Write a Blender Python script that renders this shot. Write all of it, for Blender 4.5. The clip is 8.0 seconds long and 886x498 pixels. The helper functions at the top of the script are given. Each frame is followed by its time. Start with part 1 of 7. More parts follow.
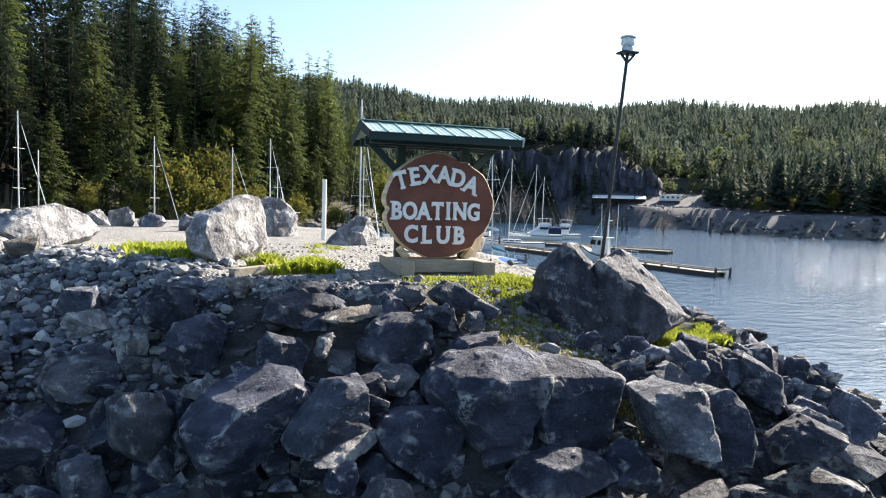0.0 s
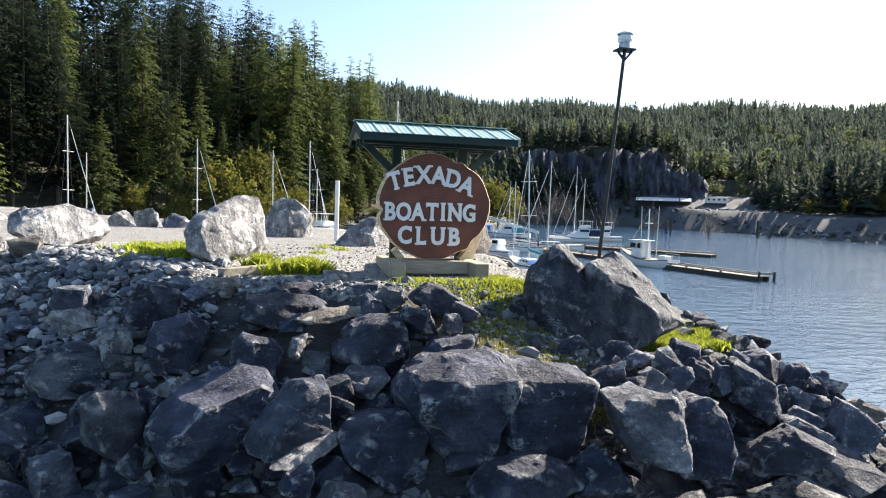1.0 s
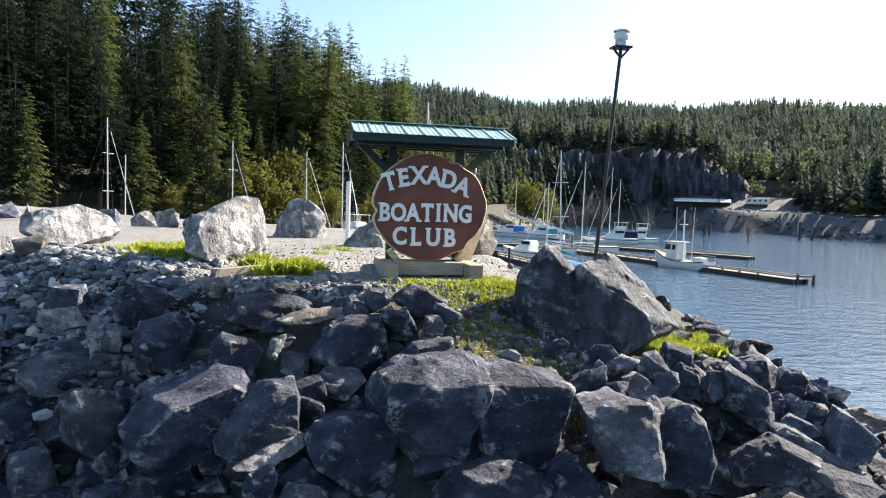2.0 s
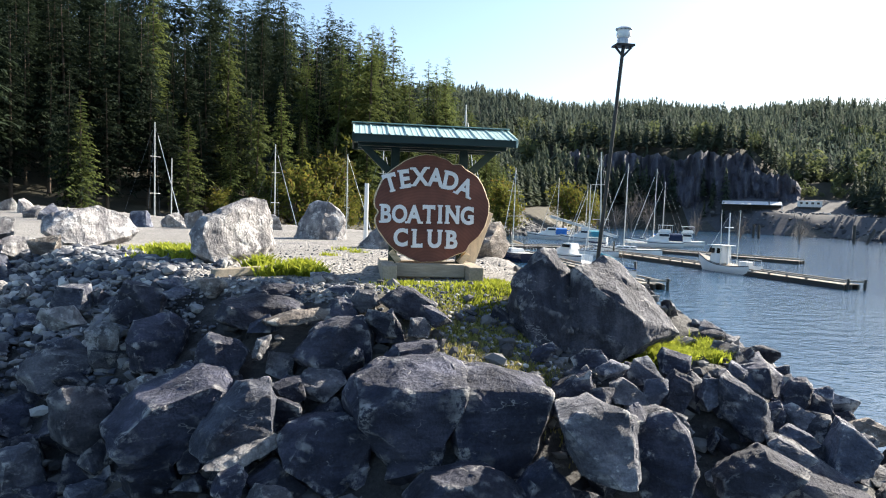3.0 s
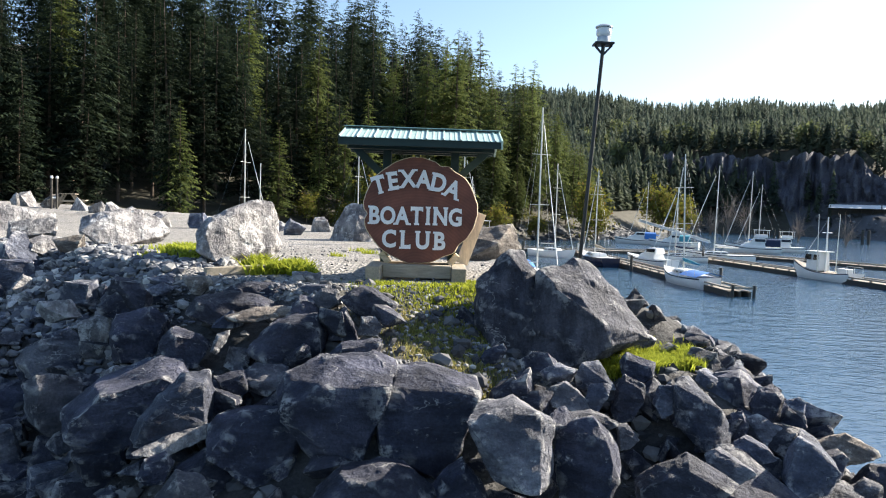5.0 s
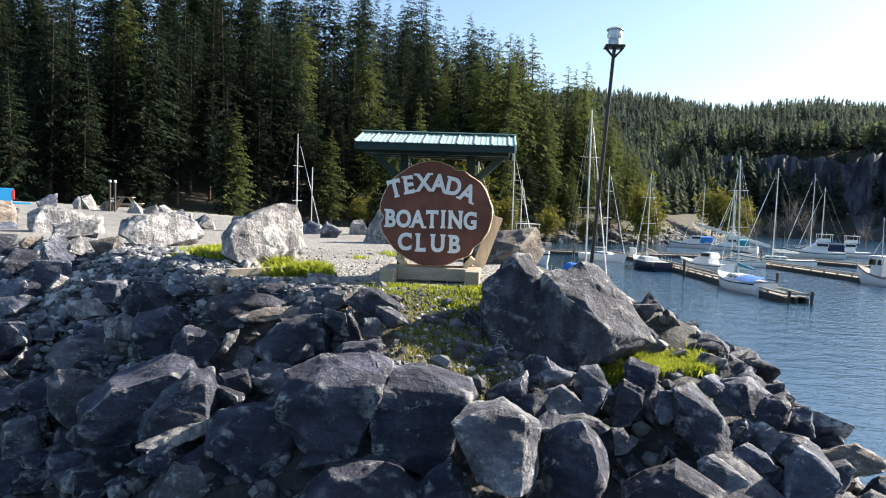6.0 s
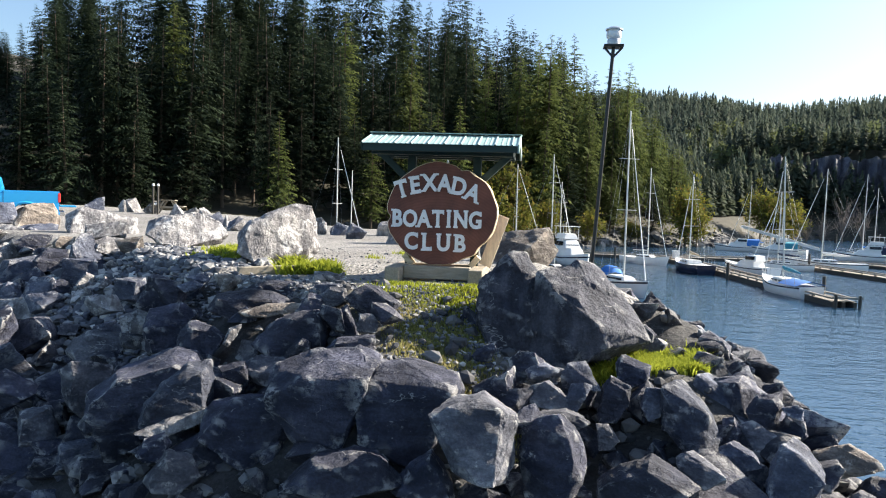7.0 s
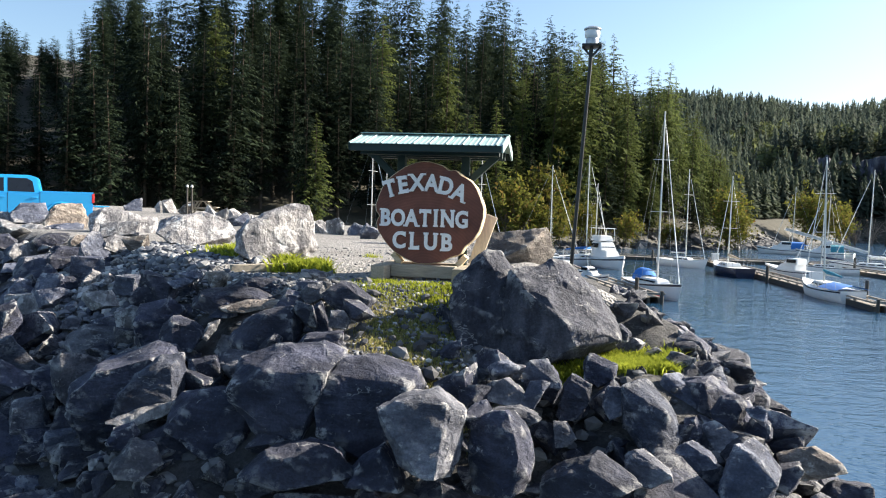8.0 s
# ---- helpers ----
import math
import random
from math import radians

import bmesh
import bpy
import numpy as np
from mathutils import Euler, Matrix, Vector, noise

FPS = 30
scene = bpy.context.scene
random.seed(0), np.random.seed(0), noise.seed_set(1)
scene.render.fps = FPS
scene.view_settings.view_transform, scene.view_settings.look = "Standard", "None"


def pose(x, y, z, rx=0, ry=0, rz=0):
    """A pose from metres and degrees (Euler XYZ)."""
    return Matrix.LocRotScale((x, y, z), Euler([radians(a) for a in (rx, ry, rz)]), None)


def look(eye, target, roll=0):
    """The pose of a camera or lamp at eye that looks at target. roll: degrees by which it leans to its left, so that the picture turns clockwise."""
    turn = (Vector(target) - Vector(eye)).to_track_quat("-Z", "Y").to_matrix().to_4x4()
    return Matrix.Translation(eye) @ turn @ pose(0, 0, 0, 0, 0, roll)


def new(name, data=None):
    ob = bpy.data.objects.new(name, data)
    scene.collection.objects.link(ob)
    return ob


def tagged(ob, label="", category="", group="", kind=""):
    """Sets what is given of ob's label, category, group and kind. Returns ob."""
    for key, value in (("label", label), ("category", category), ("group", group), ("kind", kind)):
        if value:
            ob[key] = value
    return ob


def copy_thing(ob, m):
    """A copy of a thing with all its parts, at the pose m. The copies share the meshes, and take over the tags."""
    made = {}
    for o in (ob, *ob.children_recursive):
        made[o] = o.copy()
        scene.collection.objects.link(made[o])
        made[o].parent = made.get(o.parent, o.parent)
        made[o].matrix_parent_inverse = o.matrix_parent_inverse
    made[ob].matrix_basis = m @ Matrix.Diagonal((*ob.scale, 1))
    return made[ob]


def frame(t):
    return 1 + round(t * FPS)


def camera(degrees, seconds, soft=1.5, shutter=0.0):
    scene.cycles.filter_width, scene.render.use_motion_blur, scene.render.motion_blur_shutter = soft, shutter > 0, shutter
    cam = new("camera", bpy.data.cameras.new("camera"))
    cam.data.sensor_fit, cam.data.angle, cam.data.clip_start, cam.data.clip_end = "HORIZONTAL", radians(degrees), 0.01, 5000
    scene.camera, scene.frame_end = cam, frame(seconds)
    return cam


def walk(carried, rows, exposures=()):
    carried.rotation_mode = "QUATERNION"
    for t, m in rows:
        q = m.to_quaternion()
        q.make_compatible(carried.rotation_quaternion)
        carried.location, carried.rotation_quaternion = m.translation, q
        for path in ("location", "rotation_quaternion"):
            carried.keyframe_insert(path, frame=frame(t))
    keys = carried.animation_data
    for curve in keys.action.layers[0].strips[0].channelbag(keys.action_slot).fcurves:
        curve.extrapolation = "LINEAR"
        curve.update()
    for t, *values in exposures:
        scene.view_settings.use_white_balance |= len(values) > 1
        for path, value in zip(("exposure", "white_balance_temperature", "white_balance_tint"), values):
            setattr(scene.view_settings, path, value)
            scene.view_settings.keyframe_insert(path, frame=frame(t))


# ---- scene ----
cam = camera(63.3, 8.0, soft=1.1)
PATH = [
    (0, (-2.453, -8.224, 0.819), (-1.866, -6.316, 0.701), 1.8),
    (0.5, (-2.145, -8.248, 0.834), (-1.616, -6.323, 0.717), 1.9),
    (1, (-1.884, -8.285, 0.823), (-1.41, -6.346, 0.707), 1.9),
    (1.5, (-1.645, -8.309, 0.83), (-1.217, -6.359, 0.713), 1.9),
    (3, (-0.909, -8.335, 0.843), (-0.652, -6.355, 0.729), 2.0),
    (3.5, (-0.643, -8.353, 0.851), (-0.448, -6.366, 0.737), 2.0),
    (4, (-0.33, -8.391, 0.859), (-0.196, -6.399, 0.745), 2.0),
    (5.5, (0.53, -8.503, 0.862), (0.465, -6.507, 0.751), 2.1),
    (6, (0.732, -8.534, 0.88), (0.592, -6.542, 0.771), 2.1),
    (6.5, (0.953, -8.591, 0.858), (0.753, -6.604, 0.752), 2.0),
    (7, (1.186, -8.621, 0.857), (0.928, -6.64, 0.752), 2.0),
    (7.5, (1.49, -8.626, 0.859), (1.179, -6.653, 0.754), 2.0),
    (8, (1.829, -8.613, 0.851), (1.463, -6.65, 0.747), 2.1),
]
walk(cam, [(t, look(eye, target, roll)) for t, eye, target, roll in PATH], [(0, 1.86), (4, 1.76), (8, 1.68)])

# ---- world, sun ----
SUN_AZ, SUN_EL = 61.0, 29.0      # degrees clockwise from +y, and above the horizon
world = bpy.data.worlds.new("sky")
scene.world = world
world.use_nodes = True
wn = world.node_tree.nodes
sky = wn.new("ShaderNodeTexSky")
sky.sky_type = "NISHITA"
sky.sun_disc = False
sky.sun_elevation, sky.sun_rotation = radians(SUN_EL), radians(SUN_AZ)
sky.air_density, sky.dust_density, sky.ozone_density = 1.1, 1.0, 2.8
wn["Background"].inputs["Strength"].default_value = 0.067
world.node_tree.links.new(sky.outputs[0], wn["Background"].inputs["Color"])
sun = new("sun", bpy.data.lights.new("sun", "SUN"))
sun.data.energy, sun.data.angle, sun.data.color = 4.8, radians(0.6), (1.0, 0.91, 0.78)
sun_way = Vector((math.sin(radians(SUN_AZ)) * math.cos(radians(SUN_EL)), math.cos(radians(SUN_AZ)) * math.cos(radians(SUN_EL)), math.sin(radians(SUN_EL))))
sun.matrix_world = look(sun_way * 60, (0, 0, 0))

# ---- materials ----
def material(name, rough=0.7, metal=0.0):
    m = bpy.data.materials.new(name)
    m.use_nodes = True
    n, l = m.node_tree.nodes, m.node_tree.links
    p = n["Principled BSDF"]
    p.inputs["Roughness"].default_value, p.inputs["Metallic"].default_value = rough, metal
    return m, n, l, p


def noise_node(n, l, coords, scale, detail=5.0, rough=0.55, stretch=None):
    t = n.new("ShaderNodeTexNoise")
    t.inputs["Scale"].default_value, t.inputs["Detail"].default_value, t.inputs["Roughness"].default_value = scale, detail, rough
    if stretch:
        mp = n.new("ShaderNodeMapping")
        mp.inputs["Scale"].default_value = stretch
        l.new(coords, mp.inputs["Vector"])
        coords = mp.outputs["Vector"]
    l.new(coords, t.inputs["Vector"])
    return t.outputs["Fac"]


def ramp(n, l, fac, stops):
    r = n.new("ShaderNodeValToRGB")
    while len(r.color_ramp.elements) < len(stops):
        r.color_ramp.elements.new(0.5)
    for e, (pos, col) in zip(r.color_ramp.elements, stops):
        e.position, e.color = pos, (*col, 1)
    l.new(fac, r.inputs["Fac"])
    return r.outputs["Color"]


def blend(n, l, fac, a, b, mode="MIX"):
    x = n.new("ShaderNodeMix")
    x.data_type, x.blend_type = "RGBA", mode
    for k, v in ((0, fac), (6, a), (7, b)):
        if isinstance(v, (int, float)):
            x.inputs[k].default_value = v
        elif isinstance(v, tuple):
            x.inputs[k].default_value = (*v, 1)
        else:
            l.new(v, x.inputs[k])
    return x.outputs[2]


def vary(n, l, col, amount, source="object"):
    """Lightness that differs from piece to piece."""
    info = n.new("ShaderNodeObjectInfo" if source == "object" else "ShaderNodeNewGeometry")
    rnd = info.outputs["Random" if source == "object" else "Random Per Island"]
    r = n.new("ShaderNodeMapRange")
    r.inputs["To Min"].default_value, r.inputs["To Max"].default_value = 1 - amount, 1 + amount
    l.new(rnd, r.inputs["Value"])
    hs = n.new("ShaderNodeHueSaturation")
    l.new(r.outputs[0], hs.inputs["Value"])
    l.new(col, hs.inputs["Color"])
    return hs.outputs["Color"]


def bump(n, l, p, height, strength, distance):
    b = n.new("ShaderNodeBump")
    b.inputs["Strength"].default_value, b.inputs["Distance"].default_value = strength, distance
    l.new(height, b.inputs["Height"])
    l.new(b.outputs["Normal"], p.inputs["Normal"])


def coords(n, kind="Object"):
    return n.new("ShaderNodeTexCoord").outputs[kind]


def rock_material(name, dark, mid, light, patch=0.5, rough=0.85, amount=0.25, speck=0.66, grain=(0.8, 1.1, 2.3), grit_by=0.6):
    """Broken stone: banded, mottled base, paler weathered patches, veins, chipped pale edges, specks and grit."""
    m, n, l, p = material(name, rough)
    c = coords(n)
    info = n.new("ShaderNodeObjectInfo")
    shift = n.new("ShaderNodeVectorMath")
    shift.operation = "MULTIPLY_ADD"
    shift.inputs[1].default_value = (1, 1, 1)
    l.new(c, shift.inputs[0])
    l.new(info.outputs["Location"], shift.inputs[2])
    c = shift.outputs[0]
    base = ramp(n, l, noise_node(n, l, c, 2.6, 6, 0.6), [(0.36, dark), (0.60, mid)])
    bands = noise_node(n, l, c, 3.2, 8, 0.66, grain)
    base = blend(n, l, 0.8, base, ramp(n, l, bands, [(0.34, (0.5, 0.5, 0.54)), (0.5, (1, 1, 1)), (0.62, (1.8, 1.76, 1.68))]), "MULTIPLY")
    spots = ramp(n, l, noise_node(n, l, c, 3.1, 12, 0.72), [(patch, (0, 0, 0)), (patch + 0.05, (0.8, 0.8, 0.8))])
    col = blend(n, l, spots, base, light)
    grit = noise_node(n, l, c, 48, 4, 0.7)
    col = blend(n, l, grit_by, col, ramp(n, l, grit, [(0.32, (0.55, 0.55, 0.56)), (0.5, (1, 1, 1)), (0.68, (1.55, 1.53, 1.5))]), "MULTIPLY")
    col = blend(n, l, ramp(n, l, noise_node(n, l, c, 24, 6, 0.75), [(speck, (0, 0, 0)), (speck + 0.03, (0.85, 0.85, 0.85))]), col, light)
    vein = ramp(n, l, noise_node(n, l, c, 1.9, 4, 0.55, (1, 0.6, 2.2)), [(0.494, (0, 0, 0)), (0.5, (0.8, 0.8, 0.8)), (0.506, (0, 0, 0))])
    col = blend(n, l, blend(n, l, 1.0, vein, ramp(n, l, noise_node(n, l, c, 2.9, 5, 0.7), [(0.55, (0, 0, 0)), (0.6, (1, 1, 1))]), "MULTIPLY"), col, light)
    edge = n.new("ShaderNodeNewGeometry").outputs["Pointiness"]
    worn = blend(n, l, 1.0, ramp(n, l, edge, [(0.51, (0, 0, 0)), (0.54, (0.8, 0.8, 0.8))]), ramp(n, l, noise_node(n, l, c, 9, 7, 0.75), [(0.46, (0, 0, 0)), (0.54, (1, 1, 1))]), "MULTIPLY")
    col = blend(n, l, worn, col, light)
    l.new(vary(n, l, col, amount), p.inputs["Base Color"])
    creased = n.new("ShaderNodeTexNoise")
    creased.noise_type = "RIDGED_MULTIFRACTAL"
    creased.inputs["Scale"].default_value, creased.inputs["Detail"].default_value, creased.inputs["Roughness"].default_value = 4.5, 7, 0.6
    l.new(c, creased.inputs["Vector"])
    part_of = n.new("ShaderNodeMath")
    part_of.operation = "MULTIPLY"
    part_of.inputs[1].default_value = 0.3
    l.new(creased.outputs["Fac"], part_of.inputs[0])
    h = blend(n, l, 0.5, noise_node(n, l, c, 15, 7, 0.66), bands)
    h = blend(n, l, 0.35, h, part_of.outputs[0])
    bump(n, l, p, h, 1.0, 0.19)
    return m


def plain(name, col, rough=0.6, metal=0.0, spread=0.18, scale=6.0, relief=0.0, stretch=None, amount=0.0):
    """A painted, wooden or cast surface with soft stains and fine grain."""
    m, n, l, p = material(name, rough, metal)
    c = coords(n)
    a = noise_node(n, l, c, scale, 6, 0.6, stretch)
    b = noise_node(n, l, c, scale * 7, 5, 0.65, stretch)
    f = blend(n, l, 0.4, ramp(n, l, a, [(0.25, (0, 0, 0)), (0.75, (1, 1, 1))]), ramp(n, l, b, [(0.25, (0, 0, 0)), (0.75, (1, 1, 1))]))
    out = ramp(n, l, f, [(0.1, tuple(v * (1 - spread) for v in col)), (0.9, tuple(min(1, v * (1 + spread)) for v in col))])
    if amount:
        out = vary(n, l, out, amount)
    l.new(out, p.inputs["Base Color"])
    if relief:
        bump(n, l, p, f, 0.6, relief)
    return m


# the blue of skylit shade is mixed into the dark, weathered and grey tones
D = rock_material("dark_rock", (0.011, 0.0145, 0.031), (0.049, 0.053, 0.081), (0.37, 0.365, 0.355), patch=0.655, amount=0.35, speck=0.67)
H = rock_material("weathered_rock", (0.027, 0.031, 0.047), (0.130, 0.133, 0.152), (0.44, 0.43, 0.41), patch=0.61, amount=0.3, speck=0.67)
G = rock_material("grey_rock", (0.028, 0.035, 0.062), (0.100, 0.113, 0.154), (0.42, 0.42, 0.43), patch=0.62, amount=0.35, speck=0.67)
E = rock_material("streaked_rock", (0.018, 0.021, 0.034), (0.070, 0.072, 0.090), (0.40, 0.39, 0.375), patch=0.64, amount=0.1, speck=0.67, grain=(2.6, 1.2, 0.9))
L = rock_material("pale_rock", (0.10, 0.097, 0.105), (0.25, 0.243, 0.243), (0.54, 0.535, 0.53), patch=0.55, grain=(3.2, 1.4, 0.8), grit_by=0.5)
B = rock_material("tan_rock", (0.075, 0.062, 0.055), (0.21, 0.178, 0.15), (0.52, 0.48, 0.42), patch=0.58)
M_BLACK = plain("black_paint", (0.012, 0.013, 0.014), 0.45)
M_GREEN = plain("dark_green_stain", (0.012, 0.032, 0.028), 0.65, relief=0.002, stretch=(1, 8, 8))
M_TIMBER = plain("weathered_timber", (0.30, 0.26, 0.20), 0.85, spread=0.4, scale=5, relief=0.004, stretch=(1, 9, 9), amount=0.15)
M_TIMBER_Y = plain("weathered_timber_lengthwise", (0.30, 0.26, 0.20), 0.85, spread=0.4, scale=5, relief=0.004, stretch=(9, 1, 9), amount=0.15)
M_PALE_WOOD = plain("pale_wood", (0.68, 0.58, 0.44), 0.8, spread=0.3, scale=5, relief=0.003, stretch=(7, 7, 1))
M_RAW_WOOD = plain("raw_log_edge", (0.70, 0.52, 0.34), 0.85, spread=0.55, scale=6, relief=0.01, stretch=(1, 0.6, 5))
M_STEEL = plain("galvanised_steel", (0.45, 0.46, 0.47), 0.4, 0.7)
M_WHITE = plain("white_paint", (0.78, 0.78, 0.76), 0.35, spread=0.06, scale=2)
M_LETTER = plain("white_letter_paint", (0.90, 0.86, 0.83), 0.6, spread=0.12, scale=9)
M_NAVY = plain("navy_paint", (0.012, 0.018, 0.045), 0.25)
M_BLUE_CLOTH = plain("blue_canvas", (0.03, 0.16, 0.48), 0.85, spread=0.3, scale=4, relief=0.01)
M_TEAL_CLOTH = plain("faded_teal_canvas", (0.05, 0.26, 0.33), 0.85, spread=0.3, scale=4, relief=0.01)
M_WINDOW = plain("dark_window", (0.012, 0.015, 0.02), 0.08)
M_ALU = plain("mast_aluminium", (0.62, 0.61, 0.57), 0.4, 0.35)
M_DOCK = plain("dock_planks", (0.26, 0.23, 0.19), 0.85, spread=0.35, scale=3, relief=0.01, stretch=(8, 1, 1), amount=0.15)
M_DOCK_DARK = plain("tarred_beams", (0.055, 0.05, 0.042), 0.8, spread=0.35)
M_RUBBER = plain("tyre_rubber", (0.015, 0.015, 0.016), 0.8)
M_RED = plain("red_plastic", (0.6, 0.03, 0.03), 0.4)
M_TAN = plain("buff_paint", (0.55, 0.42, 0.26), 0.5)
M_CHROME = plain("chrome", (0.75, 0.75, 0.76), 0.15, 1.0)

# sign face: red-brown stain with growth rings and checks
M_FACE, n, l, p = material("red_stained_end_grain", 0.75)
c = coords(n)
w = n.new("ShaderNodeTexWave")
w.wave_type, w.rings_direction = "RINGS", "Y"
w.inputs["Scale"].default_value, w.inputs["Distortion"].default_value, w.inputs["Detail"].default_value, w.inputs["Detail Scale"].default_value = 9, 2.5, 4, 1.2
l.new(c, w.inputs["Vector"])
col = ramp(n, l, noise_node(n, l, c, 2.4, 7, 0.6), [(0.3, (0.095, 0.034, 0.025)), (0.7, (0.25, 0.088, 0.055))])
col = blend(n, l, 0.25, col, ramp(n, l, w.outputs["Fac"], [(0.2, (0.65, 0.6, 0.6)), (0.8, (1.2, 1.2, 1.2))]), "MULTIPLY")
l.new(col, p.inputs["Base Color"])
bump(n, l, p, noise_node(n, l, c, 40, 6, 0.7), 0.5, 0.006)

# ribbed roof steel, faded green-white
M_ROOF = plain("faded_green_steel", (0.36, 0.50, 0.465), 0.5, 0.0, spread=0.15, scale=3)

# gravel of the lot
M_GRAVEL, n, l, p = material("gravel", 0.95)
c = coords(n)
v = n.new("ShaderNodeTexVoronoi")
v.inputs["Scale"].default_value = 26
l.new(c, v.inputs["Vector"])
col = ramp(n, l, noise_node(n, l, c, 0.55, 6, 0.6), [(0.3, (0.20, 0.19, 0.175)), (0.7, (0.31, 0.30, 0.285))])
col = blend(n, l, 0.75, col, ramp(n, l, v.outputs["Color"], [(0.1, (0.45, 0.45, 0.46)), (0.9, (1.5, 1.48, 1.45))]), "MULTIPLY")
col = blend(n, l, 0.5, col, ramp(n, l, noise_node(n, l, c, 90, 4, 0.7), [(0.2, (0.5, 0.5, 0.5)), (0.8, (1.4, 1.4, 1.4))]), "MULTIPLY")
l.new(col, p.inputs["Base Color"])
bump(n, l, p, v.outputs["Distance"], 1.0, 0.03)

M_RUBBLE = rock_material("rubble_bed", (0.02, 0.02, 0.021), (0.055, 0.054, 0.054), (0.14, 0.135, 0.125), patch=0.62)
M_SOIL = plain("soil_with_grit", (0.105, 0.098, 0.080), 0.95, spread=0.55, scale=5, relief=0.03)
M_FOREST_FLOOR = plain("forest_floor", (0.045, 0.042, 0.028), 0.95, spread=0.5, scale=0.3, relief=0.1)
M_SHORE = rock_material("shore_rock", (0.035, 0.035, 0.03), (0.09, 0.085, 0.07), (0.20, 0.19, 0.165), patch=0.6)
M_CLIFF = rock_material("quarry_rock", (0.045, 0.046, 0.066), (0.085, 0.086, 0.112), (0.17, 0.168, 0.18), patch=0.68)
M_FAR_BANK = plain("quarry_bank", (0.085, 0.085, 0.09), 0.95, spread=0.5, scale=0.08, relief=0.3)

# small stones, coloured one by one
def stone_material(name, tones):
    m, n, l, p = material(name, 0.9)
    c = coords(n)
    geo = n.new("ShaderNodeNewGeometry")
    col = ramp(n, l, geo.outputs["Random Per Island"], tones)
    col = blend(n, l, 0.5, col, ramp(n, l, noise_node(n, l, c, 30, 5, 0.7), [(0.25, (0.55, 0.55, 0.55)), (0.75, (1.35, 1.35, 1.35))]), "MULTIPLY")
    l.new(col, p.inputs["Base Color"])
    return m


# stone tones darker and bluer: the shade on the slope is part of the colour
M_STONES = stone_material("crushed_stone", [(0.0, (0.045, 0.051, 0.068)), (0.45, (0.125, 0.134, 0.155)), (0.82, (0.26, 0.26, 0.26)), (1.0, (0.55, 0.54, 0.51))])
M_DARK_STONES = stone_material("dark_crushed_stone", [(0.0, (0.035, 0.036, 0.04)), (0.6, (0.09, 0.09, 0.095)), (1.0, (0.24, 0.235, 0.225))])


def leaf_material(name, a, b, trans=0.35, amount=0.25, tint=None, patches=0.0):
    """Foliage: colour from clump to clump and tree to tree, some light passing through."""
    m, n, l, p = material(name, 0.75)
    if patches:
        pick, lo, hi = noise_node(n, l, coords(n), patches, 3, 0.6), 0.34, 0.66
    else:
        pick, lo, hi = n.new("ShaderNodeNewGeometry").outputs["Random Per Island"], 0.0, 1.0
    col = ramp(n, l, pick, [(lo, a), (hi, b)] if tint is None else [(0.0, a), (0.8, b), (1.0, tint)])
    col = vary(n, l, col, amount)
    l.new(col, p.inputs["Base Color"])
    p.inputs["Specular IOR Level"].default_value = 0.06
    t = n.new("ShaderNodeBsdfTranslucent")
    l.new(col, t.inputs["Color"])
    x = n.new("ShaderNodeMixShader")
    x.inputs[0].default_value = trans
    l.new(p.outputs[0], x.inputs[1])
    l.new(t.outputs[0], x.inputs[2])
    l.new(x.outputs[0], n["Material Output"].inputs["Surface"])
    return m


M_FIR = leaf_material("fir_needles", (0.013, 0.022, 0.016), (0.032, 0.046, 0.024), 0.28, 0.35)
# yellow-green cedar, lightened to carry the sun on the right of the shore
M_LIT_CEDAR = leaf_material("cedar_sprays_sunlight_in_colour", (0.062, 0.088, 0.030), (0.135, 0.160, 0.050), 0.38, 0.3)
# haze over the far hill and the bay is put into these paler needle colours
M_HAZY_FAR_FIR = leaf_material("hazy_far_fir_needles", (0.060, 0.082, 0.072), (0.110, 0.132, 0.094), 0.50, 0.1, patches=0.05)
M_HAZY_BAY_FIR = leaf_material("hazy_bay_fir_needles", (0.050, 0.068, 0.056), (0.105, 0.125, 0.078), 0.40, 0.1, patches=0.12)
M_MAPLE = leaf_material("spring_leaves", (0.07, 0.085, 0.02), (0.17, 0.165, 0.032), 0.4, 0.3, (0.20, 0.12, 0.04))
M_FAR_LEAF = leaf_material("far_spring_leaves", (0.085, 0.108, 0.055), (0.165, 0.185, 0.08), 0.35, 0.1, patches=0.14)
M_GRASS = leaf_material("grass_blades", (0.19, 0.235, 0.028), (0.42, 0.45, 0.06), 0.5, 0.2)
M_SPARSE_GRASS = leaf_material("sparse_grass_blades", (0.15, 0.165, 0.05), (0.30, 0.30, 0.09), 0.4, 0.2)
M_DRY_GRASS = leaf_material("dry_grass_blades", (0.20, 0.19, 0.07), (0.36, 0.31, 0.14), 0.4, 0.2)
M_BARK = plain("bark", (0.10, 0.075, 0.055), 0.95, spread=0.45, scale=2, relief=0.03, stretch=(6, 6, 1))
M_TWIG = plain("bare_twigs", (0.20, 0.165, 0.14), 0.9)

# sea: dark body, sky and hills on the ripples
M_WATER, n, l, p = material("sea_water", 0.05)
p.inputs["Base Color"].default_value = (0.020, 0.058, 0.11, 1)
p.inputs["IOR"].default_value = 1.333
c = coords(n)
a = noise_node(n, l, c, 0.9, 3, 0.55, (0.7, 1, 1))
b = noise_node(n, l, c, 3.4, 3, 0.6, (0.8, 1, 1))
s = noise_node(n, l, c, 0.05, 3, 0.5, (0.5, 1, 1))
h = blend(n, l, 0.3, a, b)
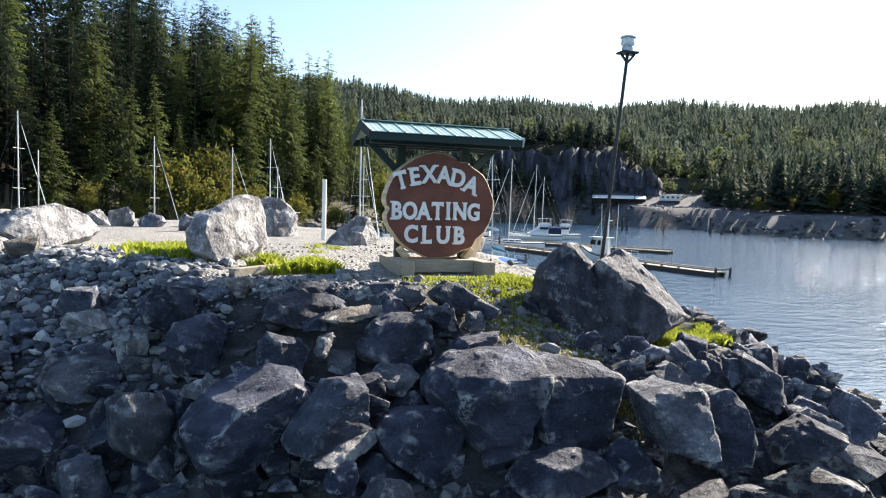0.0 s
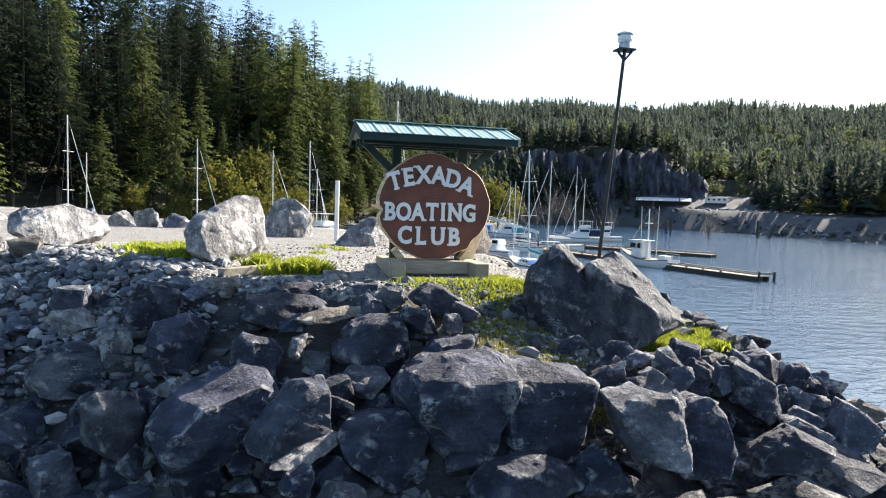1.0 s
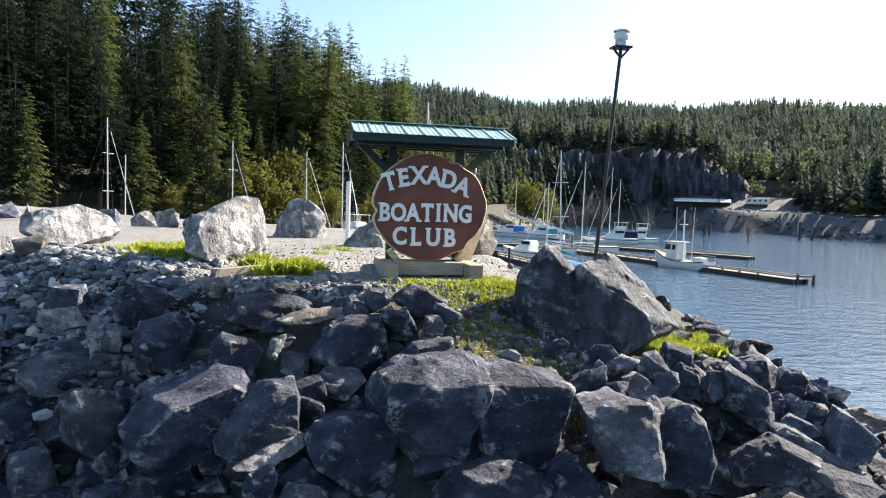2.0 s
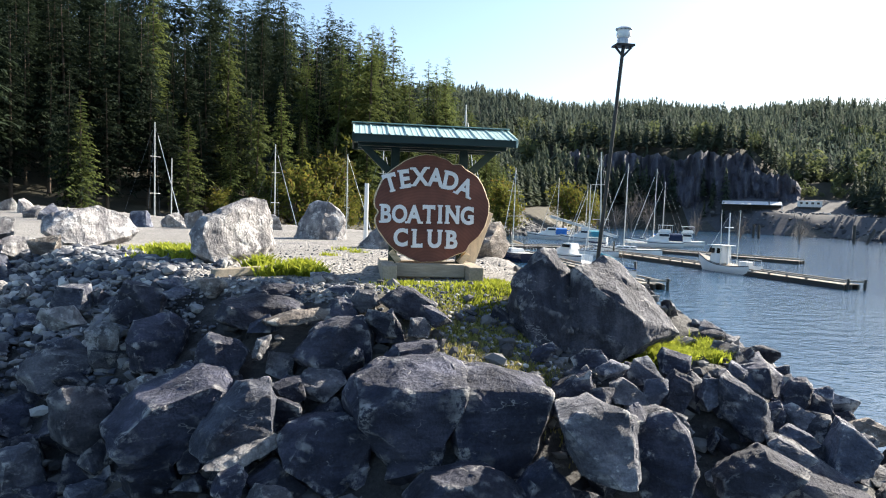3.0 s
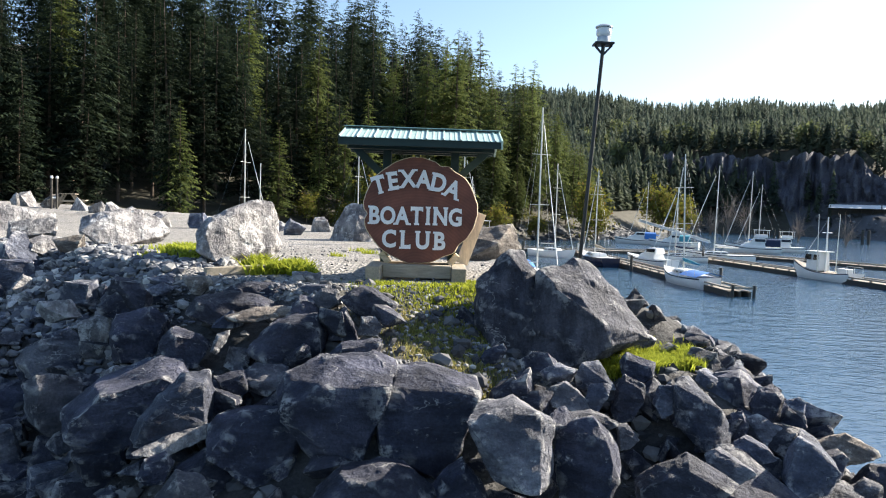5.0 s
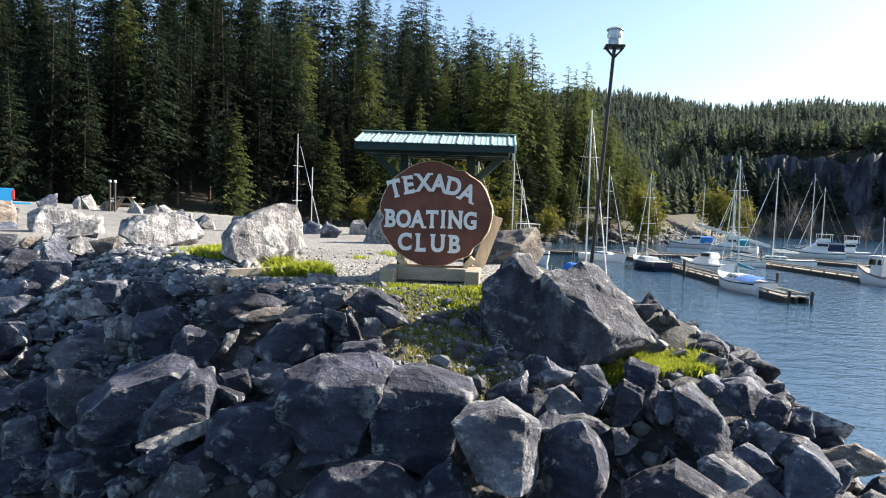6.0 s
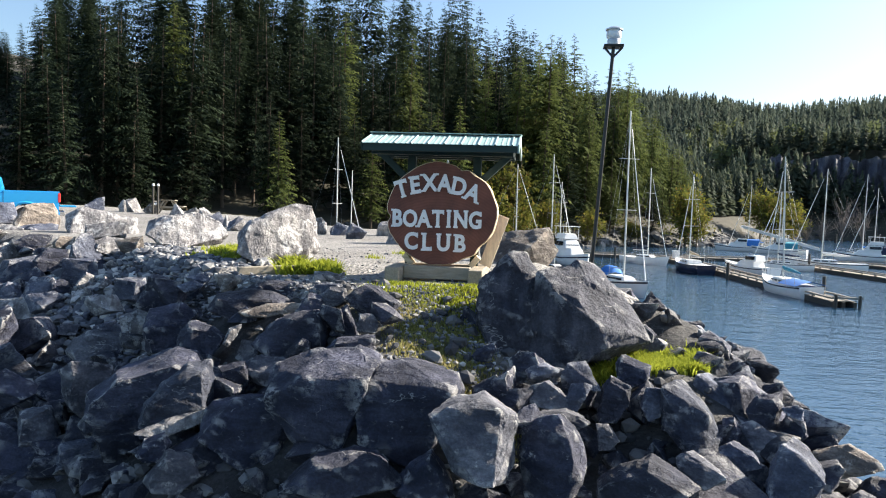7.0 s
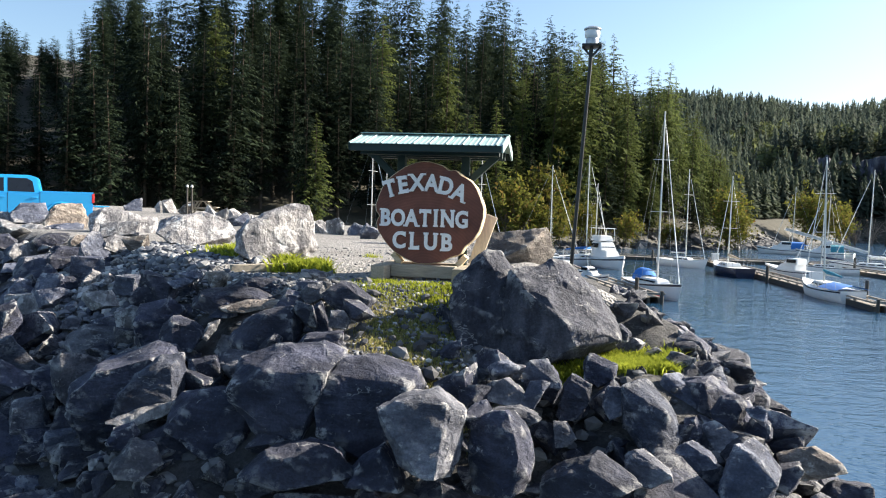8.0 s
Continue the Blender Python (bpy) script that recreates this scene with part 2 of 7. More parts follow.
h = blend(n, l, ramp(n, l, s, [(0.35, (0.45, 0.45, 0.45)), (0.62, (1, 1, 1))]), (0.5, 0.5, 0.5), h)
open_water = n.new("ShaderNodeMapRange")
split = n.new("ShaderNodeSeparateXYZ")
l.new(c, split.inputs[0])
l.new(split.outputs["X"], open_water.inputs["Value"])
for key, value in (("From Min", 5.0), ("From Max", 60.0), ("To Min", 0.16), ("To Max", 1.0)):
    open_water.inputs[key].default_value = value
h = blend(n, l, open_water.outputs[0], (0.5, 0.5, 0.5), h)
bump(n, l, p, h, 1.0, 0.52)

# ---- building tools ----
def part(name, bm, mat, parent, label="", smooth=None):
    """Links a bmesh as one mesh object under a thing or a part."""
    me = bpy.data.meshes.new(name)
    bm.to_mesh(me)
    bm.free()
    mats = mat if isinstance(mat, (list, tuple)) else [mat]
    for m in mats:
        me.materials.append(m)
    if smooth is not None:
        me.polygons.foreach_set("use_smooth", [True] * len(me.polygons))
        me.set_sharp_from_angle(angle=radians(smooth))
    ob = new(name, me)
    ob.parent = parent
    if label:
        ob["label"] = label
    return ob


def thing(name, label, category, group="", m=None):
    ob = new(name)
    ob.empty_display_size = 0.1
    tagged(ob, label, category, group)
    if m is not None:
        ob.matrix_basis = m
    return ob


def single(name, bm, mat, label, category="", group="", kind="", m=None, smooth=None):
    ob = part(name, bm, mat, None, "", smooth)
    tagged(ob, label, category, group, kind)
    if m is not None:
        ob.matrix_basis = m
    return ob


def box(bm, size, centre=(0, 0, 0), turn=None, bevel=0.0):
    m = Matrix.Translation(centre) @ (turn or Matrix.Identity(4)) @ Matrix.Diagonal((*size, 1))
    vs = bmesh.ops.create_cube(bm, size=1, matrix=m)["verts"]
    if bevel:
        es = list({e for v in vs for e in v.link_edges})
        bmesh.ops.bevel(bm, geom=es, offset=bevel, segments=1, affect="EDGES", profile=0.5)
    return vs


def rod(bm, a, b, r0, r1=None, seg=8, caps=True):
    """A round bar from a to b."""
    a, b = Vector(a), Vector(b)
    d = b - a
    m = Matrix.Translation((a + b) / 2) @ d.to_track_quat("Z", "Y").to_matrix().to_4x4()
    bmesh.ops.create_cone(bm, cap_ends=caps, segments=seg, radius1=r0, radius2=r0 if r1 is None else r1, depth=d.length, matrix=m)


def beam(bm, a, b, w, h, bevel=0.0):
    """A squared timber from a to b, w wide and h high."""
    a, b = Vector(a), Vector(b)
    d = b - a
    x = d.normalized()
    side = Vector((0, 0, 1)).cross(x)
    side = side.normalized() if side.length > 1e-4 else Vector((0, 1, 0))
    up = x.cross(side)
    t = Matrix((x, side, up)).transposed().to_4x4()
    box(bm, (d.length, w, h), (a + b) / 2, t, bevel)


def lathe(bm, profile, seg=20, centre=(0, 0, 0)):
    """Turns rows of (radius, z) round a vertical axis."""
    rings = []
    for r, z in profile:
        rings.append([bm.verts.new((centre[0] + r * math.cos(2 * math.pi * k / seg), centre[1] + r * math.sin(2 * math.pi * k / seg), centre[2] + z)) for k in range(seg)])
    for a, b in zip(rings, rings[1:]):
        for k in range(seg):
            bm.faces.new((a[k], a[(k + 1) % seg], b[(k + 1) % seg], b[k]))
    bm.faces.new(rings[0][::-1])
    bm.faces.new(rings[-1])


def slab(bm, outline, y0, y1, axis="y"):
    """Extrudes an outline of (x, z) from y0 to y1."""
    a = [bm.verts.new((x, y0, z)) for x, z in outline]
    b = [bm.verts.new((x, y1, z)) for x, z in outline]
    bm.faces.new(a)
    bm.faces.new(b[::-1])
    for k in range(len(a)):
        j = (k + 1) % len(a)
        bm.faces.new((a[k], b[k], b[j], a[j]))
    bmesh.ops.recalc_face_normals(bm, faces=bm.faces)


def loft(bm, rings, closed=False, caps=True):
    rows = [[bm.verts.new(q) for q in ring] for ring in rings]
    for a, b in zip(rows, rows[1:]):
        for k in range(len(a) if closed else len(a) - 1):
            j = (k + 1) % len(a)
            bm.faces.new((a[k], a[j], b[j], b[k]))
    if caps:
        for r in (rows[0], rows[-1]):
            if len({tuple(v.co) for v in r}) > 2:
                bm.faces.new(r)
    bmesh.ops.remove_doubles(bm, verts=bm.verts, dist=1e-4)
    bmesh.ops.recalc_face_normals(bm, faces=bm.faces)


def edge_distance(px, py, poly):
    """Distance to a closed outline, above 0 inside it."""
    px, py = np.asarray(px, float), np.asarray(py, float)
    best, inside = np.full(px.shape, 1e9), np.zeros(px.shape, bool)
    for (x0, y0), (x1, y1) in zip(poly, poly[1:] + poly[:1]):
        dx, dy = x1 - x0, y1 - y0
        u = np.clip(((px - x0) * dx + (py - y0) * dy) / (dx * dx + dy * dy), 0, 1)
        best = np.minimum(best, np.hypot(px - x0 - u * dx, py - y0 - u * dy))
        cross = (y0 > py) != (y1 > py)
        inside ^= cross & (px < x0 + (py - y0) * dx / (dy if dy else 1e-9))
    return np.where(inside, best, -best)


def smooth(v, a, b):
    u = np.clip((v - a) / (b - a), 0, 1)
    return u * u * (3 - 2 * u)

# ---- ground and sea ----
SEA = -5.0
LOT = [(2.15, -0.62), (1.5, -0.2), (1.22, 1.2), (1.36, 2.6), (1.05, 4.0), (0.8, 6.0), (0.55, 9.0), (0.2, 11.8), (-2, 14.5), (-6, 18), (-12, 27), (-22, 40), (-45, 60), (-120, 62), (-120, 30), (-40, 12.5), (-22, 9.5), (-13.5, 7.2), (-9.5, 4.6),
       (-6.6, 2.6), (-5.0, 1.4), (-3.0, 0.0), (-1.7, -1.0), (-0.7, -1.5), (0.1, -1.0), (1.0, -0.75), (2.1, -0.7)]
MAIN = [(-900, 50), (-120, 58), (-60, 66), (-38, 84), (-20, 100), (-9, 113), (0, 127), (22, 146), (36, 154), (44, 176), (60, 215), (85, 262), (115, 292), (146, 292), (157, 262), (160, 235), (165, 215),
        (158, 190), (154, 165), (175, 148), (230, 150), (420, 120), (1500, 40), (1500, 1500), (-900, 1500)]


def ground_z(x, y):
    x, y = np.asarray(x, float), np.asarray(y, float)
    d = edge_distance(x, y, LOT)
    lot = 0.02 + 0.10 * smooth(y, -0.3, 1.2) + 0.07 * smooth(np.hypot(x, y), 8, 30) - 0.50 * np.exp(-((x + 18) ** 2 + (y - 15) ** 2) / 50)
    out = np.maximum(0, -d)
    ease = smooth(x, -0.9, 0.0) * (1 - 0.6 * smooth(x, 0.7, 1.4)) * (1 - smooth(x, 2.4, 3.2))
    steep = 0.60 - 0.14 * smooth(x, 1.8, 2.8) * (1 - smooth(out, 2.8, 4.0)) + 0.06 * smooth(out, 3.2, 5.0) + 0.10 * smooth(-x, 1.2, 2.6) * (1 - smooth(-x, 4.0, 5.0))
    lot = lot - steep * out + ease * 0.30 * np.minimum(out, 1.5) * (1 - smooth(out, 1.5, 2.2)) - 0.05 * smooth(out, 0.0, 0.6) 
    lot = lot - 0.75 * np.maximum(0, x - 3.4) * smooth(out, 0.2, 1.2)
    ledge = np.exp(-((x - 2.35) / 0.55) ** 4 - ((y + 1.5) / 0.6) ** 4)
    lot = lot + ledge * (-0.57 - lot)
    e = edge_distance(x, y, MAIN)
    far = smooth(np.hypot(x, y), 190, 330)
    bank = SEA + np.where(e > 0, np.minimum((0.55 + 0.9 * far) * e, 4.8 + 4.0 * far + 0.10 * np.maximum(0, e - 9) * (1 - far)), 0.25 * e)
    left = 0.42 * np.maximum(0, e - 12) * (1 - smooth(np.arctan2(x, y), radians(7), radians(15)))
    left = 46 * (1 - np.exp(-left / 46))
    r, az = np.hypot(x, y), np.degrees(np.arctan2(x, y))
    crest = np.interp(az, (-30, 6, 11, 17, 26, 38, 48, 70), (148, 135, 128, 118, 113, 111, 104, 88))
    hill = crest * smooth(r, 300, 930) * smooth(e, 10, 60) * (0.97 + 0.03 * np.sin(az * 0.5 + r * 0.011))
    east = smooth(az, 38, 47)
    bench = 6.0 * smooth(r, 316, 334) * smooth(az, 12, 16) * (1 - east)
    step = 25 * smooth(r, 352 - 72 * east, 362 - 15 * east) * smooth(az, 11, 16) * (1 - 0.65 * smooth(az, 30, 34))
    main = np.maximum(bank, -8) + np.where(e > 0, np.maximum(left, np.maximum(hill, bench + step)), 0)
    return np.maximum(np.maximum(lot, -8.0), main)


def gz(x, y):
    return float(ground_z(x, y))


def spaced(low, high, n):
    """Coordinates that lie close together near 0 and wide apart far off."""
    u = np.linspace(-1, 1, n)
    s = np.sinh(u * 7.2) / math.sinh(7.2)
    return np.where(s < 0, -low * s, high * s)


gx, gy = spaced(-1500, 1500, 340), spaced(-200, 1500, 340)
gx, gy = gx - 0.5, gy - 1.5
X, Y = np.meshgrid(gx, gy)
Z = ground_z(X, Y)
near = edge_distance(X, Y, LOT)
rough = np.array([[noise.fractal(Vector((x * 1.3, y * 1.3, 0)), 0.8, 2.1, 4) if -14 < x < 9 and -9 < y < 9 else 0.0 for x in gx] for y in gy])
bare = (X > -1.3) & (X < 1.5) & (Y > -2.8) & (Y < -0.3)
Z = Z + rough * np.where(near > 0.3, 0.012, np.where(bare, 0.02, 0.10))
nx, ny = len(gx), len(gy)
idx = np.arange(nx * ny).reshape(ny, nx)
quads = np.stack([idx[:-1, :-1], idx[:-1, 1:], idx[1:, 1:], idx[1:, :-1]], -1).reshape(-1, 4)
me = bpy.data.meshes.new("ground")
me.from_pydata(np.stack([X, Y, Z], -1).reshape(-1, 3).tolist(), [], quads.tolist())
for m in (M_GRAVEL, M_RUBBLE, M_FOREST_FLOOR, M_SHORE, M_FAR_BANK, M_SOIL):
    me.materials.append(m)
cx, cy = X.ravel()[quads].mean(1), Y.ravel()[quads].mean(1)
dl, dm, cz = edge_distance(cx, cy, LOT), edge_distance(cx, cy, MAIN), Z.ravel()[quads].mean(1)
az = np.degrees(np.arctan2(cx, cy))
slot = np.where(dl > -0.15, 0, 1)
slot = np.where((dl < 0.25) & (dl > -0.9) & (cx > -0.8) & (cx < 1.5) & (cy < -0.6), 5, slot)
slot = np.where((dl < 0.1) & (dl > -1.8) & (cx > -0.25) & (cx < 1.3) & (cy < -0.6), 5, slot)
slot = np.where((dm > -30) & (dl < -12), np.where(cz < -2.2, 3, 2), slot)
slot = np.where((dm > 0) & (dl < -12) & (az > 22) & (np.hypot(cx, cy) < 345) & (cz > -2.2), 4, slot)
me.polygons.foreach_set("material_index", slot.astype(np.int32))
me.polygons.foreach_set("use_smooth", np.ones(len(quads), bool))
ground = tagged(new("ground", me), "gravel lot, rubble slopes and forested hillsides", "ground", kind="structure")

bm = bmesh.new()
bmesh.ops.create_grid(bm, x_segments=2, y_segments=2, size=2500)
water = single("water", bm, M_WATER, "rippled blue sea water of a sheltered bay", "water", kind="structure", m=pose(0, 0, SEA))

# ---- rocks ----
def broken_rock(seed, w, d, h, level=3, corners=()):
    """An angular quarried block: a hull with flat cleavage faces and worn edges, roughened by noise."""
    rng = np.random.default_rng(seed)
    bm = bmesh.new()
    for c in corners:
        bm.verts.new(Vector(c) + Vector(rng.normal(size=3)) * 0.03)
    for _ in range(0 if corners else (8, 9, 10, 12, 16)[level - 1]):
        v = rng.normal(size=3)
        v /= np.linalg.norm(v)
        v = v / max(abs(v)) ** 0.45 * rng.uniform(0.72, 1.0)
        bm.verts.new(v)
    out = bmesh.ops.convex_hull(bm, input=bm.verts)
    drop = {q for key in ("geom_interior", "geom_unused") for q in out[key] if isinstance(q, bmesh.types.BMVert)}
    bmesh.ops.delete(bm, geom=list(drop), context="VERTS")
    bmesh.ops.dissolve_limit(bm, angle_limit=radians(9), verts=bm.verts, edges=bm.edges)
    v = np.array([q.co for q in bm.verts])
    mid, span = (v.max(0) + v.min(0)) / 2, (v.max(0) - v.min(0)) / 2
    for q, c in zip(bm.verts, (v - mid) / span * (w / 2, d / 2, h / 2)):
        q.co = c
    size = (w + d + h) / 3
    bmesh.ops.bevel(bm, geom=bm.edges[:], offset=0.007 * size, segments=1, affect="EDGES", clamp_overlap=True)
    bmesh.ops.triangulate(bm, faces=bm.faces[:])
    longest = (0.5, 0.34, 0.19, 0.10, 0.07)[level - 1] * size
    for _ in range(4):
        es = [e for e in bm.edges if e.calc_length() > longest]
        if not es:
            break
        bmesh.ops.subdivide_edges(bm, edges=es, cuts=1)
        bmesh.ops.triangulate(bm, faces=[f for f in bm.faces if len(f.verts) > 3])
    bm.normal_update()
    o = Vector(rng.uniform(-50, 50, 3))
    moved = []
    for q in bm.verts:
        k = q.co / size * 3.2 + o
        a = noise.fractal(k, 0.75, 2.2, 5)
        step = noise.noise(Vector((k.x * 0.8, k.y * 0.8, k.z * 2.4 + 0.8 * k.x)) + Vector((9, 3, 1)))
        moved.append(q.co + q.normal * size * (0.020 * a + 0.020 * min(1.0, max(0.0, 8 * step))))
    for q, c in zip(bm.verts, moved):
        q.co = c
    bmesh.ops.recalc_face_normals(bm, faces=bm.faces)
    return bm


ROCK_LABEL = {"dark_rock": "dark angular riprap boulder with pale chips", "weathered_rock": "dark boulder with a pale weathered upper face", "grey_rock": "shade-blue tinted grey granite riprap boulder",
              "pale_rock": "pale grey quarried boulder", "tan_rock": "brownish angular boulder"}


def rock(x, y, z, w, d, h, roll, seed, mat, level=None, label="", corners=()):
    level = level or (4 if w * h > 0.16 else 3)
    bm = broken_rock(seed, w, d, h, level, corners)
    yaw = (seed * 37) % 30 - 15
    return single("boulder", bm, mat, label or ROCK_LABEL[mat.name] + " on the slope", "boulder", "riprap boulders", m=pose(x, y, z, 0, roll, yaw), smooth=22)


def block(x, y, z, w, d, h, yaw, seed, mat, outline, top=0.12, lean=0.25, turn=0.1, level=4, label="", bare=False):
    """A quarried block by its front outline of (x, z): a face set before it, a smaller back behind. top: height of the upper bevel; lean, turn: how far the
    face tips back and swings to +x."""
    corners, rng = [], np.random.default_rng(seed + 5000)
    for u, v in outline:
        swing = turn * (1 + u) / 2 if turn > 0 else -turn * (1 - u) / 2
        shrink, chip = rng.uniform(0.70, 0.95), rng.uniform(0, 0.35)
        corners += [(u, rng.uniform(-0.3, 0.2) + 0.8 * max(0, swing - 0.4), v), (u * shrink, -1 + chip + swing + lean * (1 + v) / 2, (v - 2 * top * v if v > 0 else v) * (0.5 + 0.5 * shrink)), (u * 0.75, 0.9, v * 0.86 - 0.04)]
    bm = broken_rock(seed, w, d, h, level, corners)
    if bare:
        bmesh.ops.transform(bm, matrix=pose(x, y, z, 0, 0, yaw), verts=bm.verts)
        return bm
    return single("boulder", bm, mat, label or ROCK_LABEL[mat.name] + " on the slope", "boulder", "riprap boulders", m=pose(x, y, z, 0, 0, yaw), smooth=22)


# the two-peaked dark boulder beside the sign, and the boulders along the lot
PEAK = ((-0.1, 0, 1), (0.3, -0.25, 0.92), (-0.42, -0.15, 0.78), (0.62, 0, 0.72), (-0.85, -0.3, 0.1), (0.9, -0.3, 0.36), (1, -0.2, -0.4), (-1, -0.2, -0.55), (-0.8, 0.7, -0.6), (0.8, 0.8, -0.3), (0, 0.95, 0.2), (-0.3, 0.5, 0.8),
        (-0.5, -0.9, -0.8), (0.5, -1, -0.75), (0.05, -0.75, 0.2), (0, 0, -1))
BLOCK = ((-1, -0.3, -0.25), (-0.95, -0.2, -1), (-0.85, 0.5, -0.2), (-0.5, -0.25, 0.48), (0.3, 0, 0.95), (0.62, -0.15, 1), (0.9, 0.3, 0.75), (1, -0.2, 0.2), (0.95, -0.3, -0.9), (0.3, -0.95, 0.35), (-0.6, -0.9, -0.15),
         (-0.3, -1, -0.9), (0.6, -0.9, -0.9), (0.2, 0.9, 0.6), (0.5, 1, -0.8), (-0.6, 0.9, -0.8))
SLANT = ((-0.25, 0, 1), (0.0, 0.3, 0.97), (-0.8, -0.45, 0.78), (-0.55, -0.75, 0.5), (-0.1, -0.8, 0.42), (0.12, -1, -0.1), (0.35, -0.95, -0.5), (1, -0.35, -0.42), (0.55, 0.1, 0.45), (-0.95, -0.8, -0.9), (-0.3, -0.95, -0.95), (0.3, -0.3, -0.8),
         (0.95, 0.7, -0.35), (0.4, 0.95, 0.4), (-0.9, 0.7, 0.4), (-0.9, 0.7, -0.95), (0.8, 0.8, -0.85))
two_peaked = [
    block(0.99, -1.57, -0.02, 0.72, 0.95, 1.00, -4, 11, D, ((-1, -0.08), (-0.86, 0.45), (-0.47, 0.74), (-0.08, 1), (0.23, 0.97), (0.62, 0.6), (0.97, 0.04), (1, -0.52), (0.82, -1), (-0.47, -0.88), (-0.95, -0.48)), top=0.05, lean=0.5, turn=0.35, level=5, bare=True),
    broken_rock(12, 1.12, 1.1, 0.98, 5, SLANT),
    block(1.33, -1.47, -0.16, 0.79, 0.80, 0.78, -6, 10, D, ((-1, 0.09), (-0.5, 0.94), (0.1, 1), (0.57, 0.86), (1, 0.07), (0.65, -0.9), (-0.82, -1)), top=0.05, lean=0.5, turn=0.3, level=5, bare=True),
]
bmesh.ops.transform(two_peaked[1], matrix=pose(1.72, -1.52, -0.08, 0, 0, -6), verts=two_peaked[1].verts)
bm = two_peaked[0]
for lobe in two_peaked[1:]:
    lobe_mesh = bpy.data.meshes.new("lobe")
    lobe.to_mesh(lobe_mesh)
    lobe.free()
    bm.from_mesh(lobe_mesh)
    bpy.data.meshes.remove(lobe_mesh)
single("boulder", bm, E, "large dark two-peaked boulder beside the lamp pole", "boulder", "riprap boulders", smooth=22)
rock(0.56, -1.42, -0.36, 0.42, 0.4, 0.55, 6, 9, D, 4, "small dark boulder leaning on the large one")
block(-2.34, 0.94, 0.46, 1.10, 0.95, 0.87, 17, 13, L, ((-1, -0.56), (-0.99, -0.06), (-0.83, 0.27), (-0.41, 0.57), (0.06, 0.83), (0.44, 1), (0.79, 0.92), (0.94, 0.51), (1, -0.41), (0.89, -0.82), (-0.03, -1), (-0.62, -0.85)), top=0.1, lean=0.5, turn=0.95, level=5, label="large white-grey boulder on the lot edge")
block(-4.80, 3.14, 0.37, 1.34, 1.00, 0.61, 25, 14, L, ((-1, -0.24), (-0.94, 0.39), (-0.5, 0.77), (0.21, 1), (0.81, 0.56), (1, -0.24), (0.75, -0.77), (-0.03, -1), (-0.66, -0.73)), top=0.1, lean=0.6, turn=0.7, level=5, label="long low white-grey boulder on the lot edge")
rock(-1.52, 6.75, 0.36, 1.10, 0.95, 1.12, 0, 15, L, 4, "blue-grey boulder at the back of the lot", corners=PEAK)
rock(-0.33, 4.15, 0.20, 0.95, 0.7, 0.82, 0, 16, L, 4, "pale boulder behind the sign", corners=BLOCK)
rock(0.92, 2.35, 0.24, 1.16, 0.9, 0.80, -4, 17, B, 4, "pale brown-stained boulder behind the sign")
block(-8.52, 6.42, 0.32, 1.49, 1.20, 0.71, 35, 420, L, ((-1, 0.5), (-0.48, 1), (-0.17, 0.67), (0.49, 0.57), (0.98, 0.31), (1, -0.68), (0.26, -1), (-0.98, -0.76)), top=0.25, lean=0.4, turn=0.1, label="long grey boulder with a pale top on the lot edge")
block(-11.59, 8.37, 0.35, 1.08, 1.10, 0.72, 38, 421, B, ((-1, -0.46), (-0.44, 0.86), (0.7, 1), (1, 0.03), (0.91, -0.8), (-0.17, -1), (-0.95, -0.86)), top=0.12, lean=0.4, turn=0.35, label="tan and dark boulder on the lot edge")
block(-13.35, 9.12, 0.38, 1.00, 1.00, 0.63, 41, 422, G, ((-1, -0.14), (-0.42, 0.88), (0.8, 1), (1, -0.3), (0.78, -0.86), (-0.2, -1), (-0.89, -0.88)), top=0.2, lean=0.3, turn=0.3, label="grey boulder on the lot edge")
block(-14.19, 9.05, 0.20, 0.63, 0.80, 0.39, 42, 423, L, ((-1, 0.18), (-0.37, 1), (0.57, 0.97), (1, -0.38), (-0.7, -1)), top=0.2, lean=0.3, turn=0.4, label="pale boulder on the lot edge")
rock(-1.16, -0.72, 0.06, 0.30, 0.22, 0.15, -6, 23, L, 3, "flat pale stone in front of the lot gravel")
rock(-0.86, -0.62, 0.03, 0.26, 0.14, 0.05, 4, 24, L, 3, "thin white stone shard on the gravel")
rock(-5.70, 0.12, gz(-5.70, 0.12) + 0.14, 0.60, 0.43, 0.48, 0, 60, L, 3, "quarried boulder on the edge of the lot")
rock(-5.53, 0.48, gz(-5.53, 0.48) + 0.14, 0.59, 0.43, 0.48, 0, 62, G, 3, "quarried boulder on the edge of the lot")
rock(-6.11, 2.73, gz(-6.11, 2.73) + 0.14, 0.72, 0.52, 0.46, 0, 63, L, 3, "quarried boulder on the edge of the lot")
rock(-5.17, 0.74, gz(-5.17, 0.74) + 0.13, 0.46, 0.34, 0.44, 0, 64, G, 3, "quarried boulder on the edge of the lot")
rock(-9.75, 4.43, gz(-9.75, 4.43) + 0.17, 0.90, 0.66, 0.58, 0, 65, L, 3, "quarried boulder on the edge of the lot")
rock(-4.66, 1.11, gz(-4.66, 1.11) + 0.10, 0.34, 0.25, 0.32, 0, 66, B, 3, "quarried boulder on the edge of the lot")
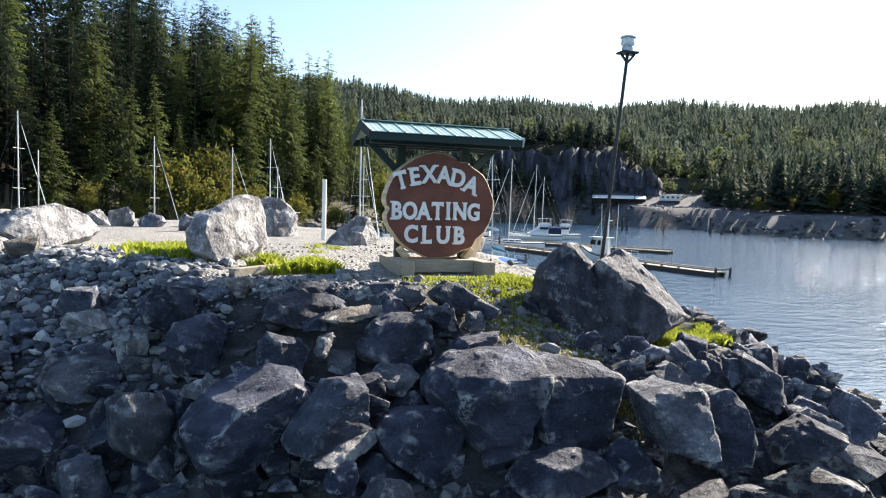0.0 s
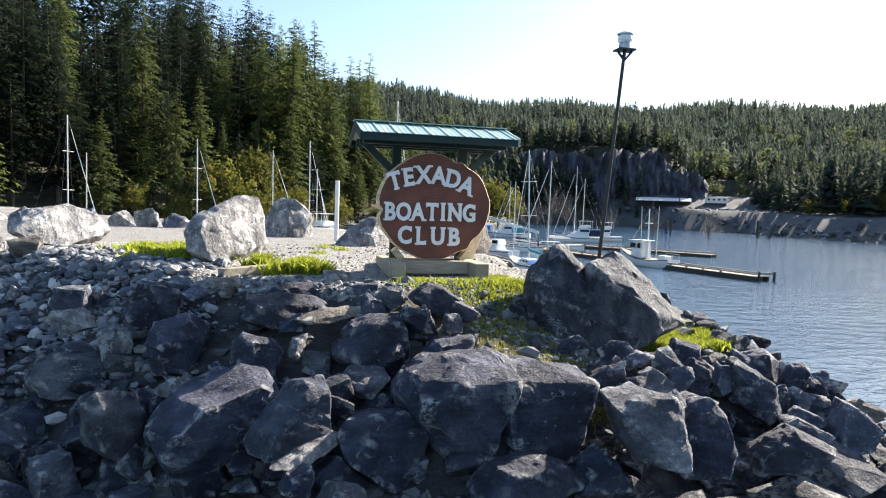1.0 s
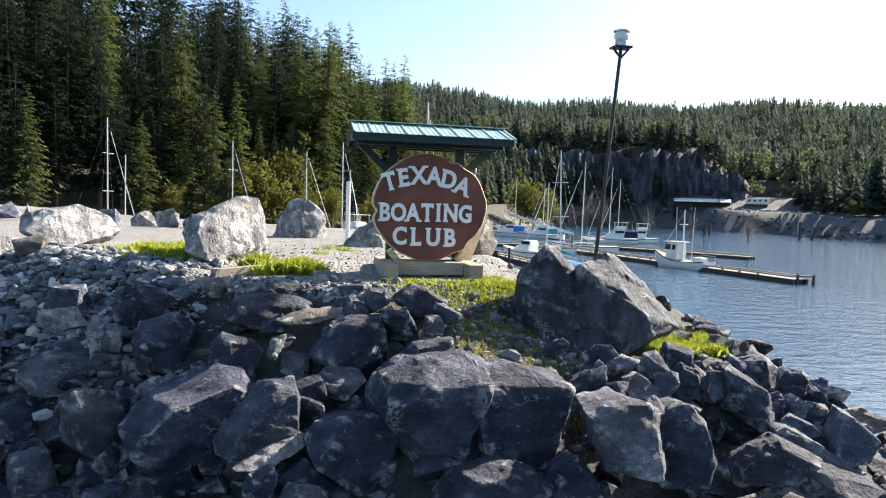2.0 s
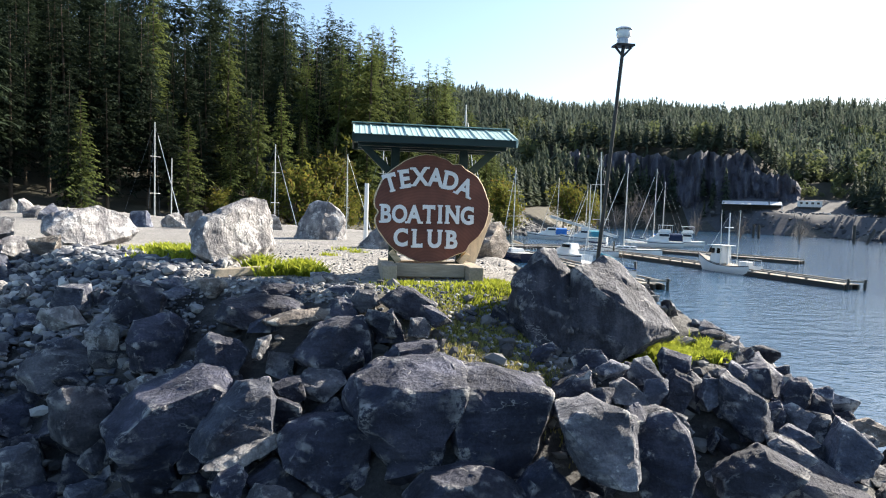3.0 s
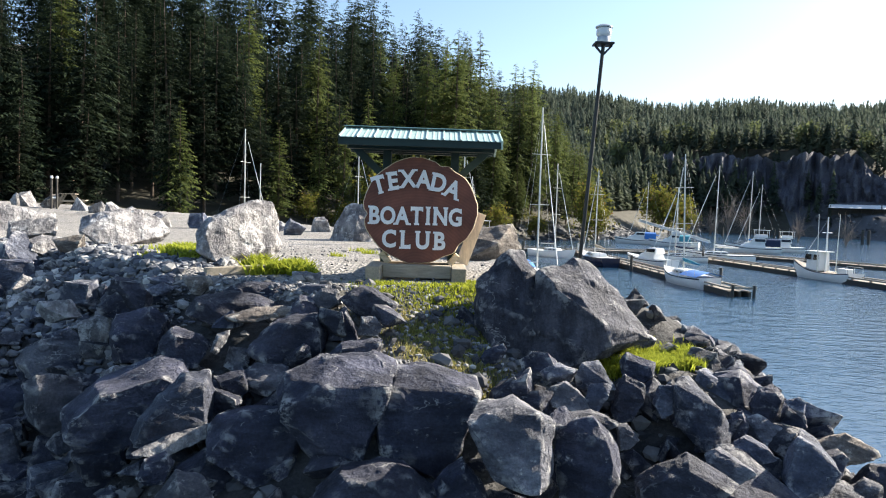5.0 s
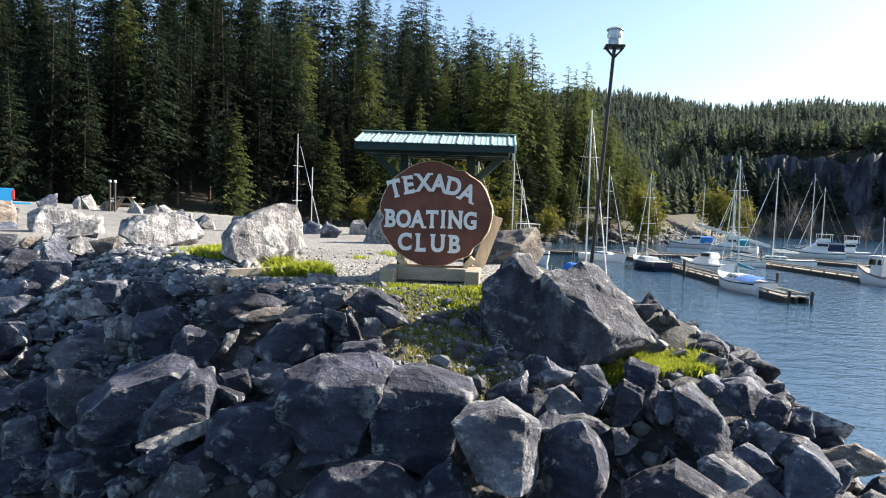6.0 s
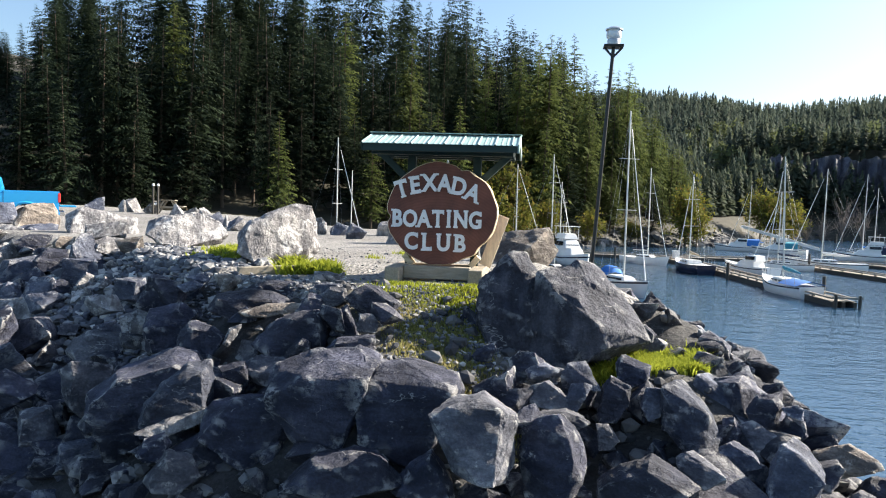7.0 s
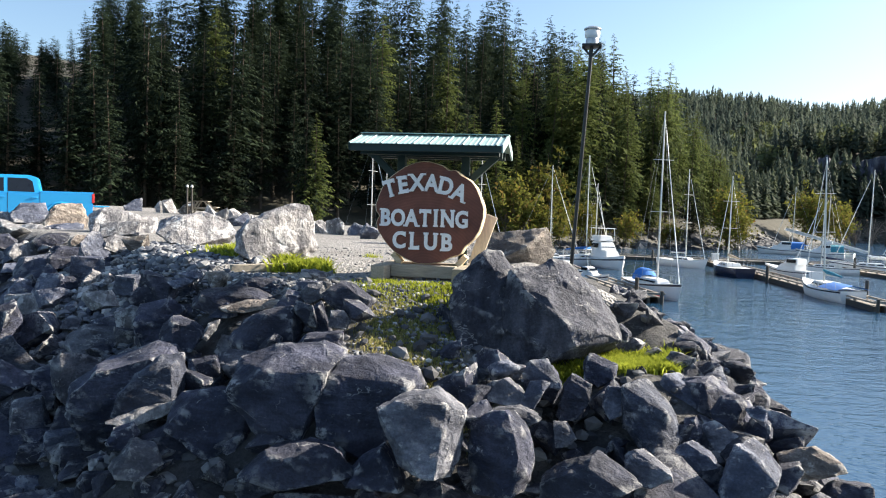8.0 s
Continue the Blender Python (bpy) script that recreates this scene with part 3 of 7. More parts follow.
# the row at the back of the lot
for k, (x, y, w, h, mat) in enumerate([(-7.3, 10.9, 0.55, 0.40, L), (-6.2, 10.6, 0.62, 0.45, G), (-5.35, 10.75, 0.66, 0.42, L), (-4.75, 10.3, 0.56, 0.52, L), (-4.05, 10.2, 0.62, 0.38, G), (-2.9, 10.8, 0.6, 0.45, L),
                                       (-3.1, 8.2, 0.5, 0.42, G), (-9.6, 15.5, 0.6, 0.5, L), (-11.0, 17.5, 0.75, 0.6, G), (-13.8, 22.5, 0.8, 0.65, L), (-15.2, 24.0, 0.7, 0.6, L), (-17.0, 26.0, 0.9, 0.7, L), (-19.5, 28.0, 0.9, 0.8, B),
                                       (-21.5, 29.5, 1.3, 0.95, L), (-22.5, 30.2, 0.9, 0.8, L), (-25.5, 32.0, 1.2, 0.9, G), (-12.2, 19.2, 0.7, 0.5, L), (-8.4, 13.4, 0.6, 0.45, G)]):
    rock(x, y, gz(x, y) + 0.24 * h, w, 0.8 * w, 1.35 * h, 0, 30 + k, mat, 3, "quarried boulder in the row closing the lot")

rock(-3.24, -1.07, -0.54, 0.30, 0.26, 0.33, -2, 105, L)
rock(-2.61, -2.04, -0.76, 0.32, 0.22, 0.20, -2, 107, L)
rock(3.31, -2.50, -0.71, 0.16, 0.14, 0.18, -2, 123, G)
rock(2.87, -1.62, -0.57, 0.33, 0.29, 0.37, -2, 131, H)
rock(0.76, -2.37, -0.37, 0.21, 0.16, 0.18, -2, 132, D)
rock(1.13, -2.55, -0.40, 0.33, 0.22, 0.19, -2, 133, D)
rock(1.28, -2.68, -0.46, 0.30, 0.21, 0.19, -2, 134, G)
rock(0.95, -2.83, -0.61, 0.27, 0.30, 0.44, 8, 136, D)
rock(1.10, -2.95, -0.64, 0.31, 0.23, 0.24, -2, 137, D)
rock(1.60, -2.59, -0.47, 0.33, 0.24, 0.24, -2, 138, G)
rock(2.38, -1.94, -0.66, 0.31, 0.23, 0.24, -2, 142, H)
rock(1.56, -2.91, -0.59, 0.23, 0.20, 0.25, -2, 143, G)
rock(2.27, -2.37, -0.73, 0.32, 0.25, 0.29, -2, 144, H)
rock(1.20, -3.46, -0.63, 0.31, 0.21, 0.19, -2, 145, D)
rock(-0.62, -2.22, -0.20, 0.29, 0.26, 0.34, -2, 155, D)
rock(-0.15, -2.19, -0.10, 0.32, 0.23, 0.23, -2, 157, D)
rock(-0.94, -2.46, -0.45, 0.33, 0.26, 0.28, -2, 158, D)
rock(-2.89, -1.09, -0.15, 0.47, 0.37, 0.41, -2, 162, D)
rock(-2.99, -1.13, -0.32, 0.39, 0.43, 0.63, -42, 163, D)
rock(-5.09, 0.99, -0.55, 0.64, 0.47, 0.47, -2, 167, G)
rock(-4.76, 0.94, -0.36, 0.52, 0.38, 0.37, -2, 168, G)
rock(-3.61, -1.14, -0.33, 0.42, 0.27, 0.23, -2, 169, L)
rock(-1.38, -2.91, -0.69, 0.32, 0.25, 0.28, -2, 172, D)
rock(-1.19, -0.35, 0.00, 0.26, 0.19, 0.18, -2, 179, L)
rock(-0.95, -1.35, -0.02, 0.30, 0.19, 0.16, -2, 180, G)
rock(-1.64, -1.93, -0.21, 0.28, 0.19, 0.17, -2, 181, G)
rock(-2.29, -0.84, -0.05, 0.33, 0.22, 0.20, -2, 183, B)
rock(-2.73, -0.70, -0.05, 0.27, 0.19, 0.18, -2, 184, G)
rock(-3.91, -2.22, -1.09, 0.49, 0.42, 0.50, -2, 188, D)
rock(-10.75, 6.03, -0.42, 1.02, 0.98, 1.31, -2, 193, L)
rock(-6.77, 3.71, 0.01, 0.92, 0.65, 0.63, -2, 194, L)
rock(-7.11, 3.21, -0.24, 0.84, 0.67, 0.75, -2, 195, G)
rock(-6.88, 1.87, -0.49, 1.34, 0.75, 0.45, -2, 196, L)
rock(-6.05, 0.37, -0.60, 0.58, 0.49, 0.59, -2, 197, G)
rock(-5.38, 0.28, -0.63, 0.63, 0.45, 0.44, -2, 198, G)
rock(-4.80, 0.34, -0.49, 0.50, 0.34, 0.31, -2, 199, L)
rock(-3.85, -0.23, -0.27, 0.44, 0.32, 0.32, -2, 200, G)
rock(-4.24, 0.88, -0.08, 0.43, 0.32, 0.34, -2, 201, G)
rock(-10.57, 7.06, -0.11, 1.43, 0.89, 0.69, -2, 202, G)
rock(-5.84, 2.02, -0.24, 0.50, 0.45, 0.57, 18, 203, G)
rock(-5.02, -0.94, -0.77, 0.53, 0.49, 0.63, -2, 206, D)
rock(-3.61, -2.48, -1.75, 0.83, 0.74, 0.92, 8, 207, D)
rock(3.10, -1.70, -0.70, 0.28, 0.31, 0.46, 18, 216, G)

# the riprap blocks of the point, uphill and down
block(-0.47, -3.00, -0.69, 0.91, 0.85, 0.84, 10, 300, D, ((-1, 0.35), (-0.87, 0.7), (-0.27, 0.92), (0.63, 1), (1, 0.9), (0.92, 0.6), (0.51, 0.3), (0.49, -0.51), (0.37, -1), (-0.23, -0.91), (-0.64, -0.5), (-0.98, 0)), top=0.13, lean=0.0, turn=0.0)
block(0.22, -2.96, -0.74, 0.87, 0.80, 0.80, 3, 301, D, ((-1, 0.49), (-0.54, 0.96), (-0.07, 1), (0.41, 0.86), (0.94, 0.76), (1, 0.4), (0.68, -0.08), (0.51, -0.52), (0.43, -1), (-0.39, -0.97), (-0.97, -0.51)), top=0.1, lean=0.0, turn=0.0)
block(0.80, -3.66, -0.71, 0.60, 0.70, 0.52, -3, 302, H, ((-1, 0.71), (-0.4, 0.89), (0.08, 1), (0.63, 0.83), (0.99, 0.57), (1, -0.53), (0.87, -1), (0.33, -0.85), (-0.34, -0.76), (-0.63, -0.24), (-0.8, 0.32)), top=0.04, lean=1.5, turn=-0.3)
block(1.37, -3.52, -0.85, 0.47, 0.44, 0.61, -10, 303, D, ((-0.96, 0.6), (-0.41, 0.9), (0.06, 1), (0.54, 0.72), (0.81, 0.3), (1, -0.32), (0.64, -0.87), (-0.79, -1), (-1, -0.11)), top=0.12, lean=0.3, turn=-0.2)
block(-1.06, -3.19, -0.96, 0.68, 0.53, 0.58, 17, 304, D, ((-0.95, 0.5), (-0.73, 0.84), (-0.15, 0.96), (0.56, 1), (0.93, 0.62), (1, -0.05), (0.71, -0.62), (0.24, -1), (-0.24, -0.77), (-0.82, -0.23), (-1, 0.07)), top=0.08, lean=0.3)
block(-1.70, -3.10, -0.73, 0.60, 0.50, 0.55, 22, 305, G, ((-1, -0.79), (-0.75, -0.21), (-0.31, 0.37), (0.34, 1), (0.88, 1), (1, 0.45), (0.93, -0.34), (0.37, -0.84), (-0.42, -1)), top=0.05, lean=0.05, turn=0.0)
# thin pale slab added to stand for the lit lower edge of the block above
block(-1.61, -3.34, -0.89, 0.56, 0.20, 0.20, 23, 306, L, ((-1, -0.52), (-0.01, 0.44), (1, 1), (0.86, 0.07), (-0.27, -1)), top=0.3, lean=0.6, turn=0.5)
block(-2.27, -2.57, -0.86, 0.98, 0.73, 0.72, 25, 307, D, ((-1, 0), (-0.52, 0.51), (0.07, 0.74), (0.5, 1), (0.91, 0.97), (1, 0.63), (0.51, -0.11), (0.17, -0.46), (-0.13, -1), (-0.75, -0.91), (-0.96, -0.45)), top=0.03, lean=-0.4, turn=0.0)
block(-2.35, -2.82, -1.26, 0.47, 0.34, 0.33, 27, 308, D, ((-1, 0.67), (0.46, 1), (1, -0.48), (0.74, -1), (-0.65, -0.88)))
block(-3.07, -2.24, -0.98, 0.48, 0.44, 0.59, 30, 309, H, ((-1, 0.78), (-0.56, 1), (0.07, 0.96), (0.81, 0.66), (1, 0.21), (0.17, -0.5), (-0.01, -1), (-0.82, -0.41)), lean=0.2, turn=0.3)
block(-3.57, -1.16, -0.81, 0.82, 0.51, 0.40, 29, 310, H, ((-1, -0.15), (-0.82, 0.53), (-0.4, 1), (0.28, 0.84), (1, 0.47), (1, -0.42), (0.29, -1), (-0.33, -0.67), (-0.82, -0.83)), top=0.1, lean=0.45)
block(-3.61, -1.06, -0.62, 0.40, 0.25, 0.19, 29, 311, G, ((-1, -0.32), (-0.54, 0.58), (0.38, 1), (1, -0.54), (-0.01, -1)), lean=0.4)
block(-3.25, -1.09, -0.53, 0.16, 0.17, 0.26, 27, 312, L, ((-0.98, -0.7), (-1, 0.66), (-0.15, 1), (1, 0.16), (0.75, -0.84), (0.08, -1)), turn=0.6)
block(-2.66, -1.42, -0.49, 0.56, 0.47, 0.55, 24, 313, D, ((-1, 0.12), (-0.79, 0.78), (0.39, 1), (0.99, 0.64), (1, -0.15), (0.41, -1), (-0.77, -0.94)), top=0.1, lean=0.3)
block(-1.96, -2.15, -0.45, 0.45, 0.34, 0.35, 21, 314, D, ((-1, -0.4), (-0.87, 0.5), (-0.46, 1), (0.6, 0.68), (1, 0.09), (0.41, -0.93), (-0.43, -1)), top=0.15)
block(-1.62, -2.22, -0.38, 0.17, 0.16, 0.21, 19, 315, L, ((-1, -0.7), (-0.3, 0.63), (1, 1), (0.68, 0.14), (-0.37, -1)), turn=0.5)
block(-1.03, -2.25, -0.32, 0.72, 0.49, 0.44, 14, 316, D, ((-1, -0.37), (-0.47, 0.55), (0.04, 0.88), (0.72, 1), (1, 0.33), (0.93, -0.79), (-0.06, -1), (-0.84, -0.88)), top=0.1, lean=0.3)
block(-0.98, -1.81, -0.11, 0.39, 0.27, 0.24, 13, 317, D, ((-1, -0.66), (-0.16, 1), (0.5, 0.79), (1, -0.63), (0.05, -1)), top=0.1)
block(-0.77, -1.76, -0.03, 0.28, 0.21, 0.21, 11, 318, H, ((-1, -0.01), (-0.38, 1), (0.75, 0.88), (1, -0.37), (-0.34, -1)), top=0.15, lean=0.4)
block(-0.36, -1.85, -0.02, 0.55, 0.35, 0.29, 8, 319, D, ((-1, 0.11), (-0.27, 1), (0.15, 0.88), (1, -0.16), (0.71, -0.89), (-0.23, -1)), top=0.12)
block(-0.55, -2.18, -0.18, 0.27, 0.23, 0.29, 10, 320, D, ((-1, -1), (-0.46, 0.54), (0.16, 1), (0.59, 0.14), (1, -0.98)))
block(-0.30, -2.28, -0.18, 0.21, 0.17, 0.18, 8, 321, H, ((-1, -0.77), (-0.77, 0.97), (0.33, 1), (1, -0.07), (0.66, -1)), lean=0.3, turn=0.6)
block(-0.42, -2.53, -0.36, 0.49, 0.30, 0.23, 9, 322, D, ((-1, -0.68), (-0.37, 0.58), (1, 1), (0.95, -0.55), (-0.35, -1)), top=0.15)
block(-1.12, -2.63, -0.58, 0.45, 0.29, 0.24, 16, 323, H, ((-1, 0.08), (-0.33, 1), (0.87, 0.77), (1, 0.19), (0.09, -1), (-0.5, -0.78)), top=0.25, lean=0.4)
block(-2.51, -2.14, -0.71, 0.20, 0.15, 0.15, 26, 324, L, ((-1, -0.44), (-0.69, 1), (0.99, 0.52), (1, -0.33), (-0.21, -1)), turn=0.3)
block(-1.35, -2.76, -0.61, 0.29, 0.22, 0.23, 18, 325, D, ((-1, 0.53), (0.62, 1), (1, -0.45), (-0.24, -1)))
block(-3.41, -2.43, -1.33, 0.38, 0.33, 0.40, 33, 326, H, ((-1, 0.86), (0.46, 1), (0.84, -0.26), (1, -0.94), (0.07, -1), (-1, -0.61)), lean=0.4, turn=0.2)
block(-2.84, -2.74, -1.52, 0.35, 0.31, 0.38, 30, 327, G, ((-1, -0.3), (-0.78, 1), (0.83, 0.99), (1, -0.1), (0.26, -1), (-0.89, -0.94)), lean=0.4, turn=0.2)
block(-2.35, -2.92, -1.49, 0.54, 0.35, 0.29, 27, 328, D, ((-1, 1), (0.84, 0.84), (1, -0.38), (0.36, -1), (-0.97, -0.63)), top=0.2, lean=0.3)
block(-1.66, -3.52, -1.03, 0.25, 0.20, 0.21, 24, 329, D, ((-1, -0.42), (-0.52, 0.56), (0.64, 1), (1, 0.18), (0.51, -1), (-0.51, -0.94)), top=0.1)
block(-1.39, -3.74, -1.11, 0.40, 0.29, 0.29, 22, 330, H, ((-1, -0.4), (-0.23, 1), (0.66, 0.62), (1, -0.29), (0.32, -1), (-0.74, -0.83)), top=0.15, lean=0.3, turn=0.2)
block(-1.31, -3.30, -1.11, 0.56, 0.38, 0.33, 20, 331, D, ((-1, 0.3), (-0.18, 1), (0.42, -0.09), (1, -1), (-0.03, -0.93), (-0.86, -0.05)), top=0.1)
block(-0.10, -3.70, -1.03, 0.89, 0.47, 0.28, 8, 332, D, ((-1, -0.59), (-0.56, 0.68), (0.1, 1), (0.61, 0.73), (1, -0.4), (-0.05, -1)), top=0.1, lean=0.3)
block(0.44, -3.61, -1.02, 0.49, 0.33, 0.29, 1, 333, D, ((-1, -1), (-0.43, 0.27), (0.18, 1), (0.69, 0.22), (1, -0.99)), top=0.1)
block(1.35, -2.88, -0.59, 0.36, 0.25, 0.23, -8, 334, H, ((-1, 0.61), (-0.3, 1), (0.36, 0.48), (1, -0.57), (0.87, -1), (0.04, -0.81), (-0.8, -0.51)), top=0.4, lean=0.8, turn=0.7)
block(2.50, -2.61, -0.76, 0.47, 0.60, 0.57, -19, 335, G, ((-0.93, 0.85), (-0.66, 1), (0.55, 0.25), (1, -0.48), (0.97, -0.83), (0.28, -1), (-0.76, -0.41), (-1, 0.23)), top=0.08, lean=1.2, turn=0.4)
block(1.87, -2.64, -0.64, 0.27, 0.26, 0.39, -13, 336, D, ((-1, -0.68), (-0.71, 0.49), (-0.22, 1), (1, 0.61), (0.92, -0.11), (0.42, -0.91), (-0.74, -1)), top=0.1, turn=0.2)
block(2.08, -2.10, -0.51, 0.31, 0.25, 0.29, -14, 337, D, ((-1, 0.4), (-0.65, 1), (0.96, 0.43), (1, -0.33), (0.05, -1), (-0.8, -0.53)), top=0.18, lean=0.3)
block(1.63, -2.35, -0.61, 0.28, 0.25, 0.32, -10, 338, D, ((-1, 0.09), (-0.78, 0.93), (0.22, 1), (1, 0), (0.66, -1), (-0.53, -0.49)), top=0.15, turn=0.3)
block(1.07, -2.51, -0.52, 0.25, 0.17, 0.15, -5, 339, H, ((-1, 0.15), (-0.21, 1), (1, 0.06), (0.03, -1)), top=0.2)
block(1.33, -2.51, -0.49, 0.28, 0.16, 0.12, -8, 340, H, ((-1, -0.9), (-0.07, 1), (1, 0.79), (0.67, -1)), top=0.3)
block(2.84, -2.05, -0.69, 0.50, 0.37, 0.38, -20, 341, G, ((-1, 0.08), (-0.62, 1), (0.14, 0.59), (1, -0.18), (0.92, -0.77), (-0.17, -1)), top=0.25, lean=0.8, turn=0.8)
block(3.02, -1.73, -0.62, 0.42, 0.31, 0.32, -20, 342, H, ((-1, 0.35), (-0.39, 1), (0.16, 0.43), (1, -0.93), (0.4, -1), (-0.52, -0.33)), top=0.2, lean=0.6, turn=1.2)
block(3.13, -2.38, -0.74, 0.28, 0.26, 0.34, -23, 343, D, ((-1, 0.14), (-0.37, 0.89), (0.55, 1), (1, 0.58), (0.79, -0.34), (0.07, -1), (-0.74, -0.54)), top=0.05)
block(3.36, -2.36, -0.89, 0.26, 0.24, 0.32, -25, 344, D, ((-1, -0.35), (-0.71, 0.28), (-0.26, 1), (0.79, 0.63), (1, 0.01), (0.04, -0.86), (-0.89, -1)), top=0.15)
block(2.81, -2.93, -0.95, 0.32, 0.22, 0.20, -22, 345, G, ((-1, 0.52), (-0.58, 1), (0.58, 0.38), (1, -0.39), (0, -1), (-0.78, -0.55)), top=0.3, lean=0.4, turn=0.3)
block(2.40, -3.45, -0.89, 0.35, 0.24, 0.22, -20, 346, H, ((-1, 0.54), (-0.55, 1), (0.99, -0.16), (1, -0.59), (0.25, -1), (-0.74, -0.74)), top=0.25, lean=0.35, turn=0.3)
block(3.17, -3.07, -0.99, 0.39, 0.62, 0.44, -26, 347, G, ((-0.98, 0.12), (-0.48, 1), (0.19, 0.75), (1, 0.05), (0.83, -0.68), (-0.45, -1), (-1, -0.47)), top=0.06, lean=1.2, turn=0.5)
block(3.71, -2.58, -1.02, 0.52, 0.32, 0.25, -28, 348, B, ((-1, 0.07), (0.03, 1), (0.9, 0.22), (1, -0.18), (0.09, -0.97), (-0.73, -1)), top=0.35, lean=0.4, turn=0.2)
block(1.99, -3.73, -0.92, 0.68, 0.42, 0.33, -17, 349, D, ((-1, -0.22), (-0.59, 0.42), (0.02, 1), (0.44, 0.6), (1, 0.02), (0.07, -0.87), (-0.93, -1)), top=0.1, lean=0.3)
block(0.87, -2.83, -0.62, 0.34, 0.28, 0.33, -3, 350, D, ((-1, -0.91), (-0.84, 0.37), (0.23, 1), (0.97, -0.19), (1, -0.83), (0.05, -1)), top=0.15)
block(1.80, -2.93, -0.87, 0.18, 0.16, 0.20, -13, 351, H, ((-1, 0.95), (-0.06, 1), (1, -0.32), (0.33, -0.97), (-0.71, -1)), turn=0.7)
block(1.39, -3.24, -0.68, 0.51, 0.27, 0.16, -9, 352, H, ((-1, -1), (-0.62, 0.4), (0.2, 1), (1, 0.27), (0.36, -0.99)), top=0.25)
block(2.82, -2.59, -0.86, 0.15, 0.16, 0.28, -21, 353, D, ((-1, 0.66), (0.23, 1), (1, 0.15), (0.76, -0.89), (-0.49, -1)), top=0.1)
block(3.93, -2.73, -1.25, 0.45, 0.32, 0.31, -31, 354, D, ((-1, -0.3), (-0.36, 0.89), (0.79, 1), (1, -0.14), (-0.63, -1)), top=0.2)
block(3.63, -2.97, -1.23, 0.31, 0.22, 0.21, -29, 355, H, ((-1, -0.66), (0.2, 1), (0.96, 0.74), (1, -0.14), (-0.45, -1)), top=0.25)
block(2.18, -2.58, -0.67, 0.18, 0.18, 0.28, -16, 356, G, ((-1, -0.22), (-0.48, 0.91), (0.81, 1), (1, -0.68), (-0.08, -1)), turn=0.4)
block(2.27, -1.27, -0.29, 0.28, 0.20, 0.18, -14, 357, D, ((-1, -1), (-0.66, 0.66), (0.11, 1), (1, 0), (0.8, -0.83)), top=0.1)
block(1.14, -2.88, -0.66, 0.19, 0.16, 0.20, -6, 358, D, ((-1, -0.93), (-0.31, 1), (0.67, 0.18), (1, -1)))
block(-1.71, -1.56, -0.16, 0.88, 0.47, 0.30, 18, 359, D, ((-1, -0.45), (-0.78, 0.63), (0.03, 1), (0.63, 0.71), (1, 0.08), (0.28, -0.84), (-0.54, -1)), top=0.2, lean=0.3)
block(-1.35, -1.95, -0.16, 0.61, 0.25, 0.13, 16, 360, B, ((-1, -0.36), (-0.19, 0.75), (0.96, 1), (1, 0.43), (-0.02, -0.85), (-0.84, -1)), top=0.4, lean=0.5)
block(-1.58, -1.17, -0.04, 0.67, 0.33, 0.17, 16, 361, D, ((-1, -0.01), (-0.35, 1), (0.82, 0.91), (1, -0.29), (0.16, -0.98), (-0.83, -1)), top=0.2)
block(-2.54, -1.24, -0.05, 0.26, 0.16, 0.13, 23, 362, G, ((-1, -0.08), (0.24, 1), (1, 0.26), (0.46, -0.83), (-0.58, -1)), top=0.3)
block(-7.86, 2.59, -0.15, 0.53, 0.41, 0.43, 41, 400, L, ((-1, -0.12), (-0.65, 0.58), (0.14, 1), (0.86, 0.64), (1, -0.44), (0.41, -1), (-0.65, -0.72)), turn=0.9, lean=0.4)
block(-5.06, 1.26, 0.17, 0.43, 0.31, 0.30, 35, 401, L, ((-1, 0.47), (-0.21, 1), (1, 0.75), (0.94, -0.58), (0.06, -1), (-0.99, -0.39)), top=0.2, turn=0.8, lean=0.3)
block(-5.56, 1.28, -0.01, 0.36, 0.29, 0.32, 37, 402, H, ((-1, -0.35), (-0.12, 1), (1, 0.42), (0.84, -0.56), (-0.23, -1)), turn=0.6, lean=0.4)
block(-6.20, 1.52, -0.11, 0.51, 0.38, 0.39, 38, 403, D, ((-1, 0), (-0.12, 1), (1, 0.83), (0.92, -0.51), (-0.66, -1)), top=0.15)
block(-6.60, 1.27, -0.43, 0.64, 0.38, 0.28, 40, 404, G, ((-1, -0.23), (-0.42, 0.64), (0.46, 1), (1, 0.41), (0.47, -0.8), (-0.74, -1)), top=0.3, lean=0.4)
block(-6.63, 2.43, 0.12, 0.35, 0.23, 0.20, 37, 405, B, ((-1, -0.06), (-0.26, 1), (1, 0.85), (0.76, -0.97), (-0.8, -1)), turn=0.7)
block(-7.54, 2.87, 0.05, 0.61, 0.39, 0.32, 39, 406, D, ((-1, 0.05), (-0.17, 1), (1, 0.79), (0.77, -0.48), (-0.6, -1)), top=0.15)
block(-4.94, 0.49, -0.26, 0.24, 0.20, 0.23, 37, 407, L, ((-1, -0.44), (0.1, 1), (1, 0.51), (0.77, -0.6), (-0.53, -1)), turn=0.5)
block(-4.54, 0.34, -0.26, 0.19, 0.15, 0.17, 35, 408, L, ((-1, -0.7), (-0.13, 1), (1, 0.04), (0.71, -1)), turn=0.6)
block(-9.46, 3.95, -0.08, 0.46, 0.34, 0.33, 42, 409, D, ((-1, -0.73), (-0.68, 0.91), (0.24, 1), (1, 0.04), (0.54, -1)), top=0.2)
block(-7.71, 2.25, -0.39, 0.48, 0.28, 0.19, 41, 410, G, ((-1, -0.88), (-0.77, 0.62), (0.51, 1), (1, -0.12), (-0.25, -1)), top=0.3, lean=0.4)
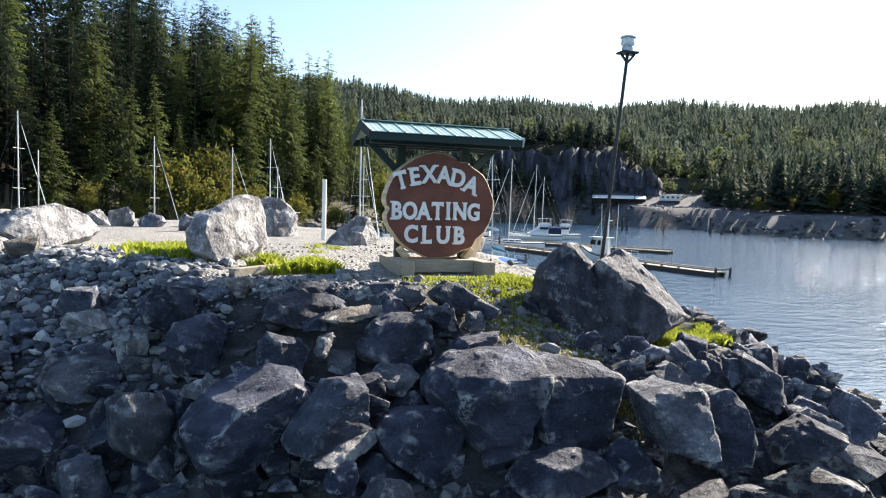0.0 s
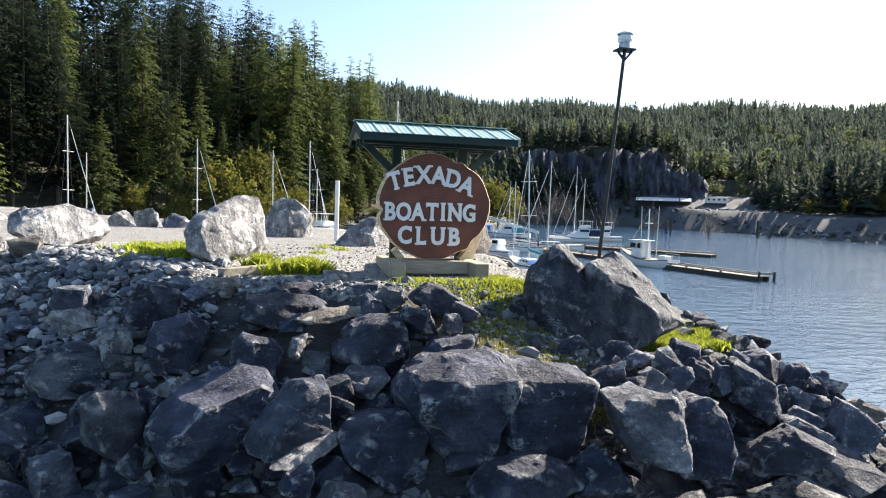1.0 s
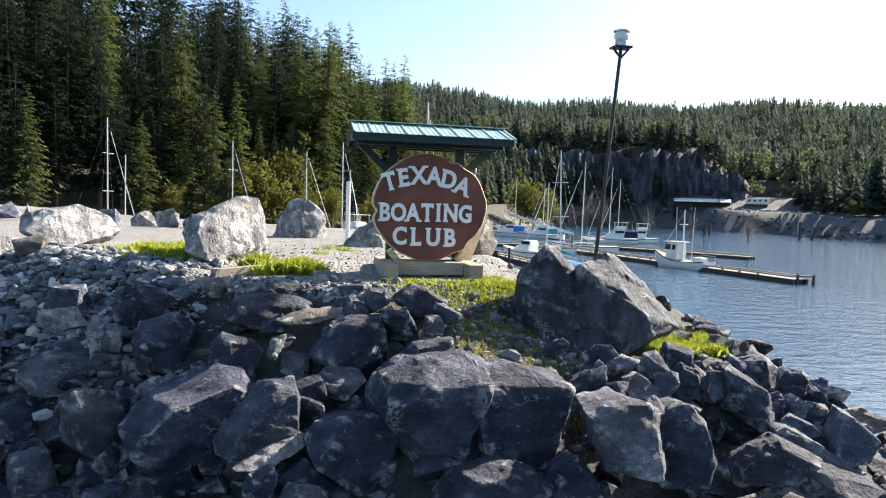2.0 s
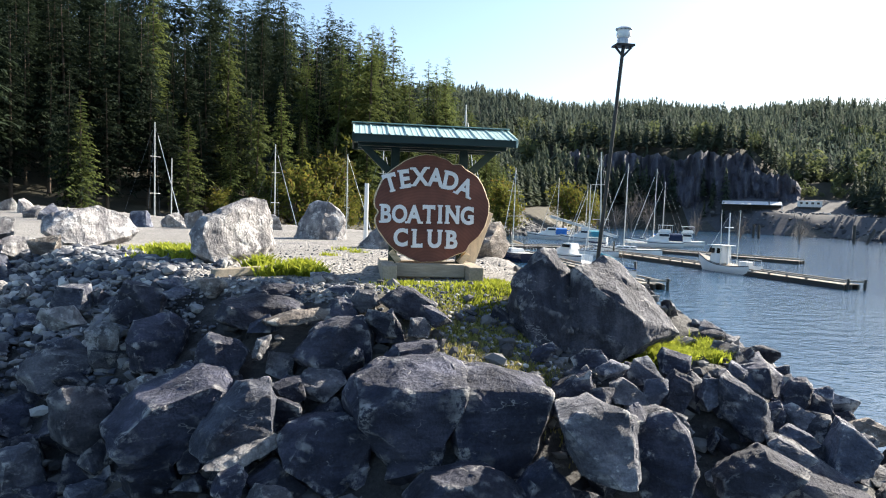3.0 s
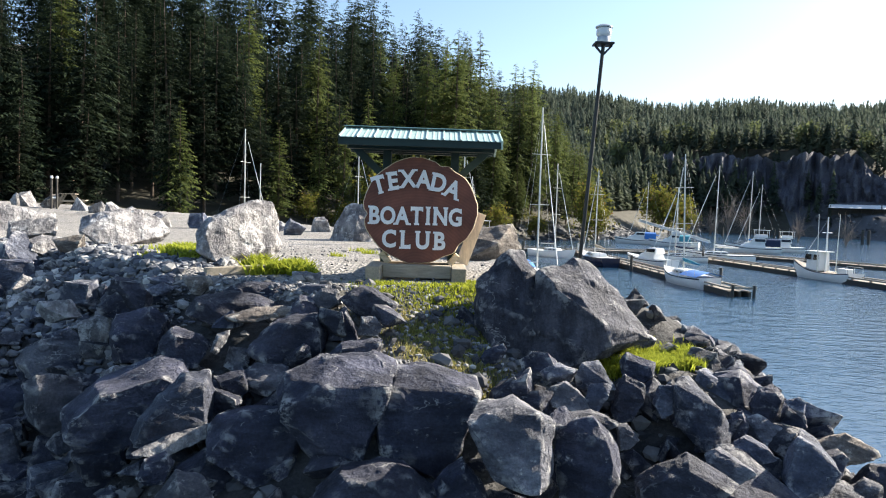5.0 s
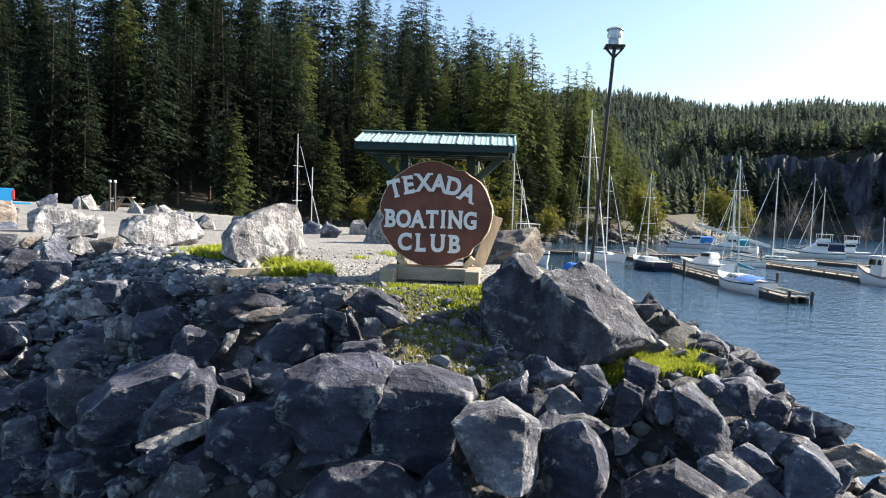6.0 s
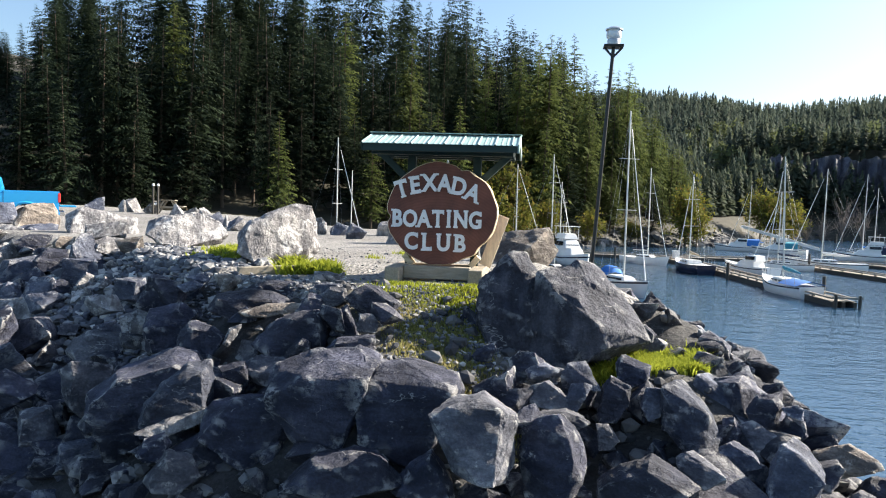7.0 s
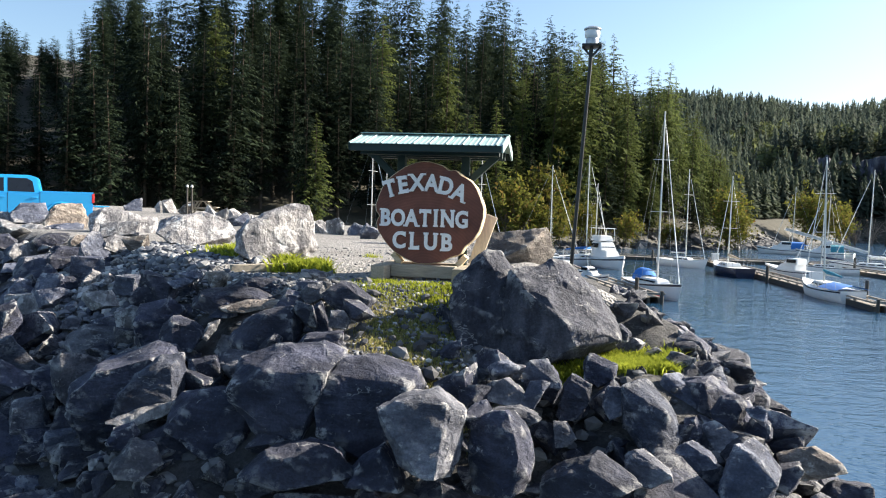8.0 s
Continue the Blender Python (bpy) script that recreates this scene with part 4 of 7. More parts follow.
block(-5.31, 0.49, -0.39, 0.33, 0.25, 0.25, 38, 411, D, ((-1, -0.51), (-0.71, 0.76), (0.22, 1), (1, 0.15), (0.71, -1)), top=0.2)

# rocks that fill the slope down to the water and between the named boulders
rng = np.random.default_rng(5)


def fill(count, x0, x1, y0, y1, d0, d1, low, high, gap, mats, first, label, kind="boulder"):
    spots, tries = [], 0
    while len(spots) < count and tries < 6000:
        tries += 1
        x, y = rng.uniform(x0, x1), rng.uniform(y0, y1)
        clear = (0.1 < x < 2.9 and -2.3 < y < -1.25) or (-0.2 < x < 2.1 and -2.75 < y < -0.6)
        if not clear and d0 < -float(edge_distance(x, y, LOT)) < d1 and not any((x - a) ** 2 + (y - b) ** 2 < gap * gap for a, b in spots):
            spots.append((x, y))
    for k, (x, y) in enumerate(spots):
        s = rng.uniform(low, high)
        bm = broken_rock(first + k, s, s * rng.uniform(0.65, 1), s * rng.uniform(0.5, 0.85), 2 if s < 0.3 else 3)
        m = pose(x, y, gz(x, y) + 0.12 * s, rng.uniform(-25, 25), rng.uniform(-25, 25), rng.uniform(0, 360))
        single(kind, bm, mats[int(rng.integers(len(mats)))], label, kind, "riprap " + kind + "s", m=m, smooth=22)


fill(200, -3, 5.5, -6.5, 0, 0.9, 3.4, 0.16, 0.36, 0.21, (D, D, D, H), 700, "small dark angular rock wedged in the riprap", "rock")
fill(110, -8, -2.0, -4.5, 3, 0.3, 3.6, 0.16, 0.42, 0.26, (D, G, G, H, D), 900, "small grey angular rock wedged in the riprap", "rock")
fill(70, 2.3, 5.0, -2.5, 4, 0.1, 2.6, 0.16, 0.38, 0.26, (D, H, G, D), 1000, "angular rock on the harbour side of the point", "rock")


def joined_rocks(name, label, count, x0, x1, y0, y1, d0, d1, low, high, gap, mat, first):
    """Riprap past what one would count, in one mesh."""
    vs, fs, spots, tries, at = [], [], [], 0, 0
    while len(spots) < count and tries < 9000:
        tries += 1
        x, y = rng.uniform(x0, x1), rng.uniform(y0, y1)
        clear = (0.0 < x < 2.95 and -2.3 < y < -0.6) or (-0.4 < x < 1.1 and -3.0 < y < -0.6)
        if not clear and d0 < -float(edge_distance(x, y, LOT)) < d1 and not any((x - a) ** 2 + (y - b) ** 2 < gap * gap for a, b in spots):
            spots.append((x, y))
    for k, (x, y) in enumerate(spots):
        s = rng.uniform(low, high)
        bm = broken_rock(first + k, s, s * rng.uniform(0.65, 1), s * rng.uniform(0.5, 0.85), 2 if d0 > 2.5 else 3)
        m = pose(x, y, gz(x, y) + 0.12 * s, rng.uniform(-25, 25), rng.uniform(-25, 25), rng.uniform(0, 360))
        vs += [tuple(m @ v.co) for v in bm.verts]
        fs += [tuple(v.index + at for v in f.verts) for f in bm.faces]
        at += len(bm.verts)
        bm.free()
    me = bpy.data.meshes.new(name)
    me.from_pydata(vs, [], fs)
    me.materials.append(mat)
    me.polygons.foreach_set("use_smooth", [True] * len(fs))
    me.set_sharp_from_angle(angle=radians(22))
    return tagged(new(name, me), label, "riprap", kind="stuff")


joined_rocks("riprap", "dark riprap low on the slope above the water", 130, -5, 6, -9, 0, 2.6, 6.8, 0.5, 1.05, 0.5, D, 1100)
joined_rocks("riprap", "dark riprap at the foot of the slope", 150, -9, 8, -12, 2, 6.0, 9.2, 0.6, 1.2, 0.62, D, 2500)
joined_rocks("riprap", "dark riprap packed between the boulders", 220, -4.5, 4.8, -7, 0, 1.3, 4.2, 0.24, 0.46, 0.25, D, 2100)
joined_rocks("riprap", "weathered riprap on the harbour side", 60, 2.9, 9, -4.5, 12, 0.6, 6.0, 0.3, 0.6, 0.4, H, 1300)
joined_rocks("riprap", "dark riprap on the harbour side", 70, 2.9, 9, -4.5, 12, 0.6, 6.0, 0.3, 0.6, 0.4, D, 1400)
joined_rocks("riprap", "grey riprap along the lot edge", 90, -24, -4.6, -7, 11, 0.2, 5.5, 0.45, 1.0, 0.55, G, 1500)
joined_rocks("riprap", "dark riprap along the lot edge", 110, -24, -3.4, -7, 11, 0.8, 6.0, 0.45, 1.0, 0.55, D, 1700)


def scattered_stones(name, label, count, area, low, high, seed, mat=M_STONES, fine=1):
    """Loose stones lying on the ground in one heap. area(rng) gives x, y."""
    rng = np.random.default_rng(seed)
    ico = bmesh.new()
    bmesh.ops.create_icosphere(ico, subdivisions=fine, radius=1)
    base = np.array([q.co for q in ico.verts])
    tri = np.array([[q.index for q in fc.verts] for fc in ico.faces])
    ico.free()
    vs, fs = [], []
    for k in range(count):
        x, y = area(rng)
        s = low + (high - low) * rng.random() ** 2.2
        v = base.copy()
        for _ in range(5):
            nrm = rng.normal(size=3)
            nrm /= np.linalg.norm(nrm)
            v -= np.outer(np.maximum(0, v @ nrm - rng.uniform(0.45, 0.8)), nrm)
        v = v * (rng.uniform(0.7, 1.2), rng.uniform(0.6, 1), rng.uniform(0.4, 0.8)) * s
        a, b = rng.uniform(0, 6.28), rng.uniform(-0.5, 0.5)
        rz = np.array([[math.cos(a), -math.sin(a), 0], [math.sin(a), math.cos(a), 0], [0, 0, 1]]) @ np.array([[1, 0, 0], [0, math.cos(b), -math.sin(b)], [0, math.sin(b), math.cos(b)]])
        vs.append(v @ rz.T + (x, y, gz(x, y) + 0.25 * s))
        fs.append(tri + len(base) * k)
    me = bpy.data.meshes.new(name)
    me.from_pydata(np.concatenate(vs).tolist(), [], np.concatenate(fs).tolist())
    me.materials.append(mat)
    return tagged(new(name, me), label, "stones", kind="stuff")


def band(x0, y0, x1, y1, spread):
    def pick(rng):
        u, v = rng.random(), rng.normal() * spread
        L2 = math.hypot(x1 - x0, y1 - y0)
        return x0 + (x1 - x0) * u - (y1 - y0) / L2 * v, y0 + (y1 - y0) * u + (x1 - x0) / L2 * v
    return pick


scattered_stones("crushed_stone", "pale crushed stone spilled down the slope", 3400, band(-6.6, 1.9, -2.7, -0.3, 0.45), 0.025, 0.11, 1)
scattered_stones("crushed_stone", "crushed stone along the edge of the lot", 420, band(-3.0, -0.5, -0.9, -1.5, 0.2), 0.015, 0.05, 2)
scattered_stones("crushed_stone", "grey crushed stone between the boulders", 500, band(-5.5, 0.2, -2.6, -1.4, 0.35), 0.03, 0.11, 3)
scattered_stones("crushed_stone", "loose stones on the bare soil", 2000, band(-0.35, -1.0, 0.9, -2.5, 0.5), 0.008, 0.04, 5)
scattered_stones("crushed_stone", "scattered pebbles on the gravel lot", 700, lambda r: (r.uniform(-3, 1.2), r.uniform(-0.6, 4)), 0.008, 0.03, 6)
scattered_stones("crushed_stone", "dark broken stone between the boulders", 1500, band(-4.5, -2.6, 4.6, -3.2, 1.0), 0.03, 0.11, 7, M_DARK_STONES)

# ---- the sign ----
def text_mesh(body):
    """A letter of the built-in font as flat geometry, 1 unit tall, centred."""
    cu = bpy.data.curves.new("glyph", "FONT")
    cu.body, cu.offset, cu.extrude, cu.resolution_u = body, 0.035, 0.02, 4
    ob = bpy.data.objects.new("glyph", cu)
    scene.collection.objects.link(ob)
    bpy.context.view_layer.update()
    me = bpy.data.meshes.new_from_object(ob.evaluated_get(bpy.context.evaluated_depsgraph_get()))
    bpy.data.objects.remove(ob)
    bm = bmesh.new()
    bm.from_mesh(me)
    bpy.data.meshes.remove(me)
    xs, ys = [v.co.x for v in bm.verts], [v.co.y for v in bm.verts]
    cx, cy, s = (min(xs) + max(xs)) / 2, (min(ys) + max(ys)) / 2, 1 / (max(ys) - min(ys))
    for v in bm.verts:
        v.co = Vector(((v.co.x - cx) * s, (v.co.y - cy) * s, v.co.z))
    return bm


# slab serifs: x of the stroke end as a share of the half width, and end (1 top, -1 foot)
SERIFS = {"T": ((0, -1),), "E": ((-0.75, 1), (-0.75, -1)), "X": ((-0.8, 1), (0.8, 1), (-0.85, -1), (0.85, -1)), "A": ((-0.85, -1), (0.85, -1)), "D": ((-0.8, 1), (-0.8, -1)), "B": ((-0.8, 1), (-0.8, -1)),
          "I": ((0, 1), (0, -1)), "N": ((-0.75, 1), (-0.75, -1), (0.75, 1)), "L": ((-0.75, 1), (-0.75, -1)), "U": ((-0.75, 1), (0.75, 1)), "G": (), "C": (), "O": ()}


def letter(ch, x, z, height, turn, parent, wide=1.0):
    bm = text_mesh(ch)
    half = max(v.co.x for v in bm.verts)
    for sx, end in SERIFS[ch]:
        box(bm, (0.34, 0.11, 0.034), (sx * half, end * 0.45, 0))
    if ch == "T":
        for k in (-1, 1):
            box(bm, (0.09, 0.26, 0.034), (k * (half - 0.045), 0.37, 0))
    if ch in "EL":
        box(bm, (0.09, 0.24, 0.034), (half - 0.045, -0.38, 0))
        if ch == "E":
            box(bm, (0.09, 0.24, 0.034), (half - 0.045, 0.38, 0))
    if ch in "GC":
        box(bm, (0.09, 0.26, 0.034), (half - 0.06, 0.34, 0))
    m = pose(x, -0.012, z, 90, 0, 0) @ pose(0, 0, 0, 0, 0, turn) @ Matrix.Diagonal((height * wide, height, 0.8, 1))
    bmesh.ops.transform(bm, matrix=m, verts=bm.verts)
    return part("letter", bm, M_LETTER, parent, "white slab-serif letter " + ch)


def log_sign():
    sign = thing("sign", "round red-brown log-slice sign with white letters under a small roof", "sign")
    # the slice: uneven outline with notches, bark-free edge
    bm = bmesh.new()
    n, rings = 120, []
    for y, f in ((0.0, 0.985), (0.012, 1.0), (0.12, 1.005), (0.215, 1.0), (0.23, 0.985)):
        ring = []
        for k in range(n):
            a = 2 * math.pi * k / n
            r = 0.622 * (1 + 0.012 * math.sin(3 * a + 0.6) + 0.010 * math.sin(7 * a + 2) + 0.006 * math.sin(13 * a))
            for at, depth, wd in ((52, 0.03, 9), (68, 0.055, 5), (100, -0.025, 15), (150, 0.02, 12), (185, 0.065, 4), (318, 0.045, 6), (296, 0.03, 8), (250, 0.025, 8), (20, -0.012, 12)):
                da = (math.degrees(a) - at + 180) % 360 - 180
                r *= 1 - depth * math.exp(-((da / wd) ** 2))
            r *= f * (1 + 0.010 * noise.noise(Vector((math.cos(a) * 9, math.sin(a) * 9, y * 14))))
            ring.append((0.020 + 1.085 * r * math.cos(a), y, 0.803 + r * math.sin(a)))
        rings.append(ring)
    rows = [[bm.verts.new(q) for q in ring] for ring in rings]
    for a, b in zip(rows, rows[1:]):
        for k in range(n):
            fc = bm.faces.new((a[k], b[k], b[(k + 1) % n], a[(k + 1) % n]))
            fc.material_index = 1
            fc.smooth = True
    bm.faces.new(rows[0])
    bm.faces.new(rows[-1][::-1])
    bmesh.ops.recalc_face_normals(bm, faces=bm.faces)
    disc = part("log_slice", bm, [M_FACE, M_RAW_WOOD], sign, "red-brown stained log slice with a raw wood edge")
    for ch, x, z, turn in (("T", -0.466, 1.093, 17), ("E", -0.300, 1.143, 10), ("X", -0.125, 1.175, 4), ("A", 0.058, 1.175, -3), ("D", 0.237, 1.140, -10), ("A", 0.405, 1.070, -20)):
        letter(ch, x, z, 0.215, turn, disc, 0.86)
    for ch, x, z in (("B", -0.505, 0.737), ("O", -0.350, 0.738), ("A", -0.180, 0.740), ("T", -0.010, 0.744), ("I", 0.122, 0.748), ("N", 0.268, 0.748), ("G", 0.442, 0.742)):
        letter(ch, x, z, 0.215, 0, disc, 0.80)
    for ch, x, z in (("C", -0.328, 0.466), ("L", -0.130, 0.460), ("U", 0.068, 0.459), ("B", 0.272, 0.457)):
        letter(ch, x, z, 0.215, 0, disc, 0.86)
    # timber base
    for x in (-0.47, 0.50):
        bm = bmesh.new()
        box(bm, (0.165, 1.15, 0.17), (x, 0.12, 0.085), None, 0.008)
        part("skid", bm, M_TIMBER_Y, sign, "weathered squared timber skid")
    bm = bmesh.new()
    box(bm, (0.80, 0.15, 0.15), (0.015, -0.10, 0.10), None, 0.008)
    part("sill", bm, M_TIMBER, sign, "weathered squared timber sill")
    bm = bmesh.new()
    box(bm, (0.80, 0.15, 0.15), (0.015, 0.36, 0.10), None, 0.008)
    part("sill", bm, M_TIMBER, sign, "weathered squared timber sill")
    for sx in (-1, 1):
        bm = bmesh.new()
        beam(bm, (0.03 + sx * 0.36, 0.15, 0.17), (0.03 + sx * 0.46, 0.15, 0.29), 0.14, 0.07, 0.004)
        part("chock", bm, M_RAW_WOOD, sign, "orange-brown wooden wedge holding the slice")
    bm = bmesh.new()
    beam(bm, (0.55, 0.40, 0.17), (0.76, 0.40, 0.80), 0.045, 0.15, 0.003)
    part("prop", bm, M_PALE_WOOD, sign, "pale new wooden prop board")
    # posts, braces and roof
    for x in (-0.40, 0.42):
        bm = bmesh.new()
        box(bm, (0.10, 0.10, 1.62), (x, 0.30, 0.81), None, 0.005)
        part("post", bm, M_GREEN, sign, "dark green wooden post")
        s = -1 if x < 0 else 1
        bm = bmesh.new()
        beam(bm, (x + s * 0.05, 0.30, 1.22), (x + s * 0.42, 0.30, 1.57), 0.075, 0.085, 0.004)
        part("brace", bm, M_GREEN, sign, "dark green diagonal brace")
    for y in (-0.02, 0.30, 0.62):
        bm = bmesh.new()
        box(bm, (1.72, 0.07, 0.10), (0.015, y, 1.555), None, 0.004)
        part("plate", bm, M_GREEN, sign, "dark green roof beam")
    slope = math.atan2(0.16, 0.55)
    for x in (-0.72, -0.36, 0.0, 0.36, 0.72):
        for s in (-1, 1):
            bm = bmesh.new()
            beam(bm, (x, 0.28 + s * 0.56, 1.575), (x, 0.28, 1.735), 0.045, 0.07)
            part("rafter", bm, M_GREEN, sign)
    for s in (-1, 1):
        bm = bmesh.new()
        beam(bm, (-0.895, 0.28 + s * 0.575, 1.565), (0.925, 0.28 + s * 0.575, 1.575), 0.025, 0.085, 0.003)
        part("fascia", bm, M_GREEN, sign, "dark green fascia board")
        # ribbed steel sheets
        bm = bmesh.new()
        xs, prof = -0.915, []
        while xs < 0.945:
            prof += [(xs, 0), (xs + 0.006, 0.013), (xs + 0.018, 0.013), (xs + 0.024, 0), (xs + 0.076, 0), (xs + 0.082, 0.004), (xs + 0.094, 0.004), (xs + 0.100, 0), (xs + 0.136, 0), (xs + 0.142, 0.004), (xs + 0.154, 0.004), (xs + 0.160, 0), (xs + 0.196, 0)]
            xs += 0.196
        prof = [(min(q, 0.945), h) for q, h in prof]
        lo, hi = [], []
        for q, h in prof:
            lo.append((q, 0.28 + s * 0.61, 1.612 + h))
            hi.append((q, 0.28, 1.785 + h))
        a = [bm.verts.new(q) for q in lo]
        b = [bm.verts.new(q) for q in hi]
        for k in range(len(a) - 1):
            if a[k + 1].co.x - a[k].co.x > 1e-5:
                bm.faces.new((a[k], a[k + 1], b[k + 1], b[k]) if s < 0 else (a[k + 1], a[k], b[k], b[k + 1]))
        bmesh.ops.remove_doubles(bm, verts=bm.verts, dist=1e-5)
        ext = bmesh.ops.extrude_face_region(bm, geom=bm.faces[:])
        bmesh.ops.translate(bm, vec=(0, 0, -0.006), verts=[q for q in ext["geom"] if isinstance(q, bmesh.types.BMVert)])
        bmesh.ops.recalc_face_normals(bm, faces=bm.faces)
        part("roof_sheet", bm, M_ROOF, sign, "faded pale green ribbed steel roof sheet")
        for x in (-0.905, 0.935):
            bm = bmesh.new()
            beam(bm, (x, 0.28 + s * 0.60, 1.575), (x, 0.28, 1.745), 0.022, 0.10, 0.003)
            part("barge_board", bm, M_ROOF if x > 0 else M_GREEN, sign, "painted barge board")
    bm = bmesh.new()
    for s in (-1, 1):
        beam(bm, (-0.925, 0.28 + s * 0.045, 1.792), (0.955, 0.28 + s * 0.045, 1.792), 0.10, 0.008)
    part("ridge_cap", bm, M_ROOF, sign, "faded pale green ridge cap")
    sign.matrix_basis = pose(0, 0, 0.02)
    return sign


log_sign()

# ---- lamp pole beside the sign ----
def lamp_pole():
    th = thing("lamp_pole", "thin leaning black pole with a small white beacon lantern", "lamp post")
    base, top = Vector((1.755, -0.62, gz(1.755, -0.62) - 0.1)), Vector((1.885, -0.96, 2.60))
    base = Vector((1.755, -0.75, -0.15))
    bm = bmesh.new()
    rod(bm, base, top, 0.022, 0.019, 10)
    part("pole", bm, M_BLACK, th, smooth=40)
    bm = bmesh.new()
    box(bm, (0.20, 0.17, 0.022), (top.x, top.y, top.z + 0.01), None, 0.004)
    beam(bm, (top.x - 0.09, top.y, top.z), (top.x, top.y, top.z - 0.10), 0.02, 0.02)
    beam(bm, (top.x + 0.09, top.y, top.z), (top.x, top.y, top.z - 0.10), 0.02, 0.02)
    part("bracket", bm, M_BLACK, th, "black bracket plate")
    bm = bmesh.new()
    lathe(bm, [(0.062, 0.022), (0.066, 0.07), (0.060, 0.085)], 20, top)
    part("lantern_base", bm, M_STEEL, th, "grey lantern base", 40)
    bm = bmesh.new()
    lathe(bm, [(0.060, 0.085), (0.074, 0.10), (0.078, 0.13), (0.074, 0.16), (0.066, 0.175)], 20, top)
    part("lens", bm, M_WHITE, th, "milky white lens", 40)
    bm = bmesh.new()
    lathe(bm, [(0.088, 0.175), (0.088, 0.186), (0.05, 0.205), (0.012, 0.21)], 20, top)
    part("cap", bm, M_STEEL, th, "pale metal cap", 40)
    return th


lamp_pole()


def plank(x0, y0, x1, y1, w, h):
    z0, z1 = gz(x0, y0), gz(x1, y1)
    bm = bmesh.new()
    beam(bm, (x0, y0, z0 + h / 2 - 0.01), (x1, y1, z1 + h / 2 - 0.01), w, h, 0.006)
    return single("timber", bm, M_TIMBER, "grey weathered squared timber lying on the gravel", "timber")


plank(-2.36, -0.40, -1.56, 0.22, 0.10, 0.09)

# ---- grass ----
def grass(label, spots, count, height, seed, mat=M_GRASS, wide=1.0, flop=0.75):
    """Blades in tufts. spots: rows of x, y, spread."""
    rng = np.random.default_rng(seed)
    vs, fs = [], []
    for k in range(count):
        x, y, s = spots[int(rng.integers(len(spots)))]
        x, y = x + rng.normal() * s, y + rng.normal() * s * 0.7
        z = gz(x, y) - 0.01
        h = height * rng.uniform(0.45, 1.25)
        a = rng.uniform(0, 6.28)
        lean = rng.uniform(0.15, flop) * h
        b = a + rng.normal() * 0.5
        w = (0.0045 + 0.0035 * rng.random()) * wide
        sx, sy = -math.sin(a) * w, math.cos(a) * w
        lx, ly = math.cos(b) * lean, math.sin(b) * lean
        i = len(vs)
        vs += [(x - sx, y - sy, z), (x + sx, y + sy, z), (x + lx * 0.35 + sx * 0.8, y + ly * 0.35 + sy * 0.8, z + h * 0.62), (x + lx * 0.35 - sx * 0.8, y + ly * 0.35 - sy * 0.8, z + h * 0.62), (x + lx, y + ly, z + h)]
        fs += [(i, i + 1, i + 2, i + 3), (i + 3, i + 2, i + 4)]
    me = bpy.data.meshes.new("grass")
    me.from_pydata(vs, [], fs)
    me.materials.append(mat)
    return tagged(new("grass", me), label, "grass", kind="stuff")


grass("bright green grass on the ledge below the dark boulder", [(1.72, -2.0, 0.06), (1.88, -1.93, 0.07), (2.05, -1.84, 0.08), (2.2, -1.72, 0.09), (2.36, -1.6, 0.10), (2.5, -1.5, 0.10), (2.65, -1.55, 0.09), (2.78, -1.58, 0.07), (2.52, -1.74, 0.09), (2.68, -1.72, 0.07), (2.3, -1.86, 0.07), (2.35, -1.3, 0.1), (2.55, -1.25, 0.1), (2.7, -1.35, 0.08)], 11000, 0.10, 1, wide=1.0, flop=1.2)


def clumps(centres, size, seed):
    """Spots that gather into leafy mounds."""
    rng = np.random.default_rng(seed)
    return [(x + rng.normal() * size, y + rng.normal() * size, 0.05) for x, y in centres for _ in range(5)]


grass("bright green leafy weeds beside the fallen timber", clumps([(-1.55, 0.08), (-1.42, 0.18), (-1.66, -0.04), (-1.36, -0.02), (-1.95, 0.40)], 0.07, 1), 1300, 0.15, 2, wide=2.6, flop=1.2)
grass("green leafy weeds on the lot edge", clumps([(-2.95, 1.15), (-3.15, 1.45), (-3.45, 1.8), (-2.85, 0.75), (-2.75, 1.55), (-3.6, 2.1), (-3.3, 1.0), (-3.05, 2.5), (-3.4, 2.3), (-3.0, 2.0)], 0.12, 2), 1700, 0.11, 3, wide=2.4, flop=1.3)
grass("short grass in front of the sign", [(-0.35, -0.75, 0.14), (0.0, -0.8, 0.16), (0.35, -0.75, 0.15), (0.6, -0.65, 0.12), (0.7, -0.35, 0.1), (0.2, -1.1, 0.18), (-0.3, -1.3, 0.14), (0.55, -0.95, 0.12), (0.78, -0.85, 0.12), (0.85, -1.05, 0.1), (0.45, -1.2, 0.14)], 4800, 0.05, 4)
grass("sparse short grass on the bare slope", [(0.05, -2.0, 0.14), (0.2, -2.2, 0.16), (0.45, -2.35, 0.18), (0.7, -2.5, 0.16), (0.95, -2.6, 0.12), (0.3, -1.6, 0.2), (0.6, -1.9, 0.18), (0.0, -1.4, 0.2), (0.25, -1.9, 0.2), (0.5, -2.2, 0.2)], 5200, 0.04, 5, M_SPARSE_GRASS)
grass("dry grass on the bare slope", [(0.2, -2.3, 0.2), (0.5, -2.5, 0.2), (0.85, -2.6, 0.16), (-0.1, -1.7, 0.2), (0.3, -1.9, 0.25)], 2600, 0.045, 6, M_DRY_GRASS)
grass("thin weeds among the gravel", [(-1.0, 3.2, 0.1), (-0.8, 2.6, 0.08), (-3.9, 2.2, 0.15), (-1.2, 1.8, 0.06)], 350, 0.07, 7)


